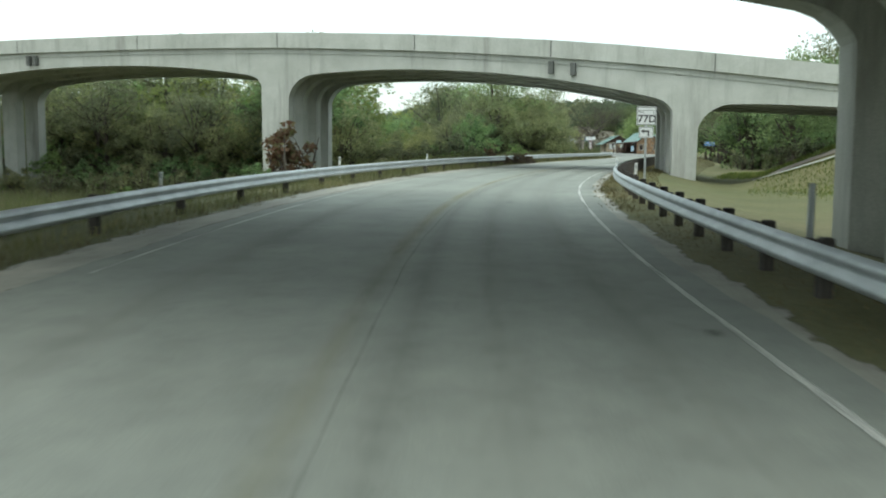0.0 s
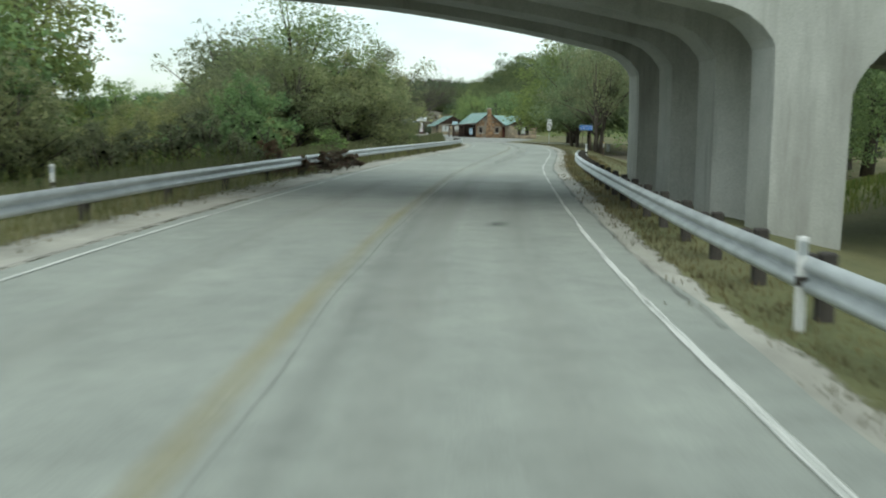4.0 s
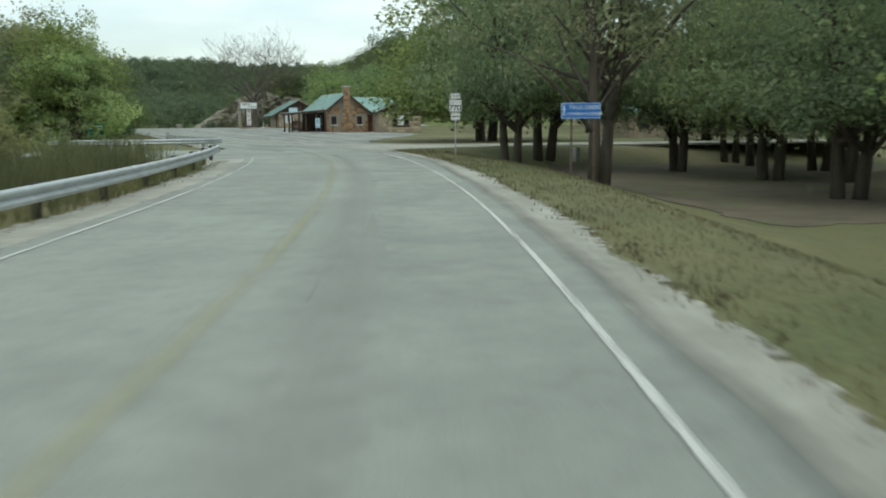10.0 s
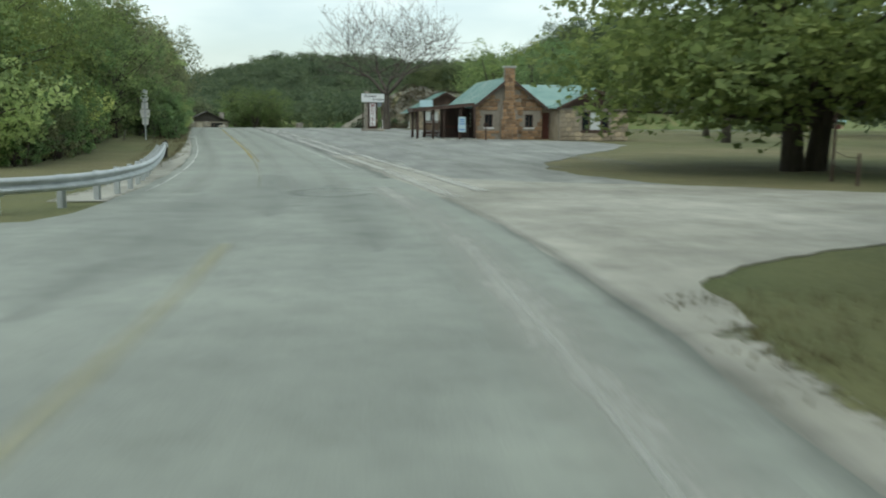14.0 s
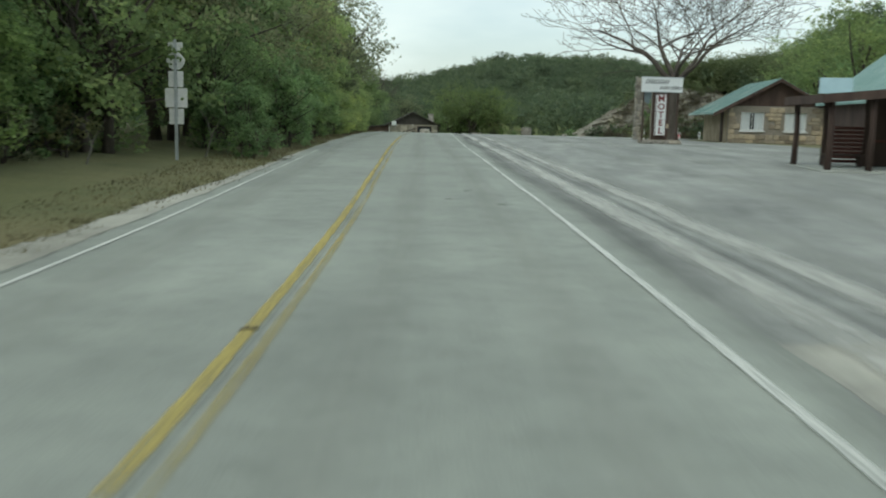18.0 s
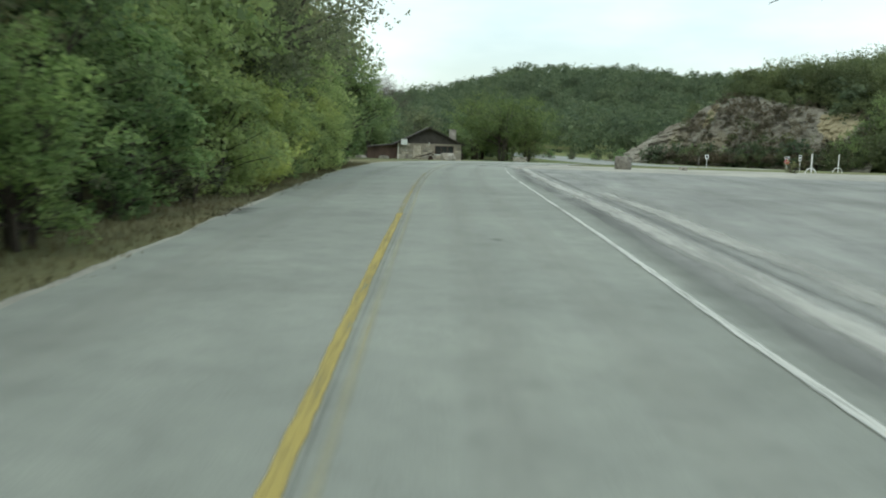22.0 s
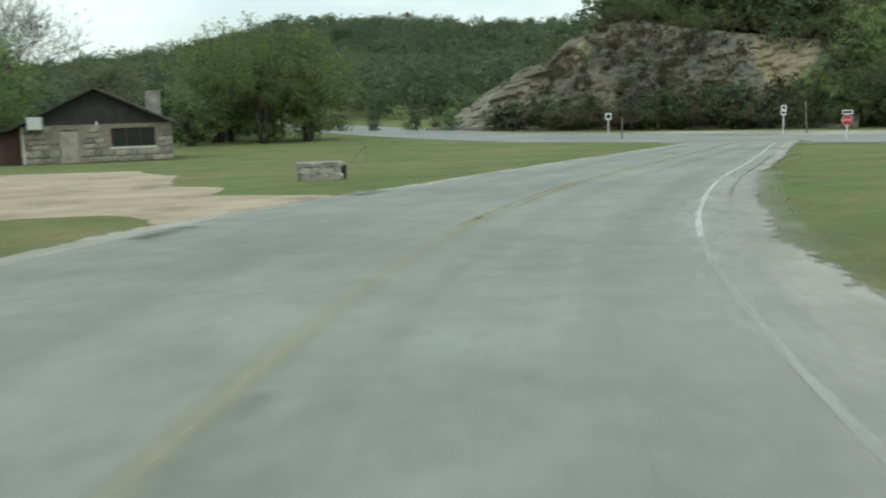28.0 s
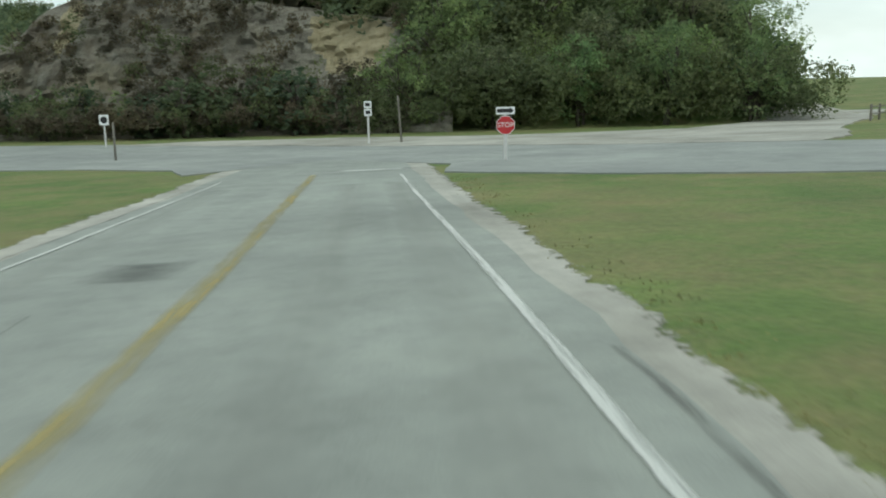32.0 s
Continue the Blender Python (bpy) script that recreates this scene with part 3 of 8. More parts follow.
def crest(run):
    """Height of the rock cut's rim above the highway, along it."""
    return np.interp(run, [-22, -20, -18, -13, -8.8, -7, -3.3, 1, 4.5, 11, 18, 24, 36, 46, 58], [0, 2.3, 4.2, 6.9, 7.9, 10.0, 11.6, 12.1, 11.2, 10.2, 9.0, 8.4, 8.6, 5.5, 0])


def terrain(x, y):
    """Height of the ground sheet."""
    x, y = np.asarray(x, float), np.asarray(y, float)
    h = level(y) - 0.035
    d = off_road(x, y)
    near = 1 - rise(y, 88, 108)
    h = h - near * (0.55 * rise(d, 5.6, 9.0) + 0.45 * rise(-d, 6.0, 10.0))
    h = h - 1.35 * rise(d, 6.2, 13) * rise(y, 98, 116) * (1 - rise(y - 0.25 * (x - 44), 139, 145.5)) * (1 - rise(x, 70, 100))
    h = h - 0.7 * np.exp(-(((x - 33) / 6) ** 2 + ((y - 100) / 12) ** 2)) * rise(d, 5.8, 9)
    h = h - 0.9 * rise(-d, 6.0, 10) * rise(y, 95, 110) * (1 - rise(y, 128, 140))
    h = h + 0.25 * rise(-d, 5.2, 9) * rise(y, 180, 195) * (1 - rise(y, 255, 275))
    h = h - 2.6 * rise(-d, 7.5, 20) * (1 - rise(y, 66, 90)) * rise(y, -60, -20)
    # embankment that carries the highway to the bridges
    k, v = (x + 10.2) * 0.924 - (y - 56.2) * 0.381, (x + 10.2) * 0.381 + (y - 56.2) * 0.924
    for dk, dv in ((0, 0), (9.8, -38.9)):
        h = h + 5.4 * np.clip((k - dk - 27.2) / 13, 0, 0.8) * rise(v - dv, -6, 0) * (1 - rise(v - dv, 11, 21)) * (1 - rise(k - dk, 60, 90))
        h = h + 6.4 * np.clip((-k + dk - 30) / 13, 0, 1) * rise(v - dv, -6, 0) * (1 - rise(v - dv, 11, 21)) * (1 - rise(dk - k, 60, 90))
    # hill with the cut behind the crossing, its field and the far ridges
    out = (x - 44) * 0.62 + (y - 362) * 0.78
    run = (x - 44) * 0.78 - (y - 362) * 0.62
    h = h + crest(run) * rise(out, 11, 22) + rise(run, -2, 14) * (1 - rise(run, 34, 58)) * (2.5 * rise(out, 23, 32) + 14 * rise(out, 34, 95))
    h = h + 3.2 * rise(run, 60, 150) * rise(out, -10, 50)
    far = np.hypot(x - 25, (y - 180) * 0.9)
    wave = 1 + 0.06 * np.sin(x * 0.045 + 0.7) + 0.05 * np.sin(x * 0.09 + y * 0.02) + 0.25 * np.sin(x * 0.011 + 1.0) + 0.2 * np.sin(y * 0.013 + x * 0.006)
    h = h + rise(far, 235, 600) * 34 * wave * rise(y, 150, 420) * (0.3 + 0.7 * rise(x, -120, 40)) * (1 - rise(run, 50, 110))
    h = h + rise(far, 260, 520) * 18 * wave * (1 - rise(y, 150, 420))
    return h


def grade(a, b, step, far, grow=1.25):
    """Grid lines: even between a and b, ever wider beyond, out to far."""
    mid = list(np.arange(a, b + step / 2, step))
    up, w = [mid[-1]], step
    while up[-1] < b + far:
        w *= grow
        up.append(up[-1] + w)
    down, w = [mid[0]], step
    while down[-1] > a - far:
        w *= grow
        down.append(down[-1] - w)
    return np.array(down[:0:-1] + mid + up[1:])


gx, gy = grade(-30, 85, 1.25, 2200), grade(-25, 400, 1.25, 2200)
GX, GY = np.meshgrid(gx, gy)
GZ = terrain(GX, GY)
me = bpy.data.meshes.new("ground")
nx, ny = len(gx), len(gy)
idx = np.arange(nx * ny).reshape(ny, nx)
me.from_pydata(np.c_[GX.ravel(), GY.ravel(), GZ.ravel()].tolist(), [], np.c_[idx[:-1, :-1].ravel(), idx[:-1, 1:].ravel(), idx[1:, 1:].ravel(), idx[1:, :-1].ravel()].tolist())
me.materials.append(M["ground"])
me.polygons.foreach_set("use_smooth", [True] * len(me.polygons))
ground = solo("ground", me, None, "mown grass verge with dry patches, running on to wooded hills", "ground", kind="structure")


def height(x, y):
    """Height of the ground sheet as built."""
    i, j = int(np.searchsorted(gx, x)) - 1, int(np.searchsorted(gy, y)) - 1
    u, w = (x - gx[i]) / (gx[i + 1] - gx[i]), (y - gy[j]) / (gy[j + 1] - gy[j])
    a, b, c, d = GZ[j, i], GZ[j, i + 1], GZ[j + 1, i + 1], GZ[j + 1, i]
    return float(a * (1 - u) * (1 - w) + b * u * (1 - w) + c * u * w + d * (1 - u) * w)


def strip(name, s0, s1, left, right, lift, mat, step=1.0, cols=1, rag=0.0, across=False, **tags):
    """A paved strip along the road between two offsets (numbers, or functions of s), lying lift above the road level; rag frays its edges."""
    ss = np.linspace(s0, s1, max(2, int((s1 - s0) / step) + 1))
    v, f, uv = [], [], []
    for n, s in enumerate(ss):
        a, b = (q(s) if callable(q) else q for q in (left, right))
        a += rag * (noise.noise((s * 0.35, 1.7, lift * 100)) + 0.6 * noise.noise((s * 1.3, 5.1, 2)) + 0.45 * noise.noise((s * 3.7, 2.1, 5)))
        b += rag * (noise.noise((s * 0.35, 9.2, lift * 100)) + 0.6 * noise.noise((s * 1.3, 3.3, 7)) + 0.45 * noise.noise((s * 3.7, 7.7, 3)))
        for c in range(cols + 1):
            o = a + (b - a) * c / cols
            x, y = beside(s, o)
            v.append((x, y, float(level(y)) + lift))
            uv.append((2 * c / cols - 1 if across else o, s))
        if n:
            k = (n - 1) * (cols + 1)
            f += [(k + c, k + c + 1, k + cols + 2 + c, k + cols + 1 + c) for c in range(cols)]
    return paved(name, v, f, uv, mat, **tags)


def paved(name, v, f, uv, mat, label="", category="", kind="structure", parent=None):
    me = bpy.data.meshes.new(name)
    me.from_pydata(v, [], f)
    layer = me.uv_layers.new(name="UVMap")
    for loop in me.loops:
        layer.data[loop.index].uv = uv[loop.vertex_index]
    me.materials.append(mat)
    ob = new(name, me)
    if parent:
        ob.parent = parent
        return tagged(ob, label) if label else ob
    return tagged(ob, label, category, kind=kind)


def sheet(name, outline, lift, mat, rag=0.0, step=2.0, label="", category="", kind="structure", follow=None):
    """A paved area with the given outline (x, y), frayed by rag, cut into a grid that follows the road level."""
    pts = []
    for i, a in enumerate(outline):
        b = outline[(i + 1) % len(outline)]
        k = max(1, int(math.dist(a, b) / 0.35))
        for j in range(k):
            x, y = a[0] + (b[0] - a[0]) * j / k, a[1] + (b[1] - a[1]) * j / k
            pts.append((x + rag * noise.noise((x * 0.3, y * 0.3, 1)) + rag * 0.5 * noise.noise((x * 1.1, y * 1.1, 4)), y + rag * noise.noise((x * 0.3, y * 0.3, 8)) + rag * 0.5 * noise.noise((x * 1.1, y * 1.1, 6)) + rag * 0.4 * noise.noise((x * 3.1, y * 3.1, 2))))
    bm = bmesh.new()
    bm.faces.new([bm.verts.new((x, y, 0)) for x, y in pts])
    x0, x1 = min(q[0] for q in pts), max(q[0] for q in pts)
    y0, y1 = min(q[1] for q in pts), max(q[1] for q in pts)
    for axis, lo, hi in ((0, x0, x1), (1, y0, y1)):
        for c in np.arange(math.floor(lo / step) * step + step, hi, step):
            co = (c, 0, 0) if axis == 0 else (0, c, 0)
            no = (1, 0, 0) if axis == 0 else (0, 1, 0)
            bmesh.ops.bisect_plane(bm, geom=bm.verts[:] + bm.edges[:] + bm.faces[:], plane_co=co, plane_no=no)
    for q in bm.verts:
        q.co.z = (follow(q.co.x, q.co.y) if follow else float(level(q.co.y))) + lift
    for fc in bm.faces:
        fc.normal_update()
        if fc.normal.z < 0:
            fc.normal_flip()
    rim_edges = [e for e in bm.edges if e.is_boundary]
    made = bmesh.ops.extrude_edge_only(bm, edges=rim_edges)["geom"]
    for q in made:
        if isinstance(q, bmesh.types.BMVert):
            q.co.z -= 0.12
    layer = bm.loops.layers.uv.new("UVMap")
    for fc in bm.faces:
        for lp in fc.loops:
            lp[layer].uv = (lp.vert.co.x, lp.vert.co.y)
    me = bpy.data.meshes.new(name)
    bm.to_mesh(me)
    bm.free()
    me.materials.append(mat)
    return solo(name, me, None, label, category, kind=kind)


def table(*pairs):
    """A smooth number along the road, from pairs of station and value."""
    k, v = zip(*pairs)
    return lambda s: float(np.interp(s, k, v))


left_edge = table((-60, -3.3), (110, -3.3), (140, -3.0), (165, -2.7), (186, -2.55), (235, -2.65), (262, -3.1), (280, -4.6), (290, -4.2), (300, -3.12), (306, -3.1), (312, -2.92), (320, -2.6), (330, -2.42))
right_edge = table((-60, 3.25), (62, 3.15), (72, 3.05), (90, 3.2), (135, 3.15), (150, 3.25), (170, 3.55), (185, 3.5), (222, 3.25), (240, 3.4), (262, 3.5), (280, 3.6), (286, 3.5), (293, 3.36), (300, 3.3), (308, 3.16), (314, 2.98), (320, 2.76), (327, 2.55), (335, 2.4))


# ---- road, lot, side roads and highway ----
road = strip("road", -60, 352, lambda s: left_edge(s) - 0.35, lambda s: right_edge(s) + table((-60, 0.45), (120, 0.45), (135, 0.85), (150, 1.0), (164, 0.8), (180, 0.45))(s), 0.0, M["asphalt"], cols=6, rag=0.12, label="worn grey two-lane asphalt road curving through the valley", category="road")
strip("shoulder", -60, 132, lambda s: left_edge(s) - table((-60, 1.3), (30, 1.3), (60, 1.9), (100, 1.7), (132, 1.2))(s), lambda s: left_edge(s) - 0.2, -0.012, M["verge_gravel"], step=0.5, cols=2, across=True, rag=0.15, label="pale dusty gravel shoulder along the road", category="shoulder")
strip("shoulder", -60, 146, lambda s: right_edge(s) + 0.2, lambda s: right_edge(s) + table((-60, 0.7), (40, 0.8), (60, 1.0), (90, 1.05), (110, 1.3), (130, 1.5), (146, 1.7))(s), -0.012, M["verge_gravel"], step=0.5, cols=2, across=True, rag=0.15, label="pale dusty gravel shoulder along the road", category="shoulder")
strip("shoulder", 158, 275, lambda s: left_edge(s) - table((158, 1.7), (175, 1.5), (186, 1.1), (198, 0.75), (215, 0.5), (255, 0.55), (275, 0.9))(s), lambda s: left_edge(s) - 0.2, -0.012, M["verge_gravel"], step=0.5, cols=2, across=True, rag=0.15, label="pale crumbling gravel shoulder beside the thicket", category="shoulder")
strip("shoulder", 275, 345, lambda s: left_edge(s) - 1.0, lambda s: left_edge(s) - 0.1, -0.012, M["verge_gravel"], step=0.5, cols=2, across=True, rag=0.15, label="narrow pale gravel shoulder beside mown grass", category="shoulder")
strip("shoulder", 268, 345, lambda s: right_edge(s) + 0.2, lambda s: right_edge(s) + table((268, 5.0), (276, 3.6), (282, 1.8), (290, 1.0), (305, 0.8), (345, 1.3))(s), -0.012, M["verge_gravel"], step=0.5, cols=2, across=True, rag=0.15, label="pale gravel shoulder with washed-out edge", category="shoulder")

lot = sheet("parking_lot", [beside(154, 3.0), beside(156, 7.0), (38, 154.5), (42, 155.0), (41.0, 158.2), (39.8, 165), (40.1, 171), (42.4, 176.5), (47.5, 186), (51.5, 193.5), (50.5, 199), (46, 203), (46, 219), (43, 233), (40.4, 235), (40.2, 246), (43, 254), (35, 255), (29, 257.5), (23.4, 260), beside(260, 3.2), beside(250, 3.0), beside(235, 3.0), beside(220, 3.0), beside(205, 3.0), beside(190, 3.0), beside(175, 3.0), beside(162, 3.0)], -0.006, M["lot"], rag=0.5, label="wide old asphalt parking lot with pale streaks", category="parking lot", follow=lambda x, y: max(float(level(y)) - 0.02, float(terrain(x, y)) + 0.03))
sheet("gravel_drive", [beside(259.5, 3.3), (23.4, 259.4), (29, 257), (35, 254.5), (47, 253.5), (62, 262), (62, 276), (44, 274), (33, 273.5), (27.5, 274.2), (25.2, 275.6), (24.3, 279.0), beside(284, 3.3), beside(276, 3.4), beside(268, 3.4)], -0.009, M["shoulder"], rag=0.35, label="pale gravel drive at the edge of the lot", category="gravel drive")
sheet("gravel_pad", [(10, 290.8), (14.9, 290.2), (17.0, 290.1), (17.9, 289.0), (18.3, 287.6), (19.4, 288.4), (22.2, 292.0), (21.5, 292.5), (20.2, 293.6), (18.4, 294.5), (18.1, 297.4), (16.6, 299.4), (15.6, 306), (13.0, 312), (3.0, 312), (8.5, 299), (9, 294)], -0.03, M["gravel_pad"], rag=0.5, label="tan gravel forecourt beside mown grass", category="gravel", follow=lambda x, y: float(level(y)) + 0.01)
sheet("side_road", [beside(136.5, -2.4), beside(137.5, -5.4), (18, 141), (-25, 143), (-25, 149.5), (18, 148.2), (24.6, 149.2), beside(153.5, -3.6), beside(158, -2.4), beside(152, -2.2), beside(147, -2.1), beside(141, -2.2)], -0.004, M["asphalt"], rag=0.12, label="side road joining between the guardrails", category="side road")
sheet("highway", [(82, 240), (70, 268), (61.5, 288), (52.5, 308.5), (48.6, 315), (47.2, 320.5), beside(337, 4.2), beside(343, 0), beside(337, -4.2), (43.0, 331), (41.2, 336), (36.5, 343.8), (29.5, 361), (19, 392), (4, 432), (-30, 500), (-18, 506), (17, 437), (32, 396), (41, 368), (50.5, 357), (58, 339.5), (64.5, 318), (73, 292), (82, 271), (94, 244)], 0.004, M["highway"], rag=0.15, step=3.0, label="wide grey highway crossing at the end of the road", category="highway")
sheet("far_apron", [(48.5, 357.5), (55, 346), (60, 329), (64.0, 319.5), (70, 322), (78, 327.5), (92, 334), (118, 347), (116, 351), (90, 341), (77, 337), (69, 342.5), (62, 351.5), (53, 357.5)], -0.004, M["shoulder"], rag=0.4, label="pale gravel apron and lane beyond the highway", category="gravel apron", follow=lambda x, y: max(float(level(y)), float(terrain(x, y)) + 0.06))

sheet("gravel_mouth", [beside(144, 3.6), beside(144.5, 4.9), beside(146.5, 5.4), beside(148.4, 7.3), beside(149.4, 9.3), (45, 146.9), (72, 145.2), (72, 152.5), (46, 155.2), (41.5, 158.6), (38.6, 160), (36.8, 161), (35.1, 162.5), beside(172, 6.0), beside(184, 5.4), beside(184, 4.0), beside(170, 3.6), beside(156, 3.6)], -0.003, M["shoulder"], rag=0.35, step=2.0, label="pale dusty gravel at the mouth of the lot", category="gravel", follow=lambda x, y: max(float(level(y)) - 0.008, float(terrain(x, y)) + 0.03))
sheet("gravel_corner", [beside(127, -3.3), beside(137.5, -2.6), beside(143, -2.6), beside(143, -6.0), (20, 141.6), (17, 141.3), (16.5, 139.4), (20.5, 138.6), beside(131, -5.4)], -0.014, M["shoulder"], rag=0.3, step=1.5, label="pale gravel corner at the side road", category="gravel")


def marks(name, s0, s1, lateral, width, mat, lift, label):
    f = lateral if callable(lateral) else (lambda s: lateral)
    return strip(name, s0, s1, lambda s: f(s) - width / 2, lambda s: f(s) + width / 2, lift, mat, step=0.8, cols=2, across=True, label=label, category="road marking")


for a, b in ((-60, 139), (172, 262), (290, 333)):
    marks("edge_line", a, b, right_edge, 0.12 if a > 0 else 0.1, M["line_white"], 0.012, "worn white edge line")
marks("edge_line", 139, 148, right_edge, 0.09, M["line_dull"], 0.012, "dulled white edge line under dust")
marks("edge_line", 262, 290, right_edge, 0.11, M["line_dull"], 0.012, "dulled white edge line under dust")
for a, b, m in ((10, 137, "line_white"), (161, 212, "line_white"), (301, 306, "line_dull"), (306, 333, "line_white")):
    marks("edge_line", a, b, left_edge, 0.095, M[m], 0.012, "worn white edge line")
for a, b, m in ((-60, 12, "line_ghost"), (12, 62, "line_wash"), (62, 84, "line_ghost"), (84, 150, "line_pale")):
    marks("centre_line", a, b, -0.02, 0.34, M[m], 0.012, "faded yellow centre line worn to a broad wash")
marks("crack", 2, 88, lambda s: 0.2 + 0.04 * noise.noise((s * 0.4, 2.2, 1)), 0.05, M["hair_crack"], 0.013, "dark crack along the centre line")
centre = table((150, 0.0), (168, 0.02), (225, 0.0), (240, 0.05), (262, 0.2), (271, 0.2), (282, 0.0), (292, 0.04), (302, 0.08), (309, -0.04), (318, -0.04), (334, -0.08))
for a, b, m in ((162, 173, "line_ghost"), (173, 181, "line_faded"), (181, 232, "line_yellow"), (232, 241, "line_broken"), (241, 250, "line_faded"), (250, 262, "line_pale"), (262, 272, "line_broken"), (272, 280, "line_faded"), (291, 296, "line_faded"), (296, 310, "line_dim")):
    marks("centre_line", a, b, centre, 0.14, M[m], 0.012, "worn yellow centre line")
for a, b, m in ((178, 212, "line_broken"), (212, 262, "line_pale"), (262, 273, "line_ghost"), (294, 303, "line_broken"), (303, 311, "line_pale")):
    marks("centre_line", a, b, lambda s: centre(s) + 0.19, 0.12, M[m], 0.012, "worn second yellow centre line")
marks("centre_line", 310, 334, lambda s: centre(s) + 0.07, 0.28, M["line_broken"], 0.0118, "worn broad yellow centre line")
marks("centre_line", 276, 294, lambda s: centre(s) + 0.08, 0.42, M["line_pale"], 0.0118, "faded yellow centre line worn to a broad wash")
marks("crack", 166, 262, lambda s: centre(s) + 0.1 + 0.02 * noise.noise((s * 0.4, 2.2, 1)), 0.05, M["hair_crack"], 0.0115, "dark crack between the centre lines")
marks("pale_band", 158, 262, lambda s: right_edge(s) + table((158, 1.2), (185, 1.1), (262, 1.0))(s) + 0.05 * noise.noise((s * 0.3, 1, 6)), 0.6, M["chalk_band"], 0.011, "pale dusty band where lot and road join")
marks("pale_band", 160, 240, lambda s: right_edge(s) + table((160, 2.3), (185, 2.0), (240, 1.95))(s) + 0.12 * noise.noise((s * 0.25, 4, 6)), 0.6, M["chalk_band"], 0.0108, "pale dusty streak on the lot")
marks("seam", 176, 258, lambda s: right_edge(s) + 1.5 + 0.06 * noise.noise((s * 0.3, 2, 9)), 0.22, M["dark_line"], 0.0112, "dark seam along the lot")
marks("pale_band", 176, 255, lambda s: right_edge(s) + 2.6 + 0.3 * math.sin(s * 0.05), 1.1, M["lane_dust_line"], 0.011, "pale dusty streak on the lot")
marks("pale_band", 40, 140, lambda s: 0.9 + 0.25 * math.sin(s * 0.09), 1.1, M["lane_dust_line"], 0.0098, "pale dusty streak on the lane")
for a, b, o in ((74, 92, 0.85), (90, 112, 1.1), (104, 140, 0.75)):
    strip("pale_band", a, b, lambda s, a=a, b=b, o=o: o - 0.45 * math.sin(math.pi * (s - a + 0.5) / (b - a + 1)), lambda s, a=a, b=b, o=o: o + 0.45 * math.sin(math.pi * (s - a + 0.5) / (b - a + 1)), 0.0105, M["lane_dust_line"], step=0.8, cols=2, across=True, label="pale dusty patch along the lane", category="road marking")
marks("crack", 296, 316, lambda s: -0.3 - 0.049 * (s - 296) + 0.03 * noise.noise((s * 0.5, 6, 1)), 0.05, M["hair_crack"], 0.013, "thin dark crack along the lane")
marks("seam", -40, 60, lambda s: 0.4 + 0.1 * math.sin(s * 0.2), 0.4, M["lane_dark_line"], 0.010, "dark sealed seam in the asphalt")
marks("seam", 166, 262, lambda s: right_edge(s) + 0.55 + 0.1 * math.sin(s * 0.3), 0.75, M["dark_line"], 0.009, "dark strip of newer asphalt beside the edge line")
for o, w, m in ((5.2, 1.6, "lane_dust_line"), (8.4, 1.8, "lane_dust_line"), (12.5, 2.2, "lane_dust_line")):
    marks("lot_streak", 172, 258, lambda s, o=o: right_edge(s) + o + 0.5 * math.sin(s * 0.043 + o), w, M[m], 0.008 + o * 0.0002, "faint worn streak along the lot")
for o, w, m in ((-1.9, 0.9, "dust_line"), (1.0, 0.7, "dust_line"), (2.3, 0.8, "dust_line")):
    for a, b in ((-50, 60), (160, 330)):
        marks("lane_streak", a, b, lambda s, o=o: o + 0.2 * math.sin(s * 0.06 + o), w, M["lane_" + m], 0.006 + (o + 2) * 0.0005, "faint tyre-worn streak along the lane")
for a, b, o, w in ((145, 160, -1.2, 1.7), (154, 169, 0.4, 1.6), (149, 163, 2.0, 1.2), (263, 276, -1.6, 2.0), (269, 283, 0.3, 1.4), (264, 279, 2.0, 1.1)):
    strip("worn_patch", a, b, lambda s, a=a, b=b, o=o, w=w: o - w * math.sin(math.pi * (s - a + 0.5) / (b - a + 1)), lambda s, a=a, b=b, o=o, w=w: o + w * math.sin(math.pi * (s - a + 0.5) / (b - a + 1)), 0.0053, M["dark_wash"], step=0.8, cols=2, across=True, label="dark patchy wear across the lane", category="road marking")
marks("dust_film", 134, 162, 3.25, 1.1, M["dust_line"], 0.007, "pale dust washed over the lane's edge")
marks("dust_film", 264, 304, lambda s: right_edge(s) + 0.2, 2.6, M["dust_line"], 0.007, "pale dust washed over the lane's edge")
for a, b, f in ((96, 158, lambda s: right_edge(s) + table((96, 0.5), (120, 0.5), (135, 0.85), (150, 1.0), (158, 0.95))(s)), (40, 92, lambda s: right_edge(s) + 0.42), (172, 208, lambda s: left_edge(s) - 0.32), (296, 314, lambda s: right_edge(s) + 0.42), (14, 60, lambda s: left_edge(s) - 0.4), (290, 330, lambda s: left_edge(s) - 0.36)):
    marks("broken_edge", a, b, lambda s, f=f: f(s) + 0.06 * noise.noise((s * 0.5, 3.3, 1)) + 0.05 * noise.noise((s * 1.7, 1, 1)), 0.42 if a == 96 else 0.11, M["dark_line"] if a == 96 else M["crack"], 0.009, "dark crumbled edge of the asphalt")
for a, o in ((194.2, 1.77), (196.0, 2.2), (193.4, 2.68), (126.0, 3.82), (58.8, 3.84), (279.0, 5.0), (275.6, 4.65), (22.0, 1.4), (120, 1.2), (228, 1.6), (246, -1.2), (7.2, 3.0)):
    strip("oil_spot", a, a + 0.24, o - 0.12, o + 0.12, 0.012, M["stain"], step=0.1, cols=2, across=True, rag=0.05, label="small dark spot on the asphalt", category="stain")
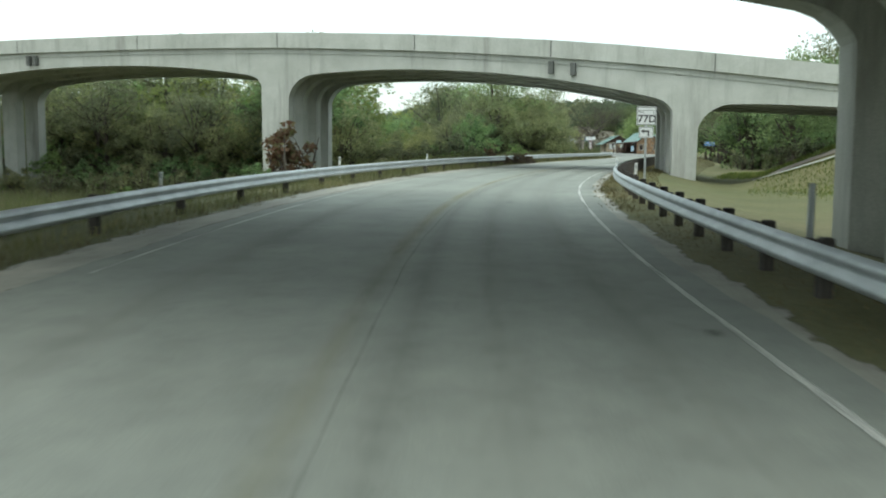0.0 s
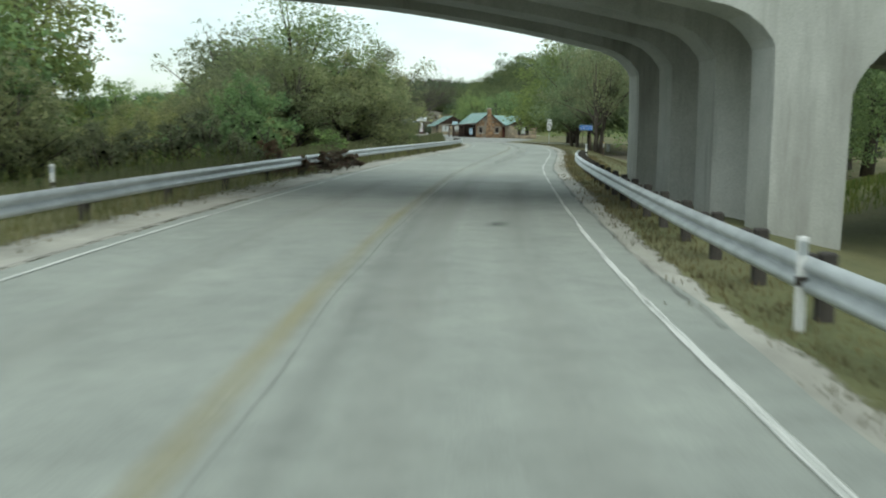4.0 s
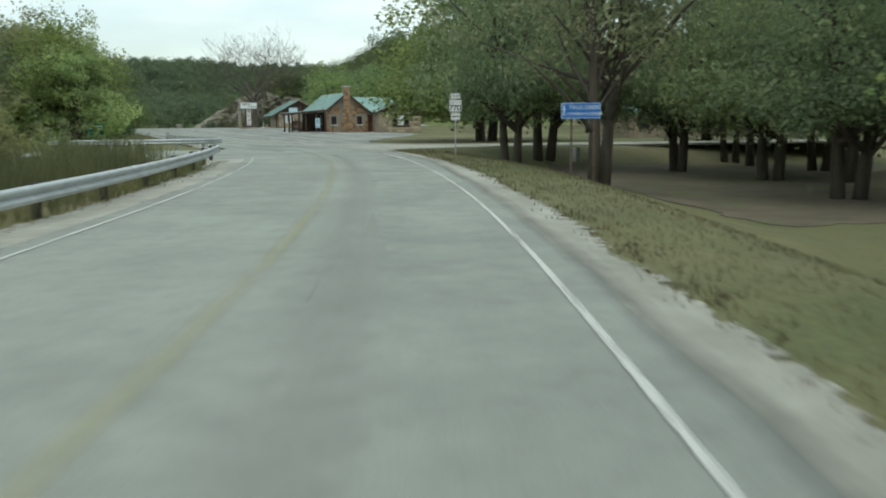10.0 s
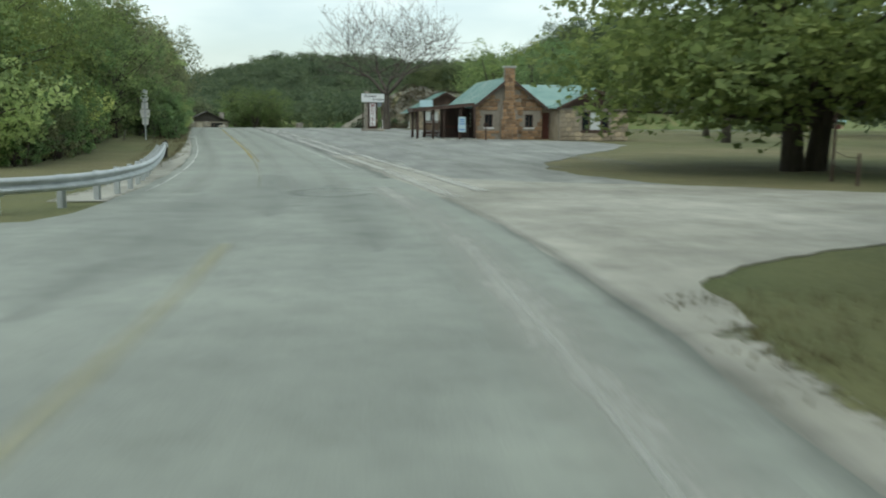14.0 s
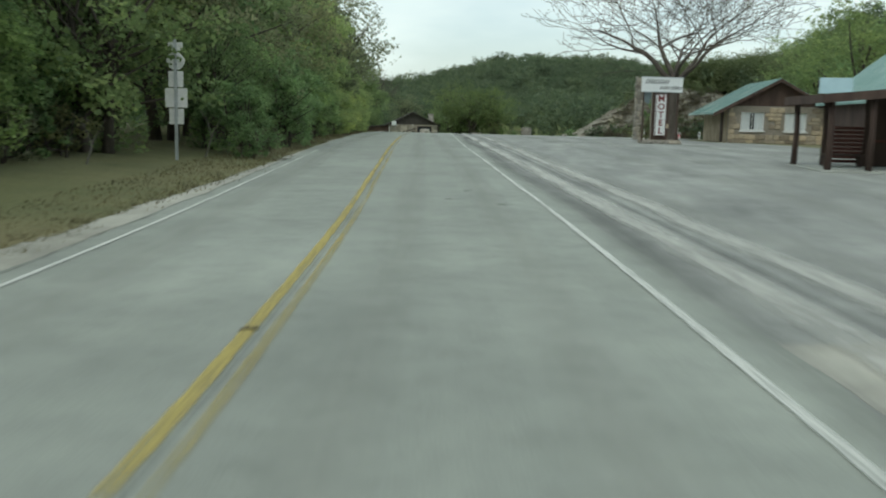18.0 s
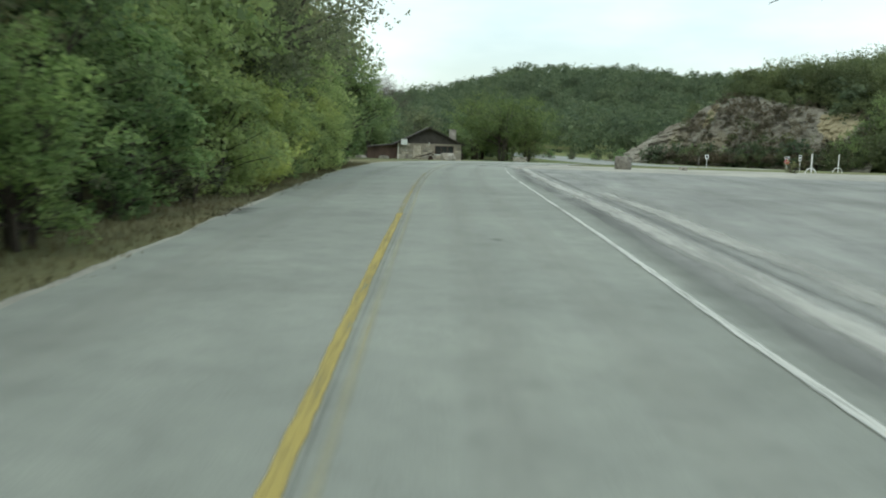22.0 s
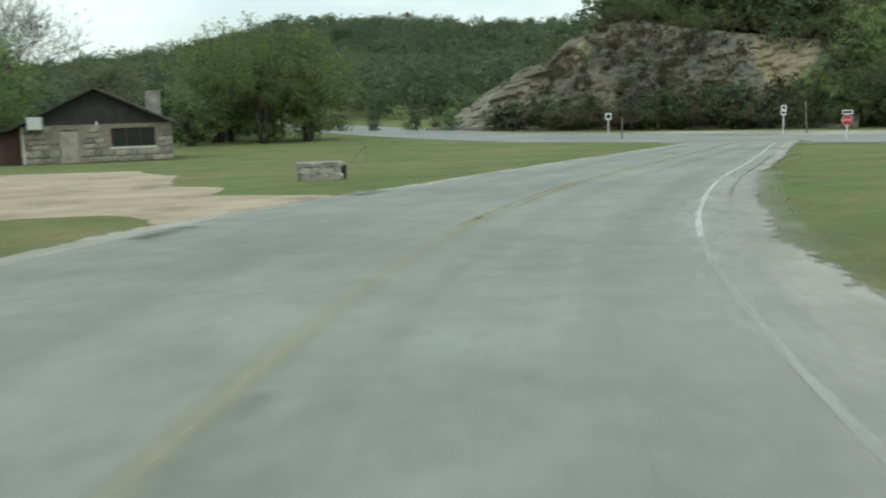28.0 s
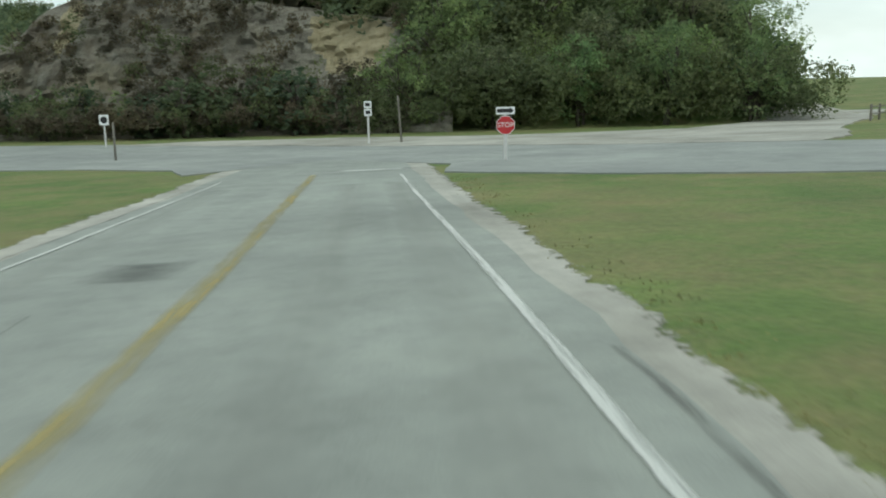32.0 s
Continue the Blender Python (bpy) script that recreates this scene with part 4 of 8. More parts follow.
for a, o, w in ((276.2, 4.7, 0.9), (289.4, -4.3, 0.7), (296.2, -3.9, 0.8), (205, -3.1, 0.8), (231, -3.0, 0.7)):
    strip("wet_patch", a, a + 1.4, o - w / 2, o + w / 2, 0.008, M["stain"], step=0.2, cols=2, across=True, rag=0.15, label="dark damp hollow at the road's edge", category="stain")
strip("stop_line", 335.2, 335.7, 0.3, 3.0, 0.012, M["line_white"], step=0.25, across=True, label="white stop line at the highway", category="road marking")
strip("tar_patch", 317.5, 318.7, -1.5, -0.35, 0.010, M["stain"], step=0.2, cols=2, across=True, rag=0.1, label="dark tar patch in the lane", category="tar patch")
strip("tar_patch", 47.6, 48.2, 1.6, 2.0, 0.010, M["stain"], step=0.2, cols=2, across=True, rag=0.2, label="dark oil stain on the lane", category="stain")


def arc(name, cx, cy, rx, ry, a0, a1, width, label):
    v, f, uv = [], [], []
    n = 30
    for i in range(n + 1):
        a = radians(a0 + (a1 - a0) * i / n)
        for k in (-0.5, 0.5):
            w = width * (0.6 + 0.4 * math.sin(math.pi * i / n)) * k
            x, y = cx + (rx + w) * math.cos(a), cy + (ry + w * 1.6) * math.sin(a)
            v.append((x, y, float(level(y)) + 0.011))
            uv.append((2 * k, i * 0.3))
        if i:
            f.append((2 * i - 2, 2 * i - 1, 2 * i + 1, 2 * i))
    paved(name, v, f, uv, M["skid"], label, "tyre mark")


arc("tyre_mark", 31.05, 156.2, 0.95, 1.4, 20, 350, 0.42, "dark circular tyre mark on the asphalt")

# ---- the two bridges ----
BRIDGE_AT = Vector((-10.2, 56.2))
BRIDGE_TURN = math.degrees(math.atan2(-9.3, 22.55))


def deck_top(k):
    """Height of the parapet's top, k metres to the right of the left pier."""
    return float(np.interp(k, [-42, -20, -10, -5, 0, 4.5, 9, 13, 17, 21, 24.5, 28, 31, 35, 66], [8.55, 8.62, 8.55, 8.46, 8.33, 8.12, 7.88, 7.6, 7.28, 6.88, 6.47, 6.03, 5.64, 5.3, 4.6]))


PIERS = [(-26.6, 1.3), (0.0, 1.8), (24.3, 1.15), (46.5, 1.2)]
ROW = Vector((0.42, 2.92, 0))   # from one rib to the next, in world axes


def soffit(k, a, b):
    """Height of a rib's underside between two column faces a and b."""
    u = abs(2 * (k - a) / (b - a) - 1)
    z = deck_top(k) - 1.87 - 0.75 * u**2.2
    for e, r in ((k - a, 1.7), (b - k, 0.9)):
        if e < r:
            z -= 0.9 * r * (1 - math.sqrt(max(0.0, 1 - (1 - e / r) ** 2)))
    return z


def bridge(m, first=0):
    b = thing("bridge", m, "pale concrete highway overpass with arched ribs and solid parapets", "bridge", "twin overpasses")
    turn = pose(0, 0, 0, 0, 0, BRIDGE_TURN)
    back = turn.inverted() @ ROW
    ks = np.arange(-42, 66.01, 0.45)
    skew = back.x / back.y
    foot = -4.6
    for r in range(first, 4):
        o = back * r
        # a rib with its haunches, span by span
        for (a, wa), (c, wc) in zip([(-44.0, 0.0)] + PIERS, PIERS + [(68.0, 0.0)]):
            lo, hi = a + wa / 2, c - wc / 2
            g = Mesh()
            kk = [lo + (hi - lo) * (0.5 - 0.5 * math.cos(math.pi * i / 40)) for i in range(41)]
            for k0, k1 in zip(kk, kk[1:]):
                z0, z1, t0, t1 = soffit(k0, lo, hi), soffit(k1, lo, hi), deck_top(k0) - 1.2, deck_top(k1) - 1.2
                n = len(g.v)
                g.v += [(k + o.x + skew * y, y + o.y, z) for y in (-0.5, 0.5) for k, z in ((k0, z0), (k1, z1), (k1, t1), (k0, t0))]
                g.f += [(n, n + 1, n + 2, n + 3), (n + 7, n + 6, n + 5, n + 4), (n + 4, n + 5, n + 1, n)]
            part("rib", g, M["concrete"], b)
        for k, w in PIERS:
            g = Mesh()
            t = deck_top(k) - 1.2
            n = len(g.v)
            for z, e in ((foot, 0.0), (t - 2.6, 0.06), (t, 0.14)):
                g.v += [(k + o.x + sx * (w / 2 + e) + skew * sy * 0.503, sy * 0.503 + o.y, z) for sx, sy in ((-1, -1), (1, -1), (1, 1), (-1, 1))]
            for q in (0, 4):
                g.f += [(n + q + i, n + q + (i + 1) % 4, n + q + 4 + (i + 1) % 4, n + q + 4 + i) for i in range(4)]
            part("column", g, M["concrete"], b)
    # deck slab and parapets follow the skew of the rows
    for name, y0, y1, z0, z1 in (("deck", back.y * first - 0.56, back.y * 3 + 0.56, -1.2, -0.85), ("parapet", back.y * first - 0.78, back.y * first - 0.48, -0.9, 0.0), ("parapet", back.y * 3 + 0.48, back.y * 3 + 0.78, -0.9, 0.0)):
        g = Mesh()
        n = 0
        for k in ks:
            t = deck_top(k)
            shift = lambda y: k + back.x * y / back.y
            g.v += [(shift(y), y, t + z) for y, z in ((y0, z0), (y1, z0), (y1, z1), (y0, z1))]
            if n:
                q = n - 4
                g.f += [(q + i, q + (i + 1) % 4, n + (i + 1) % 4, n + i) for i in range(4)]
            n += 4
        part(name, g, M["concrete"], b)
    # joints in the near and far parapet faces, and rust-dark drains
    for y, side in ((back.y * first - 0.784, -1), (back.y * 3 + 0.784, 1)):
        for k in (-30, -20.5, -10.2, 0.3, 9.3, 17.2, 25.6, 33.0, 41.5):
            t, x = deck_top(k), k + back.x * y / back.y
            part("joint", Mesh().box(x - 0.025, min(y, y + 0.012 * side), t - 0.88, x + 0.025, max(y, y + 0.012 * side), t - 0.02), M["tar"], b)
    for k in (-19.6, -19.0, 17.2, 18.4):
        t = deck_top(k)
        y = back.y * first
        x = k + (y - 0.78) * back.x / back.y
        part("drain", Mesh().box(x - 0.13, y - 0.8, t - 1.75, x + 0.13, y - 0.47, t - 1.1), M["tar"], b, "dark stained drain block")
    return b


bridge(Matrix.Translation((BRIDGE_AT.x, BRIDGE_AT.y, 0)) @ pose(0, 0, 0, 0, 0, BRIDGE_TURN))
# two extra ribs and their deck, never in view, added to deepen the shade
bridge(Matrix.Translation((BRIDGE_AT.x - 5.85, BRIDGE_AT.y - 39.7, 0.0)) @ pose(0, 0, 0, 0, 0, BRIDGE_TURN), -2)

# bare soil under the near bridge's end span, with a concrete gutter down the slope
def on_bank(k, v):
    return -10.2 + k * 0.924 + v * 0.381, 56.2 - k * 0.381 + v * 0.924


def slope_sheet(name, k0, k1, v0, v1, lift, mat, label):
    g = Mesh()
    ks, vs = np.linspace(k0, k1, 14), np.linspace(v0, v1, 14 if v1 - v0 > 2 else 2)
    for k in ks:
        for v in vs:
            x, y = on_bank(k + 0.5 * noise.noise((k * 0.5, v * 0.5, 3)), v)
            g.v.append((x, y, height(x, y) + lift))
    n = len(vs)
    for i in range(len(ks) - 1):
        g.f += [(i * n + j, (i + 1) * n + j, (i + 1) * n + j + 1, i * n + j + 1) for j in range(n - 1)]
    return solo(name, g, M[mat], label, "slope", kind="structure", smooth=True)


slope_sheet("slope", 28.6, 42, -0.9, 9.6, 0.06, "slope_soil", "bare brown soil slope under the overpass end")
slope_sheet("gutter", 27.8, 41, -1.7, -1.45, 0.09, "concrete", "pale concrete gutter running down the slope")

# ---- guardrails ----
WAVE = [(0.0, -0.155), (0.03, -0.15), (0.08, -0.105), (0.08, -0.06), (0.0, -0.015), (0.0, 0.015), (0.08, 0.06), (0.08, 0.105), (0.03, 0.15), (0.0, 0.155)]


def guardrail(points, side, top, label, wooden=True, spacing=1.905, sink=0.0):
    """A steel W-beam on posts along points; side: +1 if the road lies to the left of the line."""
    q, right, k = spline(points, 0.6)
    c = q[len(q) // 2]
    rail = thing("guardrail", pose(c[0], c[1], float(level(c[1]))), label, "guardrail", "roadside guardrails")
    zc = float(level(c[1]))
    g = Mesh()
    n, w = 0, len(WAVE)
    for (x, y), r, s in zip(q, right, k):
        z = float(level(y)) + top - 0.155 - zc
        if sink:
            z -= (top + 0.05) * min(1.0, max(0.0, (s - k[-1] + sink) / sink))
        for back in (0.0, 0.006):
            g.v += [(x - c[0] + r[0] * (-d + back) * side, y - c[1] + r[1] * (-d + back) * side, z + h) for d, h in WAVE]
        if n:
            m = n - 2 * w
            g.f += [(m + i, n + i, n + i + 1, m + i + 1) for i in range(w - 1)]
            g.f += [(m + w + i, m + w + i + 1, n + w + i + 1, n + w + i) for i in range(w - 1)]
        n += 2 * w
    part("beam", g, M["steel"], rail, "galvanised steel W-beam", True)
    post = Mesh().block(-0.07, -0.085, -1.6, 0.07, 0.085, top - 0.015, 0.015) if wooden else Mesh().block(-0.06, -0.08, -1.6, 0.06, 0.08, top - 0.02, 0.008)
    pm = post.data("post", M["post_wood"] if wooden else M["steel"])
    spacer = Mesh().block(-0.065, -0.085, top - 0.34, 0.065, 0.085, top - 0.02, 0.012).data("spacer", M["post_wood"] if wooden else M["steel"])
    for s in np.arange(0.3, k[-1] - sink * 0.93, spacing):
        x, y = (float(np.interp(s, k, q[:, i])) for i in (0, 1))
        rx, ry = (float(np.interp(s, k, right[:, i])) for i in (0, 1))
        a = math.degrees(math.atan2(ry, rx))
        z = float(level(y)) - zc
        for nm, md, d in (("post", pm, 0.3), ("spacer", spacer, 0.115)):
            o = part(nm, md, None, rail)
            o.matrix_basis = pose(x - c[0] + rx * d * side, y - c[1] + ry * d * side, z, 0, 0, a)
    return rail


guardrail([beside(s, table((-50, 4.3), (50, 4.35), (68, 4.4), (76, 4.55), (82, 4.95), (90.5, 5.65))(s)) for s in np.linspace(-50, 90.5, 27)], 1, 0.6, "galvanised guardrail on dark wooden posts beside mown grass", sink=12.0)
guardrail([beside(s, table((-50, -4.75), (50, -4.85), (100, -4.6), (120, -4.45), (136, -4.45))(s)) for s in np.linspace(-50, 136, 24)][::-1], 1, 0.62, "galvanised guardrail half hidden in tall weeds", spacing=3.81)
guardrail([(16.0, 150.4), (20.0, 150.3), (23.2, 150.3), (25.2, 151.2), (26.05, 153.6), (26.15, 157.5), (25.75, 162), (24.9, 168.5), (23.6, 177.5)][::-1], 1, 0.66, "galvanised guardrail curving round the side road corner", wooden=False)
part_end = thing("rail_end", pose(23.5, 178.3, float(level(178)), 0, 0, 8), "twisted dark guardrail end terminal", "guardrail")
part("terminal", Mesh().prism([(-0.12, 0.0), (0.1, 0.0), (0.14, 0.75), (0.02, 0.82), (-0.14, 0.7)], -0.04, 0.04), M["post_wood"], part_end)
part("cap", Mesh().tube([(0, -0.5, 0.55), (0, 0, 0.6), (0.03, 0.25, 0.5)], [0.14, 0.15, 0.12], 8), M["steel"], part_end)


def delineator(x, y, top, mat="white_paint", label="slim white roadside delineator post", tilt=0.0):
    z = height(x, y)
    d = thing("delineator", pose(x, y, z, 0, tilt, heading(y)), label, "delineator", "roadside delineators")
    part("post", Mesh().block(-0.045, -0.02, -0.1, 0.045, 0.02, top - z, 0.012), M[mat], d)
    if mat == "white_paint":
        part("reflector", Mesh().block(-0.035, -0.028, top - z - 0.16, 0.035, -0.021, top - z - 0.04, 0.01), M["steel"], d)
        part("band", Mesh().block(-0.047, -0.024, top - z - 0.42, 0.047, 0.022, top - z - 0.34, 0.004), M["post_wood"], d)


for x, y, top in ((-6.9, 22.1, 0.98), (-4.2, 36.5, 1.2), (-0.94, 50.4, 1.22), (3.5, 70.5, 1.05), (8.7, 84.1, 0.98), (14.0, 102.7, 0.85), (5.7, 27.2, 1.2), (7.4, 39.0, 1.15), (17.2, 71.3, 1.38), (15.5, 183.0, 0.25)):
    delineator(x, y, top, tilt=random.uniform(-3, 3))
delineator(4.9, 12.1, 1.2, "steel", "grey steel marker post")
delineator(16.35, 60.5, 1.02, "steel", "grey steel marker post")



def banded_marker(x, y, top):
    """A dark steel post whose head carries a white sleeve with dark bands and a yellow cap."""
    z = height(x, y)
    h = top - z
    d = thing("marker_post", pose(x, y, z, 0, 0, heading(y)), "dark marker post with banded white head and yellow cap", "marker post", "roadside delineators")
    part("post", Mesh().block(-0.03, -0.02, -0.1, 0.03, 0.02, h - 0.3, 0.008), M["rusty_post"], d)
    part("sleeve", Mesh().tube([(0, 0, h - 0.32), (0, 0, h - 0.05)], 0.05, 12), M["white_paint"], d, "white plastic sleeve")
    for k in (0.25, 0.14):
        part("band", Mesh().tube([(0, 0, h - k - 0.012), (0, 0, h - k + 0.012)], 0.053, 12), M["post_wood"], d)
    part("cap", Mesh().tube([(0, 0, h - 0.055), (0, 0, h - 0.01), (0, 0, h)], [0.054, 0.05, 0.02], 12), M["sign_yellow"], d, "yellow cap")


banded_marker(25.17, 89.9, 1.2)

# ---- signs ----
def plate(w, h, r=0.04, d=0.006):
    """A sign plate with rounded corners, centred, front at y = 0."""
    pts = []
    for cx, cz, a in ((w / 2 - r, h / 2 - r, 0), (-w / 2 + r, h / 2 - r, 90), (-w / 2 + r, -h / 2 + r, 180), (w / 2 - r, -h / 2 + r, 270)):
        pts += [(cx + r * math.cos(radians(a + 22.5 * i)), cz + r * math.sin(radians(a + 22.5 * i))) for i in range(5)]
    return Mesh().prism(pts[::-1], 0.0, d)


def rim(w, h, t=0.015, inset=0.02):
    g = Mesh()
    for x0, z0, x1, z1 in ((-w / 2 + inset, h / 2 - inset - t, w / 2 - inset, h / 2 - inset), (-w / 2 + inset, -h / 2 + inset, w / 2 - inset, -h / 2 + inset + t), (-w / 2 + inset, -h / 2 + inset + t, -w / 2 + inset + t, h / 2 - inset - t), (w / 2 - inset - t, -h / 2 + inset + t, w / 2 - inset, h / 2 - inset - t)):
        g.box(x0, -0.004, z0, x1, -0.0005, z1)
    return g


def sign_post(parent, top, w=0.05, mat="rusty_post", x=0.0, lean=0.0):
    """A U-channel post behind the plates."""
    g = Mesh()
    g.prism([(x - w, -0.2), (x - w * 0.4, -0.2), (x - w * 0.4 + lean, top), (x - w + lean, top)], 0.012, 0.035)
    g.prism([(x + w * 0.4, -0.2), (x + w, -0.2), (x + w + lean, top), (x + w * 0.4 + lean, top)], 0.012, 0.035)
    g.prism([(x - w * 0.4, -0.2), (x + w * 0.4, -0.2), (x + w * 0.4 + lean, top), (x - w * 0.4 + lean, top)], 0.035, 0.06)
    return part("post", g, M[mat], parent)


def stand(name, x, y, turn, label, category="road sign", group="road signs", lean=0.0):
    return thing(name, pose(x, y, height(x, y), 0, lean, turn), label, category, group)


def put(parent, name, g, mat, z, label="", x=0.0, y=0.0, back=None):
    o = part(name, g, mat, parent, label)
    o.matrix_basis = pose(x, y, z)
    return o


def arrow(parent, turn):
    """A black arrow, straight or with a turn, on a small plate."""
    g = Mesh()
    if turn:
        g.box(0.05, -0.005, -0.13, 0.1, -0.001, 0.06).box(-0.06, -0.005, 0.01, 0.05, -0.001, 0.06)
        g.prism([(-0.06, -0.035), (-0.06, 0.105), (-0.17, 0.035)], -0.005, -0.001)
    else:
        g.box(-0.06, -0.005, -0.022, 0.16, -0.001, 0.022)
        g.prism([(-0.06, -0.075), (-0.06, 0.075), (-0.17, 0.0)], -0.005, -0.001)
    return part("arrow", g, M["sign_black"], parent)


def route_sign(x, y, turn, mid, label, head="", bent=False):
    z = height(x, y)
    s = stand("route_sign", x, y, turn, label)
    sign_post(s, mid - z + (0.62 if head else 0.3), 0.034, "steel")
    p = put(s, "plate", plate(0.62, 0.6), M["sign_white"], mid - z)
    part("border", rim(0.62, 0.6), M["sign_black"], p)
    part("number", lettering("77D", 0.33, M["sign_black"], 1.02, 0.006), None, p).matrix_basis = pose(0.02, -0.001, -0.1)
    g = Mesh()
    for x0, z0, x1, z1 in ((-0.24, 0.17, 0.22, 0.182), (-0.24, 0.11, -0.1, 0.122), (-0.1, 0.06, -0.088, 0.122), (0.21, 0.02, 0.222, 0.182), (-0.24, 0.11, -0.228, 0.182)):
        g.box(x0, -0.004, z0, x1, -0.0005, z1)
    part("outline", g, M["sign_black"], p, "thin black outline above the number")
    q = put(s, "arrow_plate", plate(0.46, 0.36), M["sign_white"], mid - z - 0.52)
    part("border", rim(0.46, 0.36, 0.01), M["sign_black"], q)
    arrow(q, bent)
    if head:
        q = put(s, "heading_plate", plate(0.52, 0.27, 0.025), M["sign_white"], mid - z + 0.48)
        part("border", rim(0.52, 0.27, 0.01), M["sign_black"], q)
        part("word", lettering(head, 0.15, M["sign_black"], 1.0), None, q).matrix_basis = pose(0, -0.001, 0)
    return s


route_sign(6.45, 29.3, -4, 2.66, "white 77D route sign with turn arrow on steel post", bent=True)
route_sign(35.92, 135.6, -14, 2.6, "white SOUTH 77D route sign with arrow plate under trees", head="SOUTH")

s = stand("marker_sign", 16.15, 61.0, -16, "grey back of a narrow marker sign on steel post", lean=2)
sign_post(s, 2.0 - height(16.15, 61.0), 0.035)
put(s, "plate", plate(0.27, 1.05, 0.02), M["sign_back"], 1.7 - height(16.15, 61.0), y=0.07)

s = stand("guide_sign", 34.7, 119.7, -17, "blue conference center guide sign on two steel posts")
zz = 2.24 - height(34.7, 119.7)
sign_post(s, zz + 0.2, 0.035, x=-0.3)
sign_post(s, zz + 0.2, 0.035, x=0.45)
p = put(s, "plate", plate(1.3, 0.52, 0.04), M["sign_blue"], zz)
part("border", rim(1.3, 0.52, 0.012), M["sign_white"], p)
part("words", lettering("FALLS CREEK", 0.17, M["sign_white"]), None, p).matrix_basis = pose(0.12, -0.001, 0.1)
part("words", lettering("CONFERENCE CENTER", 0.125, M["sign_white"], 0.9), None, p).matrix_basis = pose(0.12, -0.001, -0.11)
part("emblem", Mesh().box(-0.56, -0.005, -0.16, -0.53, -0.001, 0.16).box(-0.6, -0.005, 0.03, -0.49, -0.001, 0.06), M["sign_white"], p)

s = stand("diamond_sign", 16.6, 119.9, -12, "grey back of a diamond warning sign above weeds")
zz = 2.5 - height(16.6, 119.9)
sign_post(s, zz + 0.3, mat="steel")
o = put(s, "plate", plate(0.98, 0.98, 0.05), M["sign_back"], zz, y=0.07)
o.matrix_basis = pose(0, 0.07, zz, 0, 45, 0)

s = stand("green_sign", 17.9, 170.2, 4, "small green guide sign with white lines of writing")
zz = 1.25 - height(17.9, 170.2)
sign_post(s, zz + 0.5, x=-0.35, mat="steel")
sign_post(s, zz + 0.5, x=0.35, mat="steel")
p = put(s, "plate", plate(1.35, 1.05, 0.06), M["sign_green"], zz)
part("border", rim(1.35, 1.05, 0.02), M["sign_white"], p)
for z0, w in ((0.24, 1.0), (0.02, 1.05), (-0.26, 0.35)):
    part("text_bar", Mesh().box(-w / 2, -0.005, z0 - 0.055, w / 2, -0.001, z0 + 0.055), M["sign_white"], p)

s = stand("sign_assembly", 18.8, 199.6, 6, "grey backs of a stacked route sign assembly")
z0 = height(18.8, 199.6)
sign_post(s, 3.75 - z0, 0.045, "steel")
put(s, "plate", plate(0.42, 0.24, 0.02), M["sign_back"], 3.55 - z0, y=0.07)
g = Mesh().prism([(0.26 * math.sin(a * math.pi / 9) * (1 if abs(math.sin(a * math.pi / 9)) < 0.9 else 1.06), 0.26 * math.cos(a * math.pi / 9)) for a in range(18)], 0, 0.006)
put(s, "shield", g, M["sign_back"], 3.13 - z0, y=0.07)
put(s, "plate", plate(0.44, 0.46, 0.02), M["sign_back"], 2.61 - z0, y=0.07)
put(s, "plate", plate(0.66, 0.56, 0.03), M["sign_back"], 2.07 - z0, y=0.07)
put(s, "plate", plate(0.2, 0.46, 0.01), M["sign_back"], 1.53 - z0, x=-0.115, y=0.07)
put(s, "plate", plate(0.2, 0.46, 0.01), M["sign_back"], 1.53 - z0, x=0.115, y=0.07)


def octagon(r):
    return [(r * math.cos(radians(22.5 + 45 * i)), r * math.sin(radians(22.5 + 45 * i))) for i in range(8)][::-1]


s = stand("stop_sign", 51.55, 323.2, -32, "red stop sign with one way plate at the highway")
zz = -0.2 - height(51.55, 323.2)
sign_post(s, zz + 0.55, mat="sign_back")
p = put(s, "plate", Mesh().prism(octagon(0.325), 0, 0.006), M["sign_white"], zz)
f = part("face", Mesh().prism(octagon(0.305), -0.004, -0.0005), M["sign_red"], p)
part("word", lettering("STOP", 0.23, M["sign_white"], 0.95), None, f).matrix_basis = pose(0, -0.006, 0)
q = put(s, "one_way_plate", plate(0.62, 0.25, 0.02), M["sign_white"], zz + 0.47)
part("arrow", Mesh().box(-0.27, -0.005, -0.06, 0.14, -0.001, 0.06).prism([(0.14, -0.1), (0.28, 0.0), (0.14, 0.1)], -0.005, -0.001), M["sign_black"], q)

s = stand("entry_sign", 47.6, 356.0, -28, "white square sign beyond the highway")
zz = -0.45 - height(47.6, 356.0)
sign_post(s, zz + 0.3, mat="sign_back")
p = put(s, "plate", plate(0.56, 0.62, 0.03), M["sign_white"], zz)
part("disc", Mesh().prism([(0.2 * math.cos(a * math.pi / 9), 0.2 * math.sin(a * math.pi / 9)) for a in range(18)][::-1], -0.005, -0.001), M["sign_black"], p)
s = stand("highway_sign", 58.2, 343.2, -38, "two small white route plates on a thin post")
zz = 0.0 - height(58.2, 343.2)
sign_post(s, zz + 0.3, mat="sign_back")
for dz in (0.2, -0.22):
    p = put(s, "plate", plate(0.42, 0.38, 0.03), M["sign_white"], zz + dz)
    part("mark", Mesh().box(-0.13, -0.005, -0.09, 0.13, -0.001, 0.09), M["sign_black"], p)


